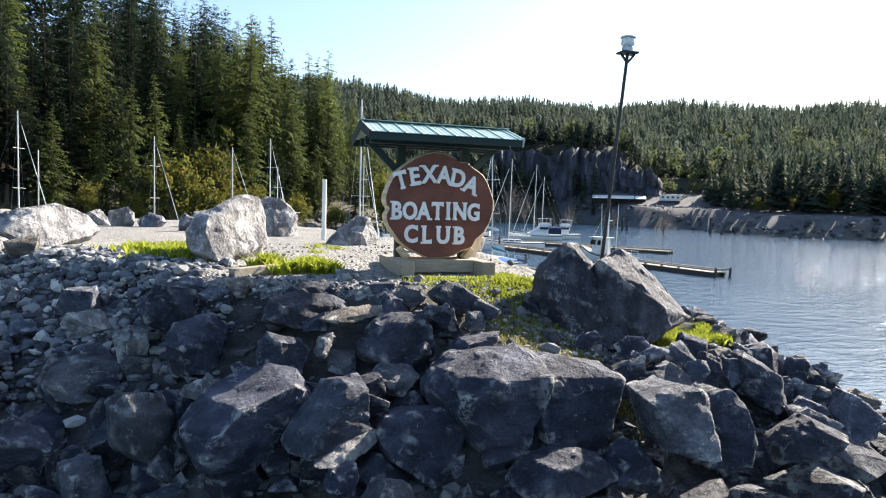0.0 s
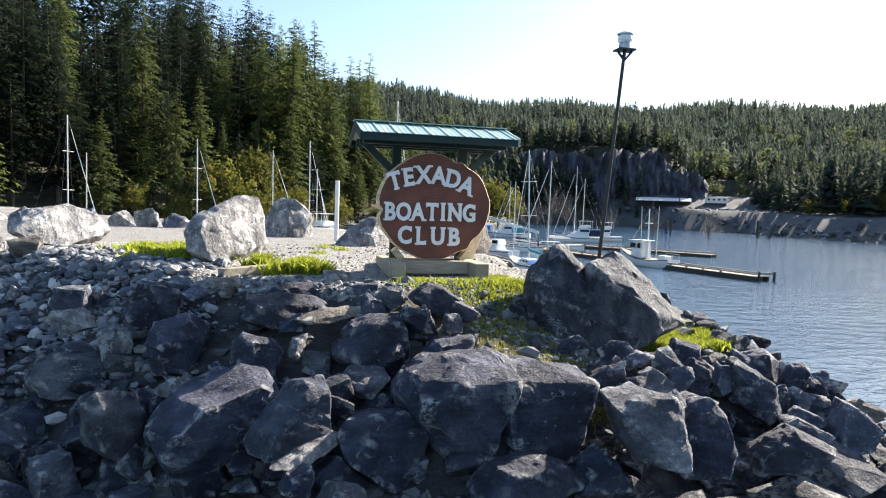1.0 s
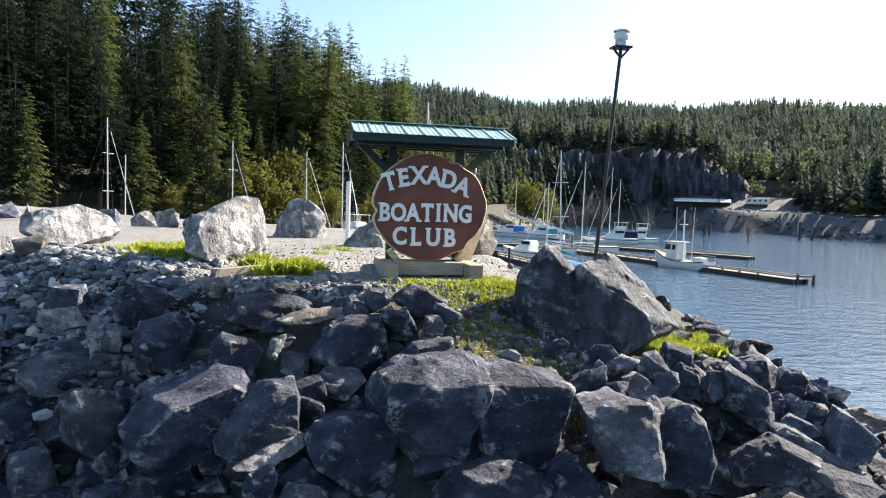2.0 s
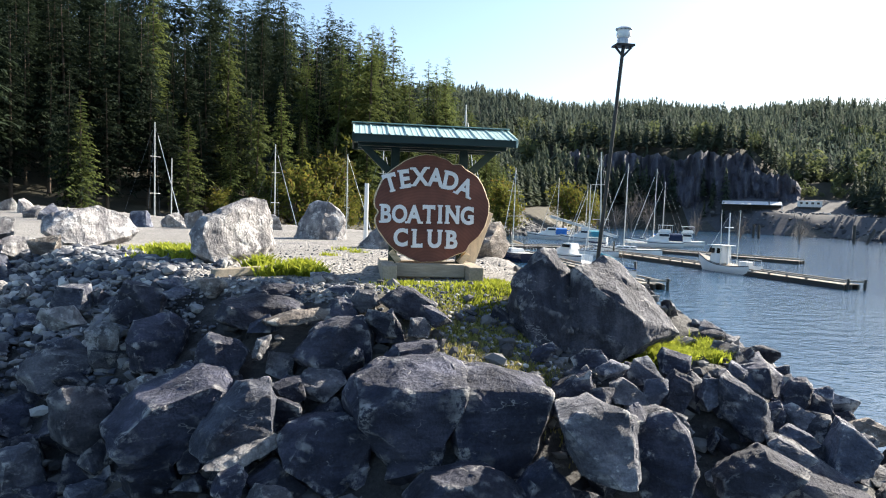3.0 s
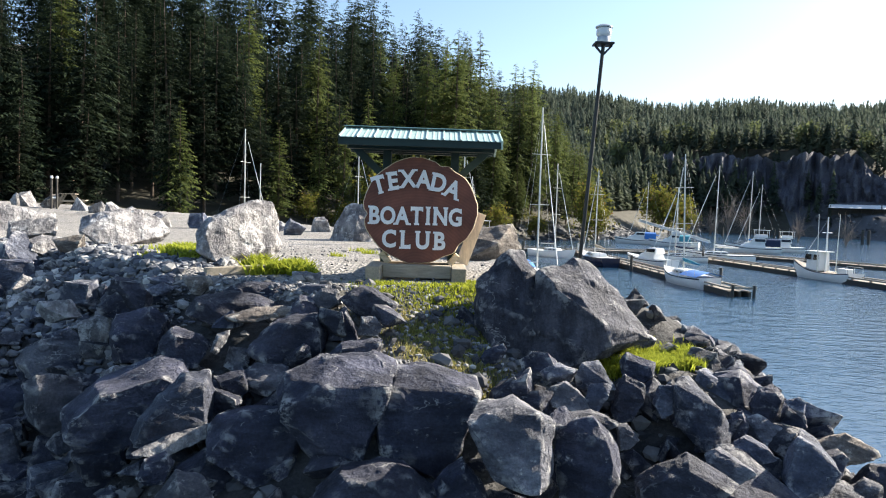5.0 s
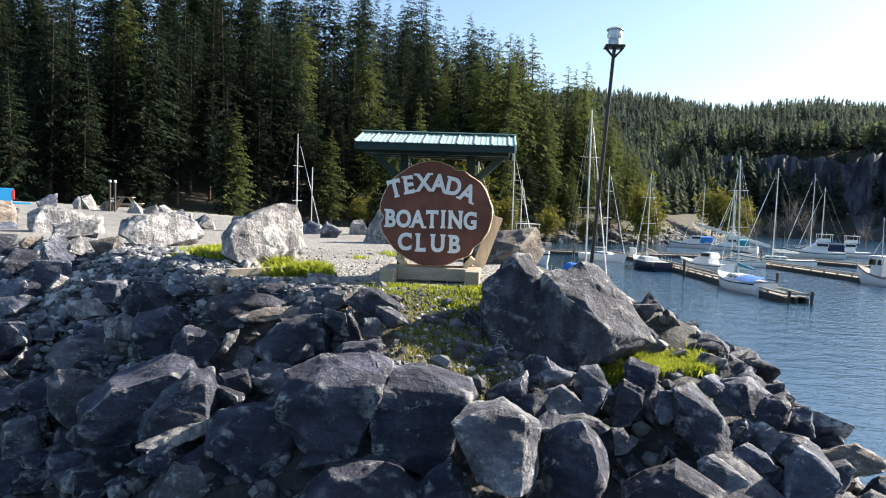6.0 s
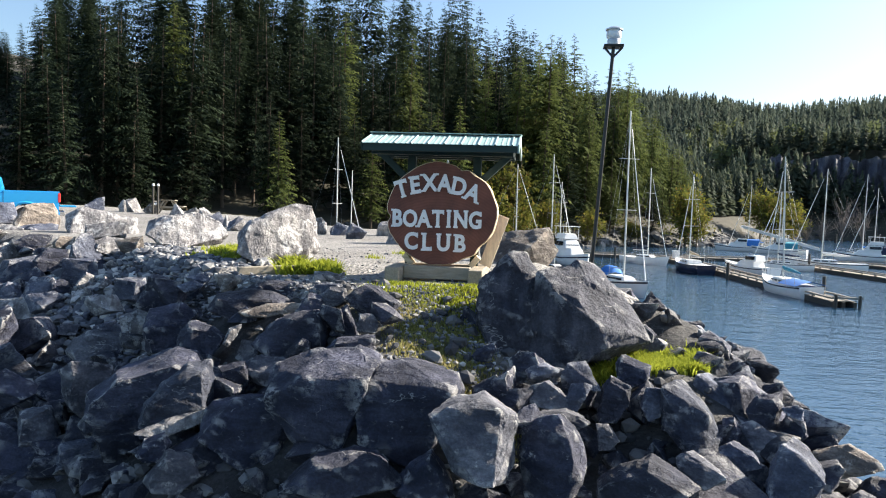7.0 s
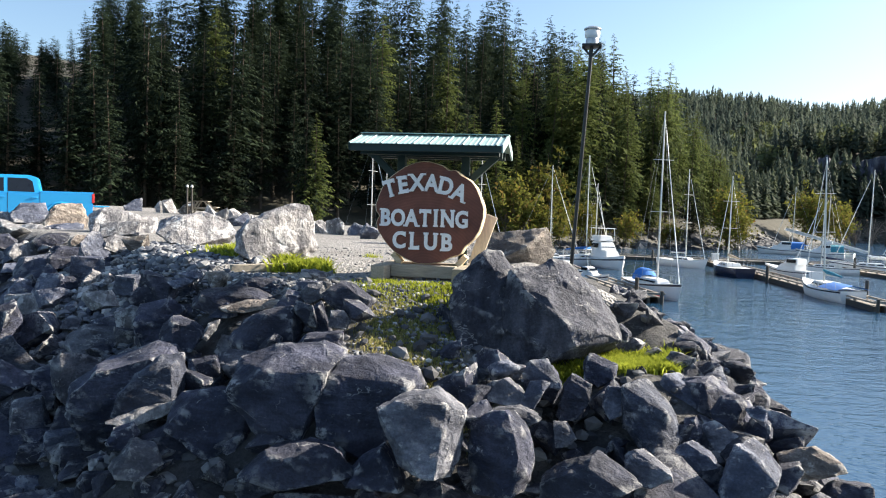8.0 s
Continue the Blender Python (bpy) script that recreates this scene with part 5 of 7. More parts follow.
# ---- trees ----
def conifer(seed, h, r, bare=0.14, mat=M_FIR, label="tall dark green conifer on the forested shore"):
    """Trunk and whorls of drooping jagged sprays; built at its own foot."""
    rng = np.random.default_rng(seed)
    tree = thing("conifer", label, "tree", "shore conifers")
    bm = bmesh.new()
    rod(bm, (0, 0, -1.5), (0, 0, h * 0.97), 0.014 * h, 0.02, 7)
    for _ in range(14):
        z, a = h * rng.uniform(0.05, bare + 0.1), rng.uniform(0, 6.28)
        rod(bm, (0, 0, z), (math.cos(a) * r * 0.4, math.sin(a) * r * 0.4, z - 0.2), 0.05, 0.015, 4, False)
    part("trunk", bm, M_BARK, tree, "grey-brown trunk", 60)
    vs, fs = [], []
    z = h * bare
    o = Vector(rng.uniform(-50, 50, 3))
    while z < h * 0.995:
        f = (z / h - bare) / (1 - bare)
        reach = r * (1 - f) ** 0.70 * (0.5 + 0.5 * min(1, f * 4)) + 0.22
        k = int(rng.integers(5, 8)) if f < 0.8 else 4
        turn = rng.uniform(0, 6.28)
        for j in range(k):
            a = turn + 6.28 * j / k + rng.normal() * 0.4
            ca, sa = math.cos(a), math.sin(a)
            lump = 1 + 0.75 * noise.noise(o + Vector((ca * 1.1, sa * 1.1, z * 0.22)))
            ln = reach * rng.uniform(0.6, 1.1) * max(0.3, lump)
            zz = z + rng.normal() * 0.012 * h
            rise = 0.30 * (f - 0.25) + rng.normal() * 0.10
            steps = 7 if ln > 2.6 else 5 if ln > 1.3 else 3
            for q in range(steps):
                u0 = max(0.04, (q + rng.uniform(-0.3, 0.3)) / steps)
                u1 = u0 + rng.uniform(0.5, 1.0) / steps
                wd = (ln * 0.16 * (1 - 0.45 * u0) + 0.14) * rng.uniform(0.5, 1.5)
                p0, p1 = ln * u0, ln * min(u1, 1.05)
                z0, z1 = zz + p0 * rise - 0.24 * ln * u0 * u0, zz + p1 * rise - 0.24 * ln * u1 * u1
                for side in (-1, 1):
                    i = len(vs)
                    w2 = side * wd
                    pm = p1 + (p1 - p0) * rng.uniform(-0.2, 0.9)
                    zm = z1 - wd * rng.uniform(0.0, 0.9)
                    vs += [(ca * p0, sa * p0, z0), (ca * p1, sa * p1, z1), (ca * pm - sa * w2, sa * pm + ca * w2, zm)]
                    fs.append((i, i + 1, i + 2) if side > 0 else (i + 1, i, i + 2))
        z += h * 0.0165 * rng.uniform(0.6, 1.4)
    me = bpy.data.meshes.new("crown")
    me.from_pydata(vs, [], fs)
    me.materials.append(mat)
    ob = new("crown", me)
    ob.parent = tree
    return tree


def broadleaf(seed, h, r, mat=M_MAPLE, leafy=1.0, label="yellow-green leafing tree at the water's edge"):
    rng = np.random.default_rng(seed)
    tree = thing("broadleaf_tree", label, "tree", "shore broadleaf trees")
    bm = bmesh.new()
    rod(bm, (0, 0, -1), (0, 0, h * 0.45), 0.02 * h, 0.012 * h, 7)
    tips = []
    for _ in range(26):
        a, u = rng.uniform(0, 6.28), rng.uniform(0.2, 0.5)
        e = Vector((math.cos(a) * r * rng.uniform(0.4, 0.95), math.sin(a) * r * rng.uniform(0.4, 0.95), h * rng.uniform(0.4, 1.0)))
        e.x *= 1.2 - 0.6 * e.z / h
        e.y *= 1.2 - 0.6 * e.z / h
        rod(bm, (0, 0, h * u), e, 0.006 * h, 0.015, 4, False)
        tips.append(e)
        for _ in range(3):
            g = e + Vector(rng.normal(size=3)) * 0.14 * h
            rod(bm, e * 0.8, g, 0.03, 0.01, 3, False)
            tips.append(g)
    part("trunk", bm, M_BARK if leafy else M_TWIG, tree, "trunk and limbs", 60)
    if leafy:
        vs, fs = [], []
        for e in tips:
            for _ in range(int(26 * leafy)):
                c = np.array(e) + rng.normal(size=3) * 0.055 * h
                m = rng.normal(size=(3, 3)) * 0.022 * h
                i = len(vs)
                vs += [tuple(c + m[0]), tuple(c + m[1]), tuple(c + m[2])]
                fs.append((i, i + 1, i + 2))
        me = bpy.data.meshes.new("crown")
        me.from_pydata(vs, [], fs)
        me.materials.append(mat)
        ob = new("crown", me)
        ob.parent = tree
    return tree


# the forest on the near shore: heights follow the crown line of the hill
CROWN_AZ = (-75, -44, -41.7, -39.0, -37.2, -35.5, -20, -6.1, -2.6, -0.5, 1.0, 3.1, 5.0, 7.0, 8.1, 9.0, 11.6, 12.8)
CROWN_EL = (12, 12, 11.6, 10.6, 12.2, 15.5, 19, 18.0, 15.8, 14.2, 14.8, 13.9, 12.5, 11.5, 10.2, 8.2, 3.9, 1.0)
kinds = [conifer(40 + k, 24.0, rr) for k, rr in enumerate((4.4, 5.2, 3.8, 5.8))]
kinds += [conifer(50 + k, 24.0, rr, 0.10, M_LIT_CEDAR, "conifer on the forested shore, sunlight put into its yellow-green") for k, rr in enumerate((4.6, 5.4, 3.6))]
rng = np.random.default_rng(8)
placed, tries = [], 0
while len(placed) < 420 and tries < 90000:
    tries += 1
    if len(placed) < 150:
        az, r = rng.uniform(-9, 12.6), rng.uniform(118, 232)
    else:
        az, r = rng.uniform(-64, -7), 70 + 150 * rng.random() ** 1.5
    x, y = r * math.sin(radians(az)), r * math.cos(radians(az)) - 8.5
    e = float(edge_distance(x, y, MAIN))
    if not 3 < e < 85 or any((x - q[0]) ** 2 + (y - q[1]) ** 2 < (9 if e < 25 else 16) for q in placed):
        continue
    z = gz(x, y)
    top = 0.85 + r * math.tan(radians(float(np.interp(az, CROWN_AZ, CROWN_EL)))) - z
    h = min(rng.uniform(26, 42) if e > 8 else rng.uniform(9, 24), top * rng.uniform(0.9, 1.04))
    if h > 5:
        s = h / 24.0
        wide = s ** 0.7 * rng.uniform(0.8, 1.2)
        # the sun-toned trees grow more common towards the right end of the headland
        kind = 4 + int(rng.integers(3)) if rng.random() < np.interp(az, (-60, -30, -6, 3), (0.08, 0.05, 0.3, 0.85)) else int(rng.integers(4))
        placed.append((x, y, e, kind, pose(x, y, z, rng.normal() * 1.2, rng.normal() * 1.2, rng.uniform(0, 360)) @ Matrix.Diagonal((wide, wide, s, 1))))
placed.sort(key=lambda q: q[2])
used = set()
for x, y, e, k, m in placed[:290]:
    if k in used:
        copy_thing(kinds[k], m)
    else:
        used.add(k)
        kinds[k].matrix_basis = m
# slender trees standing above the crown line, and young ones at the water
for k, (x, y, top, wide) in enumerate([(-5.0, 156.6, 48.0, 1.1), (-2.0, 158.0, 44.0, 0.95), (2.6, 156.6, 45.5, 0.9), (5.3, 156.5, 44.8, 1.0), (11.3, 156.2, 40.4, 0.75), (13.1, 157.1, 39.6, 0.8), (17.1, 158.7, 36.6, 0.95), (0.4, 152.0, 39.0, 1.1), (8.4, 158.0, 35.0, 1.1), (-9.0, 150.0, 48.0, 1.2), (20.5, 160.0, 33.0, 0.9)]):
    copy_thing(kinds[k % 3], pose(x, y, gz(x, y), 0, 0, 50 * k) @ Matrix.Diagonal((wide, wide, (top - gz(x, y)) / 24.0, 1)))
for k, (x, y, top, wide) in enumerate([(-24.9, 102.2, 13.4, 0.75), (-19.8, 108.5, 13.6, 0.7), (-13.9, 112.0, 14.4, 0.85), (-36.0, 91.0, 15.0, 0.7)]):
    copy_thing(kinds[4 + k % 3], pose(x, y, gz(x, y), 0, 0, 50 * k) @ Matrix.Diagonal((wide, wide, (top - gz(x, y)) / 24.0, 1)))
# the rows behind, joined
vs, fs, at = [], [], 0
for x, y, e, k, m in placed[290:]:
    crown = next(q for q in kinds[k].children if q.name.startswith("crown")).data
    co = np.empty(len(crown.vertices) * 3)
    crown.vertices.foreach_get("co", co)
    mm = np.array(m)
    co = co.reshape(-1, 3) @ mm[:3, :3].T + mm[:3, 3]
    vs.append(co)
    fs.append(np.arange(len(co)).reshape(-1, 3) + at)
    at += len(co)
me = bpy.data.meshes.new("forest")
me.from_pydata(np.concatenate(vs).tolist(), [], np.concatenate(fs).tolist())
me.materials.append(M_FIR)
tagged(new("forest", me), "dense dark conifer forest further up the hillside", "forest", kind="stuff")

leafy = [broadleaf(70, 10, 3.6), broadleaf(71, 10, 4.2), broadleaf(72, 10, 3.2)]
for k, (az, r, h) in enumerate([(-4.8, 118, 11), (-3.2, 121, 9), (-1.8, 124, 13), (-0.6, 130, 7), (-7.5, 116, 6), (1.4, 136, 6), (4.4, 143, 6), (7.6, 152, 6), (11.6, 160, 9), (12.4, 162, 8), (-10.5, 116, 5)]):
    x, y = r * math.sin(radians(az)), r * math.cos(radians(az)) - 8.5
    m = pose(x, y, gz(x, y), 0, 0, 57 * k) @ Matrix.Diagonal((h / 10, h / 10, h / 10, 1))
    if k < 3:
        leafy[k].matrix_basis = m
    else:
        copy_thing(leafy[k % 3], m)

# broadleaf and bare trees round the head of the bay
bare_tree = broadleaf(75, 9, 2.6, M_MAPLE, 0, "leafless grey alder on the far bank")
for k, (az, r, h, kind) in enumerate([(20.6, 262, 12, 0), (21.8, 270, 14, 0), (23.0, 276, 12, 0), (19.6, 262, 9, 0), (26.5, 235, 9, 0), (29.5, 205, 8, 0), (33.5, 205, 9, 0), (17.6, 250, 15, 1), (16.6, 246, 11, 1), (18.4, 262, 12, 1), (42.6, 262, 5, 1), (45.0, 258, 5, 1), (40.2, 268, 4, 1)]):
    x, y = r * math.sin(radians(az)), r * math.cos(radians(az)) - 8.5
    m = pose(x, y, gz(x, y), 0, 0, 71 * k)
    if kind:
        copy_thing(leafy[k % 3], m @ Matrix.Diagonal((h / 10, h / 10, h / 10, 1)))
    elif k == 0:
        bare_tree.matrix_basis = m @ Matrix.Diagonal((h / 9, h / 9, h / 9, 1))
    else:
        copy_thing(bare_tree, m @ Matrix.Diagonal((h / 9, h / 9, h / 9, 1)))


def far_woods(name, label, count, az0, az1, r0, r1, low, high, mat, seed, conifers=True, tiers=4, sides=6, tufts=110, inland=14):
    """The woods on the far hill: many small ragged crowns in one mesh."""
    rng = np.random.default_rng(seed)
    az = np.radians(rng.uniform(az0, az1, count * 2))
    r = np.sqrt(rng.uniform(r0 * r0, r1 * r1, count * 2))
    x, y = r * np.sin(az), r * np.cos(az) - 8.5
    keep = edge_distance(x, y, MAIN) > inland
    x, y = x[keep][:count], y[keep][:count]
    z = ground_z(x, y)
    vs, fs, i = [], [], 0
    if conifers:
        # sprays in whorls, each a drooping blade with gaps between
        n = len(x)
        h = rng.uniform(low, high, n)[:, None, None]
        w = h * rng.uniform(0.14, 0.24, n)[:, None, None]
        u = (np.arange(tiers) / tiers)[None, :, None] + rng.uniform(-0.5, 0.5, (n, tiers, sides)) / tiers
        a = rng.uniform(0, 6.28, (n, tiers, sides))
        reach = w * (1 - 0.92 * np.clip(u, 0, 1)) ** 0.8 * rng.uniform(0.45, 1.3, u.shape)
        half = rng.uniform(0.2, 0.5, u.shape)
        base = h * (0.06 + 0.90 * u)
        ox, oy, oz = x[:, None, None], y[:, None, None], z[:, None, None]
        tip = np.stack([ox + 0 * a, oy + 0 * a, oz + np.minimum(h * 1.02, base + h * rng.uniform(0.9, 1.7, u.shape) / tiers)], -1)
        one = np.stack([ox + reach * np.cos(a - half), oy + reach * np.sin(a - half), oz + base - 0.02 * h * rng.random(u.shape)], -1)
        two = np.stack([ox + reach * np.cos(a + half), oy + reach * np.sin(a + half), oz + base - 0.02 * h * rng.random(u.shape)], -1)
        co = np.stack([tip, one, two], -2).reshape(-1, 3)
        vs, fs = co.tolist(), np.arange(len(co)).reshape(-1, 3).tolist()
    else:
        for px, py, pz in zip(x, y, z):
            h = rng.uniform(low, high)
            w = h * rng.uniform(0.3, 0.45)
            for t in range(tufts):
                d = rng.normal(size=3)
                d /= np.linalg.norm(d)
                c = np.array((px, py, pz + h * 0.6)) + d * (w, w, h * 0.38) * rng.uniform(0.45, 1.0)
                m = rng.normal(size=(3, 3)) * w * 0.17
                vs += [tuple(c + m[0]), tuple(c + m[1]), tuple(c + m[2])]
                fs.append((i, i + 1, i + 2))
                i += 3
    me = bpy.data.meshes.new(name)
    me.from_pydata(vs, [], fs)
    me.materials.append(mat)
    return tagged(new(name, me), label, "woods", kind="stuff")


far_woods("far_woods", "dense conifer woods covering the far hill", 8000, -8, 66, 440, 980, 10, 22, M_HAZY_FAR_FIR, 3, True, 10, 6)
far_woods("far_woods", "taller conifers standing over the woods of the far hill", 170, -8, 66, 560, 980, 17, 27, M_HAZY_FAR_FIR, 21, True, 16, 7)
far_woods("far_woods", "rounded bushy trees between the conifers of the far hill", 1500, -8, 66, 440, 960, 9, 15, M_HAZY_FAR_FIR, 15, False, tufts=50)
far_woods("far_woods", "conifer woods on the lower slope of the far hill", 900, -4, 66, 368, 450, 11, 20, M_HAZY_FAR_FIR, 8, True, 14, 6)
far_woods("far_woods", "conifers at the head of the bay", 260, 11, 18.5, 190, 330, 10, 19, M_HAZY_BAY_FIR, 4, True, 18, 7)
far_woods("far_leafy_woods", "yellow-green spring trees on the far hill", 430, 11, 50, 364, 640, 8, 17, M_FAR_LEAF, 5, False)
far_woods("far_leafy_woods", "yellow-green spring trees scattered on the far hill", 120, 38, 60, 330, 460, 7, 12, M_FAR_LEAF, 6, False)
far_woods("far_woods", "conifers standing before the quarry face", 110, 14, 28.5, 308, 340, 12, 28, M_HAZY_BAY_FIR, 9, True, 18, 7)
far_woods("far_woods", "conifers between the shore and the quarry face", 50, 18, 28.5, 322, 341, 8, 18, M_HAZY_BAY_FIR, 17, True, 18, 7, inland=2)
far_woods("far_woods", "young conifers along the top of the quarry face", 300, 13, 33, 346, 374, 7, 15, M_HAZY_BAY_FIR, 23, True, 14, 7)
far_woods("far_woods", "conifers beside the quarry face", 30, 36, 42, 322, 340, 8, 16, M_HAZY_BAY_FIR, 10, True, 18, 7)
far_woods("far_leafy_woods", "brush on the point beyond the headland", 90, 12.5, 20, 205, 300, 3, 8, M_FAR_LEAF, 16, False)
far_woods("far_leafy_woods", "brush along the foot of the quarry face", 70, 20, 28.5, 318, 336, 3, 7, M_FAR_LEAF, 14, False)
far_woods("far_woods", "dark conifers at the foot of the far hill", 340, 38, 66, 255, 360, 10, 22, M_HAZY_BAY_FIR, 7, True, 18, 7)

far_woods("far_leafy_woods", "low brush on the slope beyond the quarry face", 160, 33, 46, 348, 385, 3, 7, M_FAR_LEAF, 27, False)

# ---- docks ----
def dock(label, pts, width=1.8, fenders=True):
    """A floating walkway: planked deck on dark beams, bull rails on short blocks."""
    th = thing("dock", label, "dock", "floating docks")
    for (x0, y0), (x1, y1) in zip(pts, pts[1:]):
        a, b = Vector((x0, y0, SEA + 0.42)), Vector((x1, y1, SEA + 0.42))
        d = (b - a).normalized()
        s = Vector((-d.y, d.x, 0))
        bm = bmesh.new()
        n = int((b - a).length / 0.32)
        for k in range(n):
            c = a + d * (k + 0.5) * 0.32
            beam(bm, c - s * width / 2, c + s * width / 2, 0.285, 0.05)
        part("deck", bm, M_DOCK, th, "grey planked deck")
        bm = bmesh.new()
        for q in (-1, 0, 1):
            o = s * q * (width / 2 - 0.12) - Vector((0, 0, 0.23))
            beam(bm, a + o, b + o, 0.2, 0.4)
        part("float", bm, M_DOCK_DARK, th, "dark wet floats")
        for q in (-1, 1):
            o = s * q * (width / 2 - 0.1)
            bm = bmesh.new()
            beam(bm, a + o + Vector((0, 0, 0.22)), b + o + Vector((0, 0, 0.22)), 0.16, 0.12)
            for k in range(max(2, int((b - a).length / 2.4))):
                c = a + o + d * (k * 2.4 + 0.2)
                box(bm, (0.18, 0.18, 0.16), c + Vector((0, 0, 0.09)))
            part("bull_rail", bm, M_DOCK, th, "weathered timber bull rail")
    return th


dock("weathered planked floating walkway", [(-3.5, 92.0), (2.0, 62.5), (6.9, 43.0)])
dock("weathered planked floating walkway", [(4.0, 98.5), (19.6, 97.0), (21.2, 80.0), (23.0, 45.5)])
dock("weathered planked floating walkway", [(20.5, 99.0), (34.0, 102.0), (38.0, 77.0), (42.4, 48.8)])
dock("weathered planked floating walkway", [(35.0, 102.5), (46.5, 100.0), (59.0, 80.5)])


def end_frame(x, y, label):
    th = thing("dock_fender", label, "dock fender", "dock fenders")
    for q in (-0.8, 0.8):
        bm = bmesh.new()
        rod(bm, (x + q, y, SEA - 0.4), (x + q, y, SEA + 0.95), 0.12, None, 8)
        part("post", bm, M_DOCK_DARK, th)
    bm = bmesh.new()
    beam(bm, (x - 1.0, y, SEA + 0.75), (x + 1.0, y, SEA + 0.75), 0.14, 0.14)
    part("rail", bm, M_DOCK, th)
    return th


end_frame(6.9, 42.4, "dark timber fender frame at the end of the dock")
end_frame(23.0, 44.9, "dark timber fender frame at the end of the dock")
end_frame(42.4, 48.2, "dark timber fender frame at the end of the dock")

for x, y, h in ((6.2, 45, 1.6), (24.2, 52.5, 1.7), (20.3, 66.5, 1.7), (36.0, 89, 2.0), (12.3, 96, 1.6)):
    bm = bmesh.new()
    rod(bm, (x, y, SEA - 2), (x, y, SEA + h), 0.16, 0.14, 10)
    single("mooring_post", bm, M_DOCK_DARK, "dark timber mooring pile beside a dock", "pile", "mooring piles", smooth=40)

bm = bmesh.new()
box(bm, (0.9, 0.6, 1.0), (20.4, 94.5, SEA + 0.95), None, 0.05)
box(bm, (1.0, 0.7, 0.08), (20.4, 94.5, SEA + 1.49), None, 0.02)
single("dock_box", bm, M_WHITE, "small white pump box on the dock", "box")


# ---- boats ----
def hull(bm, length, beam_w, free, sheer=0.3, transom=0.7, draft=0.25, n=15, fine=1.6):
    """Lofted hull with the bow at +x; the waterline is z = 0."""
    rings = []
    for k in range(n):
        u = k / (n - 1)
        x = length * (u - 0.5)
        half = beam_w / 2 * (transom + (1 - transom) * math.sin(min(1, u / 0.5) * math.pi / 2)) if u < 0.5 else beam_w / 2 * (1 - ((u - 0.5) / 0.5) ** fine) ** 0.85
        half = max(half, 0.015)
        top = free + sheer * (2 * u - 0.8) ** 2 * (1 if u > 0.4 else 0.4)
        rake = 0.35 * (u ** 6)
        rings.append([(x + rake * s * 1.6, half * w, z) for s, w, z in ((1, 1.0, top), (0.75, 0.98, top * 0.62), (0.4, 0.92, top * 0.25), (0.1, 0.80, -0.02), (0, 0.45, -draft), (0, 0, -draft * 1.3),
                                                                     (0, -0.45, -draft), (0.1, -0.80, -0.02), (0.4, -0.92, top * 0.25), (0.75, -0.98, top * 0.62), (1, -1.0, top))])
    loft(bm, rings)
    return rings


def deck_of(bm, rings, drop=0.04):
    left = [Vector(r[0]) - Vector((0, 0, drop)) for r in rings]
    right = [Vector(r[-1]) - Vector((0, 0, drop)) for r in rings]
    for k in range(len(left) - 1):
        q = [bm.verts.new(v) for v in (left[k], left[k + 1], right[k + 1], right[k])]
        bm.faces.new(q)
    bmesh.ops.recalc_face_normals(bm, faces=bm.faces)


def stripe(bm, rings, low, high, out=0.012):
    """A painted band along both sides, between two shares of the freeboard."""
    for side in (0, 1):
        for k in range(len(rings) - 1):
            cs = []
            for r, f in ((rings[k], low), (rings[k + 1], low), (rings[k + 1], high), (rings[k], high)):
                t, m = Vector(r[0] if side == 0 else r[-1]), Vector(r[1] if side == 0 else r[-2])
                q = m + (t - m) * f
                q.y += out if side == 0 else -out
                cs.append(bm.verts.new(q))
            bm.faces.new(cs)


def trunk_cabin(bm, x0, x1, w0, w1, z0, h, slope=0.25):
    """A cabin with sloping ends and rounded edges."""
    vs = []
    for x, w, z in ((x0, w0, z0), (x1, w1, z0), (x1 - slope * 2, w1 * 0.8, z0 + h), (x0 + slope * 0.4, w0 * 0.85, z0 + h)):
        vs.append([bm.verts.new((x, -w / 2, z)), bm.verts.new((x, w / 2, z))])
    a, b, c, d = vs
    for q in ((a[0], b[0], c[0], d[0]), (a[1], d[1], c[1], b[1]), (b[0], b[1], c[1], c[0]), (a[0], d[0], d[1], a[1]), (d[0], c[0], c[1], d[1]), (a[0], a[1], b[1], b[0])):
        bm.faces.new(q)
    bmesh.ops.recalc_face_normals(bm, faces=bm.faces)
    bmesh.ops.bevel(bm, geom=bm.edges[:], offset=0.06, segments=2, affect="EDGES")


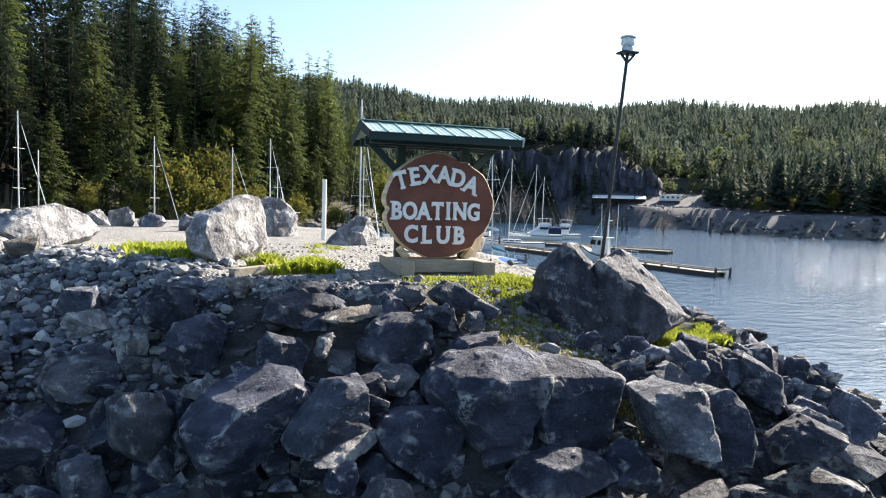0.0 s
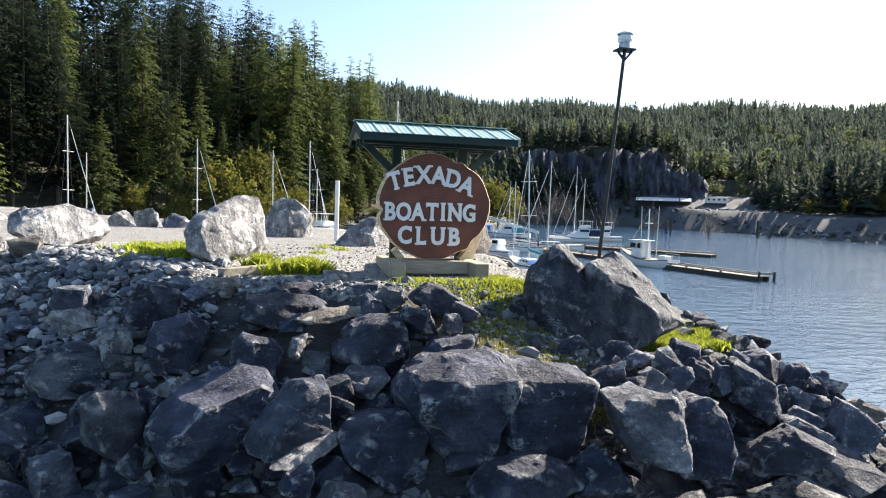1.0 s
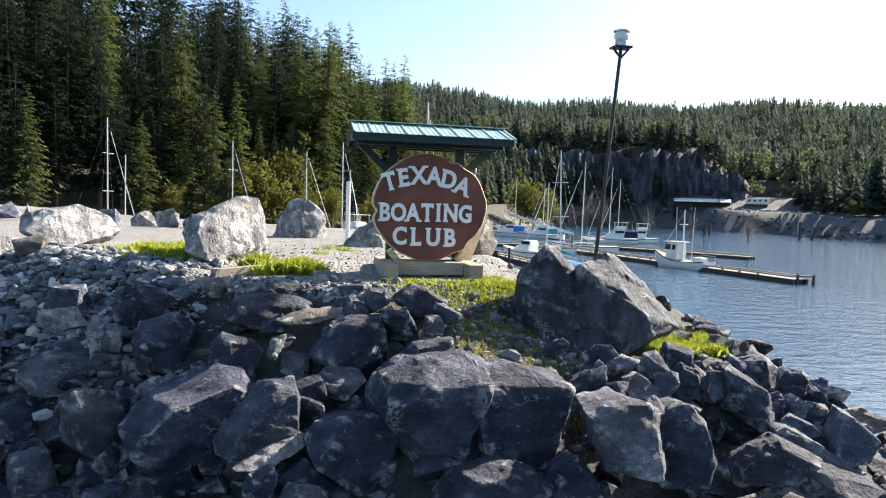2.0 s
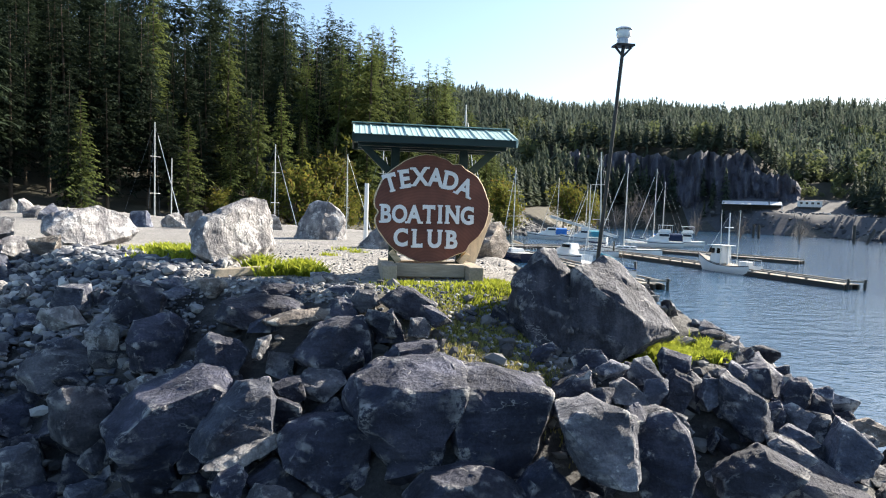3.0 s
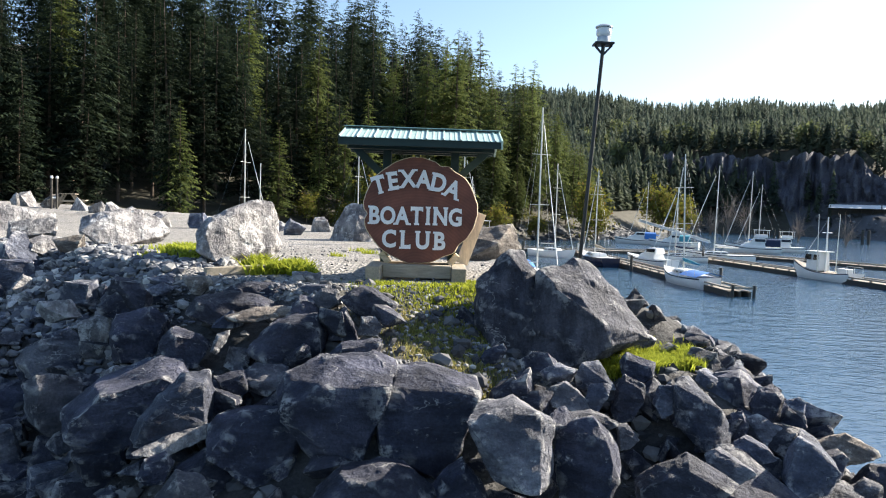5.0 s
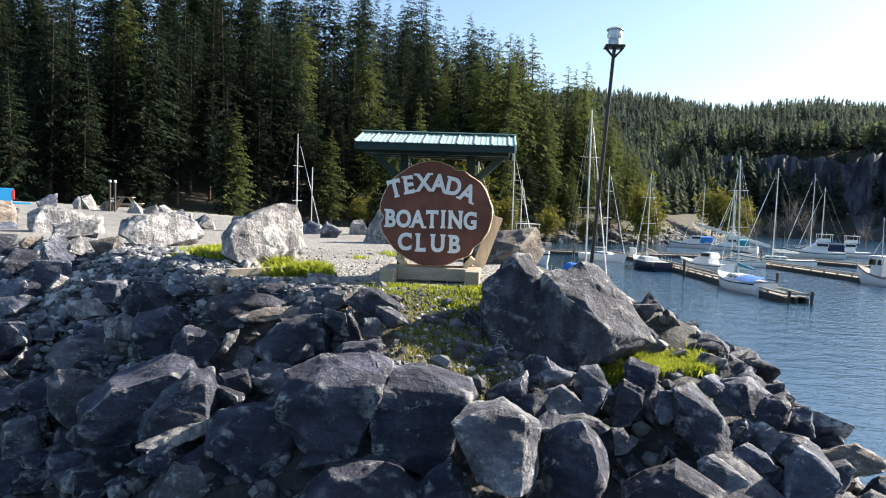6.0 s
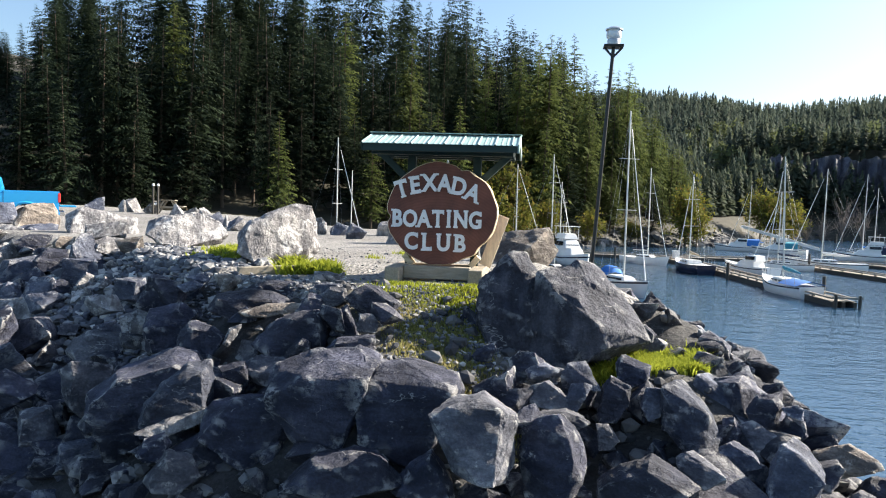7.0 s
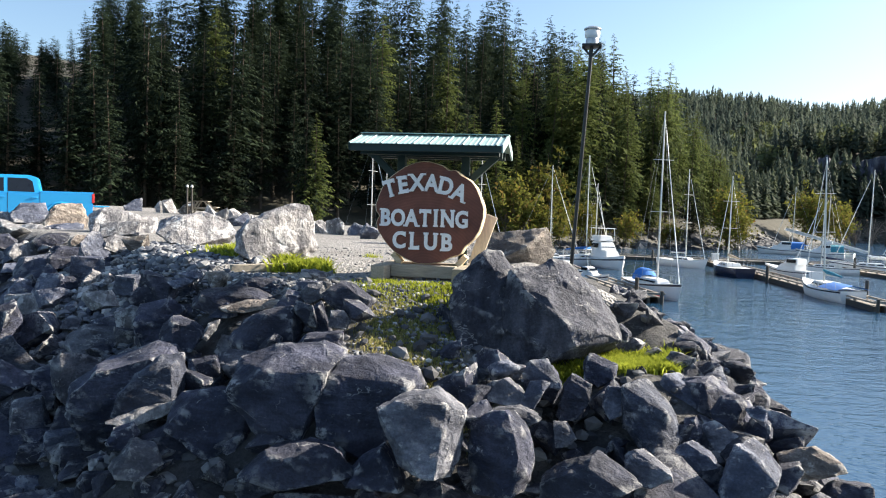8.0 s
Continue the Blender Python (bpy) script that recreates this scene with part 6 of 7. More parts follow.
def sailboat(label, x, y, heading, length, mast, color=M_WHITE, cover=M_BLUE_CLOTH, band=M_NAVY, lean=0.0, tarp=None, dodger=None, second=0.0):
    """heading: degrees of the bow from +x, counterclockwise."""
    th = thing("sailboat", label, "sailboat", "moored sailboats")
    w, free = length * 0.32, length * 0.105
    bm = bmesh.new()
    rings = hull(bm, length, w, free)
    part("hull", bm, color, th, smooth=50)
    bm = bmesh.new()
    deck_of(bm, rings)
    part("deck", bm, M_WHITE, th, "white deck")
    bm = bmesh.new()
    stripe(bm, rings, 0.55, 0.85)
    part("stripe", bm, band, th, "dark sheer stripe")
    bm = bmesh.new()
    trunk_cabin(bm, -0.12 * length, 0.24 * length, w * 0.62, w * 0.42, free - 0.02, 0.42)
    part("cabin", bm, M_WHITE, th, "white cabin trunk")
    for s in (-1, 1):
        bm = bmesh.new()
        for k in range(3):
            u = k / 2
            box(bm, (0.10 * length * 0.8, 0.02, 0.14), (-0.06 * length + 0.105 * length * k, s * (w * 0.295 - 0.045 * w * u), free + 0.21), pose(0, 0, 0, s * 10, 0, -s * 9))
        part("cabin_window", bm, M_WINDOW, th, "dark cabin windows")
    mx = 0.08 * length
    bm = bmesh.new()
    rod(bm, (mx, 0, free), (mx - 0.01 * mast, 0, free + mast), 0.085, 0.055, 8)
    part("mast", bm, M_ALU, th, "pale aluminium mast", 40)
    for f in (0.42, 0.72):
        bm = bmesh.new()
        rod(bm, (mx, -w * 0.30, free + mast * f), (mx, w * 0.30, free + mast * f), 0.025, None, 5)
        part("spreader", bm, M_ALU, th)
    top = Vector((mx - 0.01 * mast, 0, free + mast * 0.985))
    for e in ((0.5 * length + 0.25, 0, free * 1.35), (-0.48 * length, 0, free), (mx - 0.1, w * 0.46, free), (mx - 0.1, -w * 0.46, free)):
        bm = bmesh.new()
        rod(bm, e, top, 0.007, None, 4, False)
        part("stay", bm, M_STEEL, th)
    bm = bmesh.new()
    rod(bm, (0.5 * length + 0.1, 0, free * 1.4), top * 0.9 + Vector((0.5 * length + 0.2, 0, free * 1.35)) * 0.1, 0.04, 0.025, 6)
    part("furled_jib", bm, M_WHITE, th, "furled white headsail", 40)
    bl = 0.36 * length
    bm = bmesh.new()
    rod(bm, (mx, 0, free + 0.95), (mx - bl, 0, free + 0.9), 0.05, None, 6)
    part("boom", bm, M_ALU, th, smooth=40)
    if cover:
        bm = bmesh.new()
        pts = [(mx + 0.05, 0.10, 1.30), (mx - 0.15 * bl, 0.17, 1.18), (mx - 0.5 * bl, 0.15, 1.12), (mx - bl, 0.06, 1.0)]
        loft(bm, [[(px, r * math.cos(a), free + zc + 0.9 * r * math.sin(a)) for a in [2 * math.pi * k / 8 for k in range(8)]] for px, r, zc in pts], True)
        part("sail_cover", bm, cover, th, "canvas sail cover", 60)
    if dodger:
        bm = bmesh.new()
        loft(bm, [[(px, w * 0.31 * math.cos(a), free + 0.1 + zh * math.sin(a)) for a in [math.pi * k / 8 for k in range(9)]] for px, zh in ((-0.10 * length, 0.45), (-0.16 * length, 0.95), (-0.26 * length, 0.95))], False, False)
        part("dodger", bm, dodger, th, "canvas spray hood", 60)
    if tarp:
        bm = bmesh.new()
        loft(bm, [[(px, yy * w * 0.46, free + zz) for yy, zz in ((-1, 0.12), (-0.6, 0.32), (0, 0.5), (0.6, 0.32), (1, 0.12))] for px in (-0.5 * length, -0.3 * length, -0.12 * length)], False, False)
        part("cockpit_cover", bm, tarp, th, "canvas cockpit cover", 60)
    for s in (-1, 1):
        bm = bmesh.new()
        for k in range(7):
            u = k / 6
            r = rings[1 + int(u * 12)]
            q = Vector(r[0] if s > 0 else r[-1])
            rod(bm, q, q + Vector((0, 0, 0.6)), 0.014, None, 4)
            if k:
                rod(bm, last + Vector((0, 0, 0.58)), q + Vector((0, 0, 0.58)), 0.009, None, 4, False)
            last = q
        part("lifeline", bm, M_STEEL, th)
    # a second pole added ahead of the mast; the boat is no ketch
    if second:
        bm = bmesh.new()
        rod(bm, (mx + 2.0, 0, free), (mx + 1.97, 0, free + second), 0.07, 0.05, 8)
        part("mizzen_mast", bm, M_ALU, th, "second pale aluminium pole", 40)
    th.matrix_basis = pose(x, y, SEA, lean, 0, heading)
    return th


def motorboat(label, x, y, heading, length, color=M_WHITE, fly=False, canvas=None):
    th = thing("motorboat", label, "motorboat", "moored motorboats")
    w, free = length * 0.34, length * 0.12
    bm = bmesh.new()
    rings = hull(bm, length, w, free, 0.35, 0.92, 0.2, 15, 2.0)
    part("hull", bm, color, th, smooth=50)
    bm = bmesh.new()
    deck_of(bm, rings)
    part("deck", bm, M_WHITE, th)
    bm = bmesh.new()
    stripe(bm, rings, 0.2, 0.5)
    part("stripe", bm, M_NAVY, th, "dark stripe")
    bm = bmesh.new()
    trunk_cabin(bm, -0.20 * length, 0.26 * length, w * 0.80, w * 0.55, free - 0.02, 0.095 * length, 0.35)
    part("cabin", bm, M_WHITE, th)
    bm = bmesh.new()
    trunk_cabin(bm, -0.22 * length, 0.10 * length, w * 0.72, w * 0.62, free + 0.09 * length, 0.10 * length, 0.35)
    part("wheelhouse", bm, M_WHITE, th)
    for s in (-1, 1):
        bm = bmesh.new()
        box(bm, (0.20 * length, 0.03, 0.055 * length), (-0.09 * length, s * w * 0.335, free + 0.145 * length), pose(0, 0, 0, s * 12, 0, -s * 3))
        part("side_window", bm, M_WINDOW, th)
    bm = bmesh.new()
    box(bm, (0.03, w * 0.50, 0.055 * length), (0.052 * length, 0, free + 0.145 * length), pose(0, 0, 0, 0, -52, 0))
    part("windscreen", bm, M_WINDOW, th)
    if fly:
        bm = bmesh.new()
        trunk_cabin(bm, -0.24 * length, 0.02 * length, w * 0.66, w * 0.55, free + 0.20 * length, 0.07 * length, 0.2)
        part("flybridge", bm, M_WHITE, th)
        bm = bmesh.new()
        box(bm, (0.30 * length, w * 0.72, 0.05), (-0.13 * length, 0, free + 0.36 * length), None, 0.02)
        for q in (-0.26, 0.0):
            for s in (-1, 1):
                rod(bm, (q * length, s * w * 0.30, free + 0.20 * length), (q * length, s * w * 0.30, free + 0.36 * length), 0.03, None, 6)
        part("hardtop", bm, M_WHITE, th, "white hardtop on posts")
    if canvas:
        bm = bmesh.new()
        loft(bm, [[(px, yy * w * 0.42, free + zz * length) for yy, zz in ((-1, 0.02), (-0.85, 0.14), (0, 0.19), (0.85, 0.14), (1, 0.02))] for px in (-0.48 * length, -0.32 * length, -0.20 * length)], False, False)
        part("cockpit_cover", bm, canvas, th, "canvas cockpit cover", 60)
    bm = bmesh.new()
    rod(bm, (-0.15 * length, 0, free + 0.18 * length), (-0.17 * length, 0, free + 0.42 * length), 0.025, 0.015, 5)
    part("aerial", bm, M_WHITE, th)
    th.matrix_basis = pose(x, y, SEA, 0, 0, heading)
    return th


def troller(label, x, y, heading, length=10.5):
    th = thing("fishing_boat", label, "fishing boat")
    w, free = length * 0.31, length * 0.10
    bm = bmesh.new()
    rings = hull(bm, length, w, free, 0.75, 0.75, 0.4)
    part("hull", bm, M_WHITE, th, "white hull", 50)
    bm = bmesh.new()
    deck_of(bm, rings)
    part("deck", bm, M_DOCK, th)
    bm = bmesh.new()
    stripe(bm, rings, 0.75, 1.0, 0.05)
    part("guard", bm, M_NAVY, th, "dark rubbing strake")
    bm = bmesh.new()
    trunk_cabin(bm, 0.02 * length, 0.27 * length, w * 0.60, w * 0.48, free + 0.1, 1.9, 0.12)
    part("wheelhouse", bm, M_WHITE, th)
    for s in (-1, 1):
        bm = bmesh.new()
        for k in range(2):
            box(bm, (0.7, 0.03, 0.55), (0.08 * length + 1.0 * k, s * w * 0.265, free + 1.45), pose(0, 0, 0, s * 6, 0, -s * 3))
        part("side_window", bm, M_WINDOW, th)
    bm = bmesh.new()
    for k in (-1, 0, 1):
        box(bm, (0.03, 0.42, 0.55), (0.255 * length, 0.5 * k, free + 1.45), pose(0, 0, 0, 0, -8, 0))
    part("windscreen", bm, M_WINDOW, th)
    bm = bmesh.new()
    box(bm, (0.32 * length, w * 0.66, 0.07), (0.13 * length, 0, free + 2.05), None, 0.02)
    part("cabin_top", bm, M_WHITE, th)
    bm = bmesh.new()
    rod(bm, (0.0, 0, free), (0.0, 0, free + 5.6), 0.10, 0.06, 8)
    part("mast", bm, M_WHITE, th, "white mast", 40)
    for s in (-1, 1):
        bm = bmesh.new()
        rod(bm, (-0.02 * length, s * w * 0.46, free), (-0.02 * length, s * w * 0.52, free + 5.9), 0.06, 0.035, 6)
        part("trolling_pole", bm, M_ALU, th, "raised pale trolling pole", 40)
        bm = bmesh.new()
        rod(bm, (0.45 * length, 0, free + 0.6), (0, s * 0.05, free + 5.4), 0.012, None, 4, False)
        part("stay", bm, M_STEEL, th)
    bm = bmesh.new()
    rod(bm, (0.02, -0.6, free + 4.0), (0.02, 0.6, free + 4.0), 0.04, None, 6)
    part("cross_tree", bm, M_WHITE, th)
    bm = bmesh.new()
    box(bm, (1.2, 0.9, 0.6), (-0.32 * length, 0, free + 0.25), None, 0.04)
    part("gear_box", bm, M_WHITE, th)
    for s in (-1, 1):
        bm = bmesh.new()
        rod(bm, (-0.2 * length, s * w * 0.45, free + 0.75), (-0.48 * length, s * w * 0.36, free + 0.75), 0.03, None, 5)
        for q in (-0.2, -0.34, -0.48):
            rod(bm, (q * length, s * w * (0.45 + 0.32 * (q + 0.2)), free), (q * length, s * w * (0.45 + 0.32 * (q + 0.2)), free + 0.75), 0.025, None, 5)
        part("rail", bm, M_STEEL, th)
    th.matrix_basis = pose(x, y, SEA, 0, 0, heading)
    return th


sailboat("white sailboat with a blue spray hood at the dock end", 7.8, 49.3, -72, 8.6, 13.2, M_WHITE, None, M_NAVY, dodger=M_BLUE_CLOTH)
sailboat("white sailboat with a teal sail cover and blue cockpit cover", 22.0, 54.3, 96, 8.6, 10.5, M_WHITE, M_TEAL_CLOTH, M_NAVY, lean=-2.5, tarp=M_BLUE_CLOTH)
sailboat("small white sailboat moored at the inner float", 15.0, 86.6, -55, 7.6, 11.5, M_WHITE, M_NAVY, M_WHITE)
sailboat("dark-hulled sailboat with buff deckhouse", 18.6, 75.5, 98, 9.2, 10.0, M_NAVY, M_TAN, M_NAVY)
sailboat("white sailboat with a dark cove stripe at the middle float", 38.6, 90.0, 168, 9.0, 12.1, M_WHITE, M_WHITE, M_NAVY)
sailboat("white sailboat beside the middle float", 31.8, 86.0, 175, 7.0, 9.0, M_WHITE, M_NAVY, M_NAVY, lean=3)
sailboat("white sailboat at the outer moorings", 57.0, 122.0, 170, 9.5, 13.6, M_WHITE, M_BLUE_CLOTH, M_NAVY)
sailboat("white sailboat at the outer moorings", 61.0, 127.0, 170, 9.0, 11.6, M_WHITE, M_NAVY, M_NAVY)
sailboat("pale sailboat at the far float", 43.5, 141.0, 150, 8.5, 12.2, M_WHITE, M_BLUE_CLOTH, M_NAVY)
sailboat("pale sailboat at the far float", 48.5, 137.0, 150, 8.0, 10.9, M_WHITE, M_NAVY, M_NAVY)
sailboat("sailboat with a second pale pole behind the lot", -22.0, 70.8, -22, 9.0, 12.8, M_WHITE, None, M_NAVY, second=9.1)
sailboat("sailboat moored behind the lot", -10.2, 77.0, -30, 8.5, 11.6, M_WHITE, None, M_NAVY)
sailboat("sailboat moored behind the lot", -2.0, 79.0, 20, 8.5, 11.0, M_WHITE, None, M_NAVY)
sailboat("sailboat moored behind the lot", 2.4, 79.5, 40, 8.8, 12.3, M_WHITE, M_BLUE_CLOTH, M_NAVY)
sailboat("sailboat moored behind the lot", 3.8, 84.0, 60, 8.0, 9.3, M_WHITE, M_BLUE_CLOTH, M_NAVY)
motorboat("white motor cruiser with a flybridge", 5.2, 78.5, -70, 9.5, M_WHITE, True)
motorboat("white cabin cruiser at the float", 25.4, 77.0, 120, 6.8, M_WHITE)
motorboat("white motor cruiser with a blue cover", 56.0, 119.0, 165, 8.5, M_WHITE, True, M_NAVY)
motorboat("blue-trimmed motorboat at the far float", 46.0, 134.0, 160, 7.5, M_WHITE, True, M_TEAL_CLOTH)
motorboat("white motorboat at the far float", 41.0, 141.0, 165, 8.0, M_WHITE, False, M_BLUE_CLOTH)
motorboat("white motorboat beside the outer float", 64.0, 126.0, 165, 8.0, M_WHITE, True)
motorboat("small white skiff beside the dock", 3.2, 56.5, -60, 4.6, M_WHITE)
motorboat("white skiff with a blue tarpaulin", 1.0, 61.0, -60, 5.0, M_WHITE, False, M_BLUE_CLOTH)
troller("white wooden troller with raised poles", 39.6, 64.6, 104, 8.0)

bm = bmesh.new()
bmesh.ops.create_uvsphere(bm, u_segments=14, v_segments=10, radius=0.34)
single("mooring_buoy", bm, M_RED, "red round mooring buoy beside the sailboat", "buoy", m=pose(7.6, 45.4, SEA + 0.18), smooth=60)

# ---- things on the lot ----
M_TRUCK = plain("bright_blue_car_paint", (0.03, 0.36, 0.74), 0.22, 0.1, spread=0.05, scale=1)


def wheel_at(parent, x, y, s):
    wh = new("wheel")
    wh.parent = parent
    wh.matrix_basis = pose(x, y, 0.40)
    bm = bmesh.new()
    prof = [(0.24, -0.12), (0.37, -0.125), (0.40, -0.09), (0.40, 0.09), (0.37, 0.125), (0.24, 0.12)]
    lathe(bm, prof, 28)
    bmesh.ops.rotate(bm, cent=(0, 0, 0), matrix=Matrix.Rotation(radians(90), 3, "X"), verts=bm.verts)
    part("tyre", bm, M_RUBBER, wh, "black tyre", 40)
    bm = bmesh.new()
    lathe(bm, [(0.24, -0.10), (0.245, 0.125), (0.20, 0.115), (0.06, 0.105), (0.04, 0.12)], 24)
    bmesh.ops.rotate(bm, cent=(0, 0, 0), matrix=Matrix.Rotation(radians(90 * s), 3, "X"), verts=bm.verts)
    part("rim", bm, M_CHROME, wh, "alloy rim", 40)


def pickup(x, y, heading):
    """A crew-cab pickup, nose at +x, wheels on z = 0."""
    th = thing("pickup_truck", "bright blue crew-cab pickup truck with its tailgate down", "pickup truck")
    w = 1.0

    def arch(cx, r=0.49, n=12):
        return [(cx - r * math.cos(math.pi * k / n), 0.42 + r * math.sin(math.pi * k / n)) for k in range(n + 1)]

    low = [(-2.75, 0.52)] + arch(-1.72) + [(-1.18, 0.42), (1.36, 0.42)] + arch(1.90) + [(2.45, 0.42), (2.95, 0.50), (2.98, 0.95), (2.90, 1.16), (1.55, 1.27), (-1.02, 1.30), (-1.04, 1.38), (-2.78, 1.40)]
    for s in (-1, 1):
        bm = bmesh.new()
        slab(bm, low, s * w, s * (w - 0.09))
        bmesh.ops.bevel(bm, geom=[e for e in bm.edges if all(abs(v.co.y) > w - 0.01 for v in e.verts)], offset=0.035, segments=2, affect="EDGES")
        part("side_panel", bm, M_TRUCK, th, "bright blue body side", 40)
        bm = bmesh.new()
        loft(bm, [[(cx + 0.52 * math.cos(a) * f, s * (w + o), 0.42 + 0.52 * math.sin(a) * f) for a in [math.pi * k / 14 for k in range(15)]] for cx, f, o in ((-1.72, 1.0, 0.0), (-1.72, 1.06, 0.03), (-1.72, 1.16, 0.0))], False, False)
        part("wheel_arch", bm, M_TRUCK, th, "flared blue wheel arch", 60)
        for hx in (-0.86, 0.18):
            bm = bmesh.new()
            box(bm, (0.20, 0.03, 0.05), (hx, s * (w + 0.015), 1.13), None, 0.01)
            part("door_handle", bm, M_TRUCK, th)
        for gx in (-1.03, -0.02, 1.12):
            bm = bmesh.new()
            box(bm, (0.012, 0.006, 0.80), (gx, s * (w + 0.001), 0.88))
            part("door_gap", bm, M_BLACK, th, "dark panel gap")
        bm = bmesh.new()
        box(bm, (0.09, 0.10, 0.34), (-2.765, s * (w - 0.045), 1.17), None, 0.015)
        part("tail_light", bm, M_RED, th, "red tail light")
        bm = bmesh.new()
        box(bm, (0.10, 0.22, 0.17), (1.02, s * (w + 0.13), 1.32), None, 0.03)
        part("wing_mirror", bm, M_BLACK, th)
        for a in (-1.72, 1.90):
            wheel_at(th, a, s * 0.86, -s)
    # cab
    cab = [(1.50, 1.25), (0.62, 1.86), (0.35, 1.93), (-0.70, 1.94), (-0.92, 1.86), (-1.04, 1.28)]
    bm = bmesh.new()
    rings = []
    for s, f in ((-1, 1), (1, 1)):
        rings.append([(x0, s * (w - 0.02 - 0.20 * (z0 - 1.25) / 0.7), z0) for x0, z0 in cab])
    loft(bm, rings, True)
    bmesh.ops.bevel(bm, geom=bm.edges[:], offset=0.03, segments=2, affect="EDGES")
    part("cab", bm, M_TRUCK, th, "bright blue cab", 40)
    for s in (-1, 1):
        for win in ([(1.05, 1.33), (0.52, 1.78), (0.12, 1.82), (0.10, 1.33)], [(-0.02, 1.33), (0.0, 1.82), (-0.60, 1.82), (-0.78, 1.72), (-0.86, 1.33)]):
            bm = bmesh.new()
            q = [bm.verts.new((x0, s * (w - 0.02 - 0.20 * (z0 - 1.25) / 0.7 + 0.006), z0)) for x0, z0 in win]
            bm.faces.new(q)
            e = bmesh.ops.extrude_face_region(bm, geom=bm.faces[:])
            bmesh.ops.translate(bm, vec=(0, -s * 0.01, 0), verts=[v for v in e["geom"] if isinstance(v, bmesh.types.BMVert)])
            bmesh.ops.recalc_face_normals(bm, faces=bm.faces)
            part("side_window", bm, M_WINDOW, th, "dark side window")
    bm = bmesh.new()
    box(bm, (0.02, 1.45, 0.95), (1.055, 0, 1.57), pose(0, 0, 0, 0, -55, 0))
    part("windscreen", bm, M_WINDOW, th)
    bm = bmesh.new()
    box(bm, (1.40, 1.84, 0.10), (2.20, 0, 1.19), pose(0, 0, 0, 0, 4.5, 0), 0.04)
    part("bonnet", bm, M_TRUCK, th)
    bm = bmesh.new()
    box(bm, (0.10, 1.8, 0.55), (2.93, 0, 0.85), None, 0.03)
    part("grille", bm, M_BLACK, th)
    bm = bmesh.new()
    box(bm, (1.70, 1.82, 0.06), (-1.92, 0, 0.88))
    box(bm, (0.06, 1.82, 0.50), (-1.07, 0, 1.12))
    part("bed", bm, M_BLACK, th, "black cargo bed")
    bm = bmesh.new()
    box(bm, (5.2, 1.1, 0.22), (0.1, 0, 0.52))
    part("chassis", bm, M_BLACK, th)
    bm = bmesh.new()
    box(bm, (0.55, 1.62, 0.06), (-3.06, 0, 0.87), None, 0.02)
    part("tailgate", bm, M_TRUCK, th, "lowered blue tailgate")
    bm = bmesh.new()
    box(bm, (0.20, 1.86, 0.18), (-2.86, 0, 0.60), None, 0.03)
    part("rear_bumper", bm, M_CHROME, th, "chrome rear bumper")
    th.matrix_basis = pose(x, y, gz(x, y) + 0.0, 0, 0, heading)
    return th


pickup(-18.87, 14.61, 217)


def picnic_table(x, y, heading):
    th = thing("picnic_table", "grey weathered wooden picnic table on the lot", "picnic table")
    for k in range(5):
        bm = bmesh.new()
        box(bm, (1.8, 0.135, 0.04), (0, -0.30 + 0.15 * k, 0.75), None, 0.004)
        part("tabletop_board", bm, M_TIMBER, th)
    for s in (-1, 1):
        for k in (0, 1):
            bm = bmesh.new()
            box(bm, (1.8, 0.13, 0.04), (0, s * (0.62 + 0.145 * k), 0.44), None, 0.004)
            part("bench_board", bm, M_TIMBER, th)
    for xx in (-0.65, 0.65):
        for s in (-1, 1):
            bm = bmesh.new()
            beam(bm, (xx, s * 0.62, 0), (xx, s * 0.18, 0.73), 0.04, 0.09)
            part("leg", bm, M_TIMBER, th)
        bm = bmesh.new()
        box(bm, (0.04, 1.5, 0.09), (xx + 0.045, 0, 0.375))
        part("bearer", bm, M_TIMBER, th)
    th.matrix_basis = pose(x, y, gz(x, y), 0, 0, heading)
    return th


picnic_table(-18.9, 28.6, 112)


def marker_posts(x, y):
    th = thing("post_stand", "pair of dark upright posts with pale caps", "post")
    for dx in (-0.12, 0.12):
        bm = bmesh.new()
        rod(bm, (dx, 0, 0), (dx, 0, 1.5), 0.05, 0.05, 8)
        part("post", bm, M_DOCK_DARK, th)
        bm = bmesh.new()
        rod(bm, (dx, 0, 1.5), (dx, 0, 1.62), 0.075, 0.05, 8)
        part("cap", bm, M_WHITE, th, "pale cap")
    bm = bmesh.new()
    beam(bm, (-0.12, 0, 0.55), (0.12, 0, 0.55), 0.04, 0.08)
    part("rail", bm, M_WHITE, th)
    th.matrix_basis = pose(x, y, gz(x, y), 0, 0, 40)
    return th


marker_posts(-18.8, 27.0)

# white dinghy hull and post behind the lot
bm = bmesh.new()
rod(bm, (-0.62, 5.47, -0.3), (-0.62, 5.47, 1.26), 0.042, 0.042, 10)
single("post", bm, M_WHITE, "plain white post standing behind the lot", "post", smooth=40)

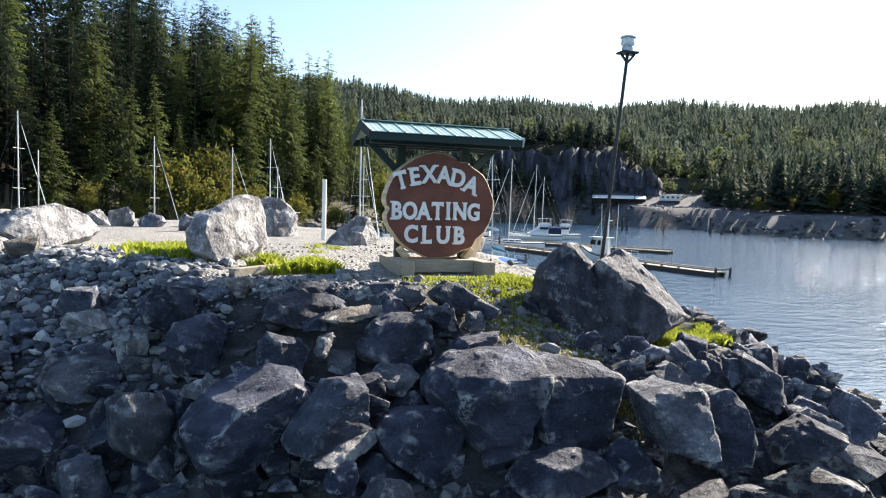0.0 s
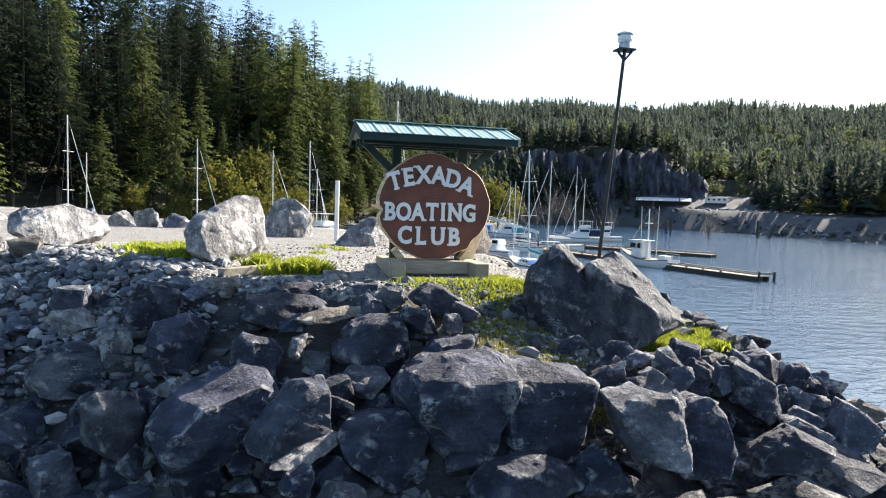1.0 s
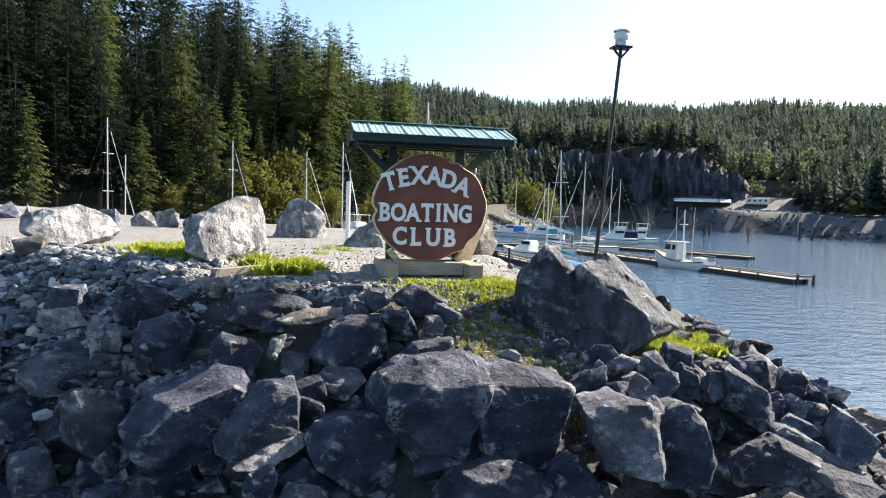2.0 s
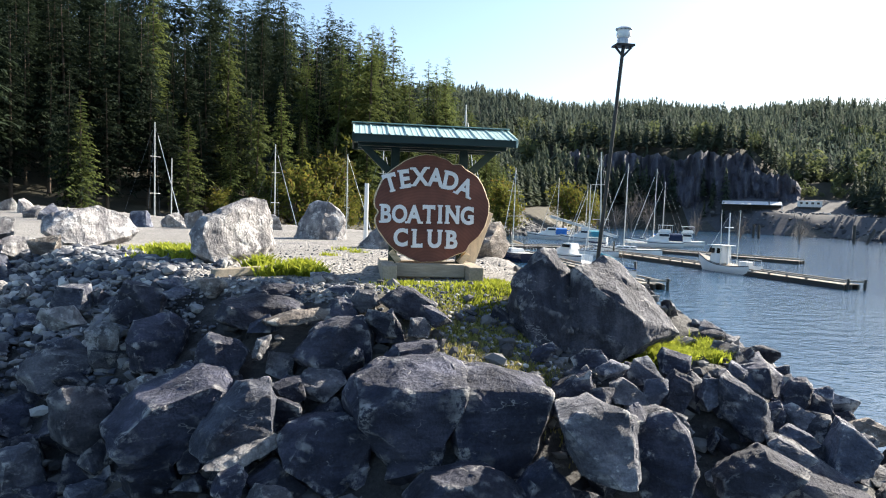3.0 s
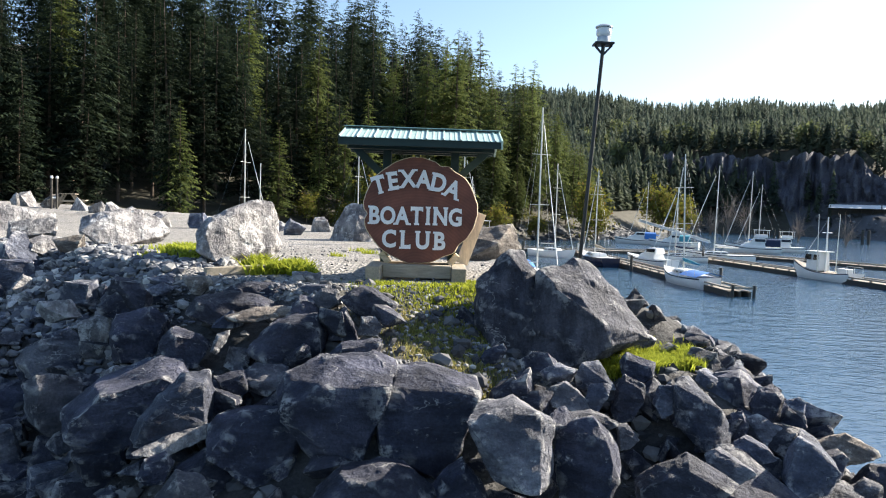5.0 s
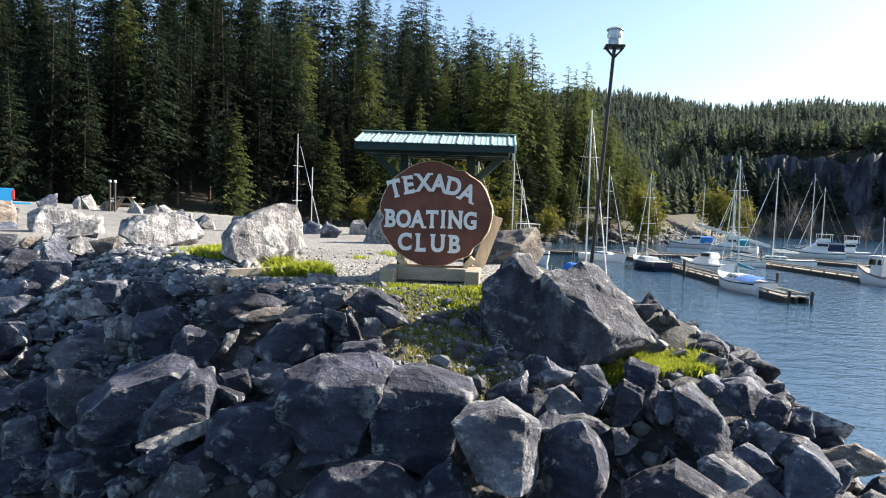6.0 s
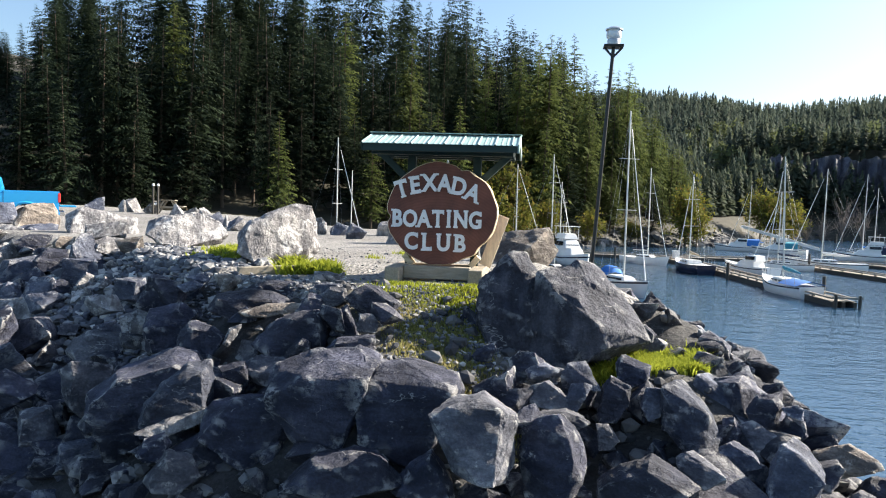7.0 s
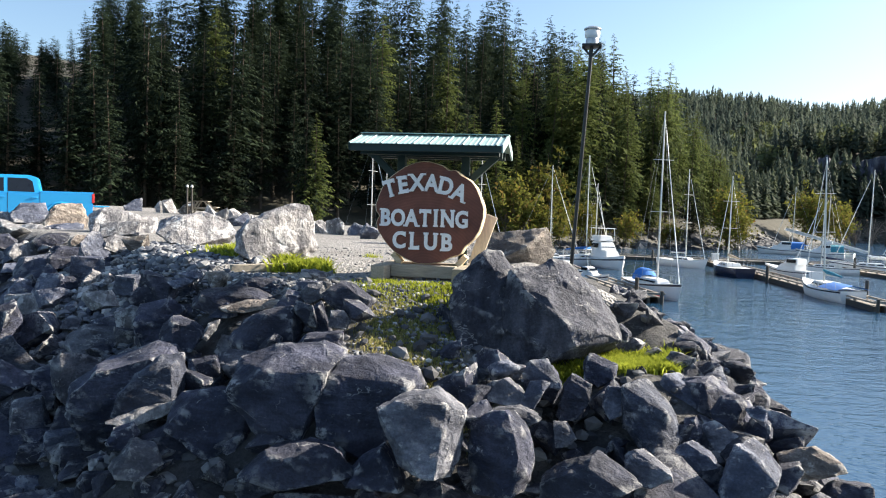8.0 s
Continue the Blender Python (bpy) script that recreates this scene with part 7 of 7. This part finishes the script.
# ---- far bank ----
def open_shed(x0, y0, x1, y1):
    th = thing("open_shed", "long open shed with a white roof on the far bank", "shed")
    a, b = Vector((x0, y0, 0)), Vector((x1, y1, 0))
    d = (b - a).normalized()
    s = Vector((-d.y, d.x, 0))
    z = gz((x0 + x1) / 2, (y0 + y1) / 2)
    bm = bmesh.new()
    for u, wdt in ((0.0, 0.78), (0.80, 0.20)):
        p0, p1 = a + d * (b - a).length * u, a + d * (b - a).length * (u + wdt)
        edge = [p0 + s * -1.4 + Vector((0, 0, z + 2.9)), p1 + s * -1.4 + Vector((0, 0, z + 2.9)), p1 + s * 4.4 + Vector((0, 0, z + 4.3)), p0 + s * 4.4 + Vector((0, 0, z + 4.3))]
        loft(bm, [[q + Vector((0, 0, k)) for q in edge] for k in (0.0, 0.16)], True)
    part("roof", bm, M_WHITE, th, "white metal roof")
    n = 6
    for k in range(n + 1):
        c = a + d * (b - a).length * k / n
        for q in (-0.7, 3.6):
            bm = bmesh.new()
            box(bm, (0.22, 0.22, 3.6), c + s * q + Vector((0, 0, z + 1.25)))
            part("post", bm, M_WHITE if k == n else M_DOCK_DARK, th)
    bm = bmesh.new()
    beam(bm, a + s * 3.8 + Vector((0, 0, z + 1.3)), b + s * 3.8 + Vector((0, 0, z + 1.3)), 0.15, 3.4)
    part("back_wall", bm, M_DOCK_DARK, th)
    return th


open_shed(153.6, 277.1, 173.4, 265.5)


def site_trailer(x, y, heading):
    th = thing("site_trailer", "pale site trailer on the far hillside", "trailer")
    bm = bmesh.new()
    box(bm, (9.0, 2.6, 2.5), (0, 0, 2.0), None, 0.08)
    part("body", bm, M_WHITE, th)
    for k in range(4):
        bm = bmesh.new()
        box(bm, (1.0, 0.06, 0.8), (-3.2 + 2.1 * k, -1.31, 2.3))
        part("window", bm, M_WINDOW, th)
    bm = bmesh.new()
    box(bm, (8.0, 2.0, 0.9), (0, 0, 0.3))
    part("base", bm, M_DOCK_DARK, th)
    th.matrix_basis = pose(x, y, gz(x, y), 0, 0, heading)


site_trailer(184.8, 264.5, -30)


def quarry_face(az0, az1, r):
    """The worked rock face behind the far bank."""
    cols, rows_up = 170, 16
    grid = []
    for j in range(rows_up + 2):
        u = min(1, j / rows_up)
        line = []
        for i in range(cols + 1):
            az = az0 + (az1 - az0) * i / cols
            a = radians(az)
            d = noise.fractal(Vector((az * 1.6, u * 2.2, 3)), 0.8, 2.1, 5)
            rr = (r + 6 * u + 5 * d + 3 * math.sin(az * 0.9)) if j <= rows_up else r + 34
            top = 28.5 + 5 * noise.noise(Vector((az * 0.5, 7, 0))) + 2 * noise.noise(Vector((az * 3, 2, 0))) - 16 * min(1, max(0, (az - 30) / 4)) - 8 * max(0, (18 - az) / 4)
            line.append((rr * math.sin(a), rr * math.cos(a) - 8.5, 2 + (top - 2) * u))
        grid.append(line)
    bm = bmesh.new()
    loft(bm, grid, False, False)
    return single("cliff", bm, M_CLIFF, "dark shaded quarry rock face behind the far bank", "cliff", kind="structure", smooth=28)


quarry_face(14.5, 33.5, 338)

# piles and dolphins off the far bank
for x, y, h, lean in ((118.0, 192.0, 4.2, 0), (120.0, 192.5, 4.0, 0), (134.0, 170.0, 5.0, 0), (137.0, 169.0, 4.6, 28), (108.0, 224.0, 3.2, 0), (110.0, 225.0, 3.2, 0), (96.0, 236.0, 3.0, 0)):
    bm = bmesh.new()
    rod(bm, (0, 0, -4), (0, 0, h), 0.42, 0.36, 10)
    single("mooring_post", bm, M_DOCK_DARK, "dark old timber post standing off the far bank", "post", "far bank posts", m=pose(x, y, SEA, 0, lean, 0), smooth=40)

# gangway from the bank to the float
bm = bmesh.new()
for q in (-0.6, 0.6):
    beam(bm, (47.5, 163.0 + q, -0.2), (58.0, 146.0 + q, SEA + 0.8), 0.12, 0.5)
beam(bm, (47.5, 163.0, -0.4), (58.0, 146.0, SEA + 0.6), 1.3, 0.1)
single("gangway", bm, M_WHITE, "pale metal gangway sloping to the float", "gangway")


def shoreline(pts, spread):
    segs = [(a, b, math.dist(a, b)) for a, b in zip(pts, pts[1:])]
    total = sum(s for *_, s in segs)

    def pick(rng):
        u = rng.random() * total
        for a, b, s in segs:
            if u <= s:
                break
            u -= s
        f, v = u / s, rng.normal() * spread
        return a[0] + (b[0] - a[0]) * f - (b[1] - a[1]) / s * v, a[1] + (b[1] - a[1]) * f + (b[0] - a[0]) / s * v
    return pick


scattered_stones("shore_rocks", "dark boulders along the forest shore", 900, shoreline([(-60, 66), (-38, 84), (-20, 100), (-9, 113), (0, 127), (22, 146), (36, 154), (44, 176), (60, 215)], 2.2), 0.35, 1.7, 11, M_DARK_STONES)
scattered_stones("shore_rocks", "grey boulders along the far bank", 900, shoreline([(85, 262), (115, 292), (146, 292), (157, 262), (160, 235), (165, 215), (158, 190), (154, 165), (175, 148), (230, 150)], 3.0), 0.4, 1.6, 12, M_DARK_STONES)
scattered_stones("road_edge_stones", "pale rubble along the far road", 260, shoreline([(120, 305), (150, 304), (172, 262), (178, 225), (190, 205)], 1.2), 0.3, 1.0, 13)
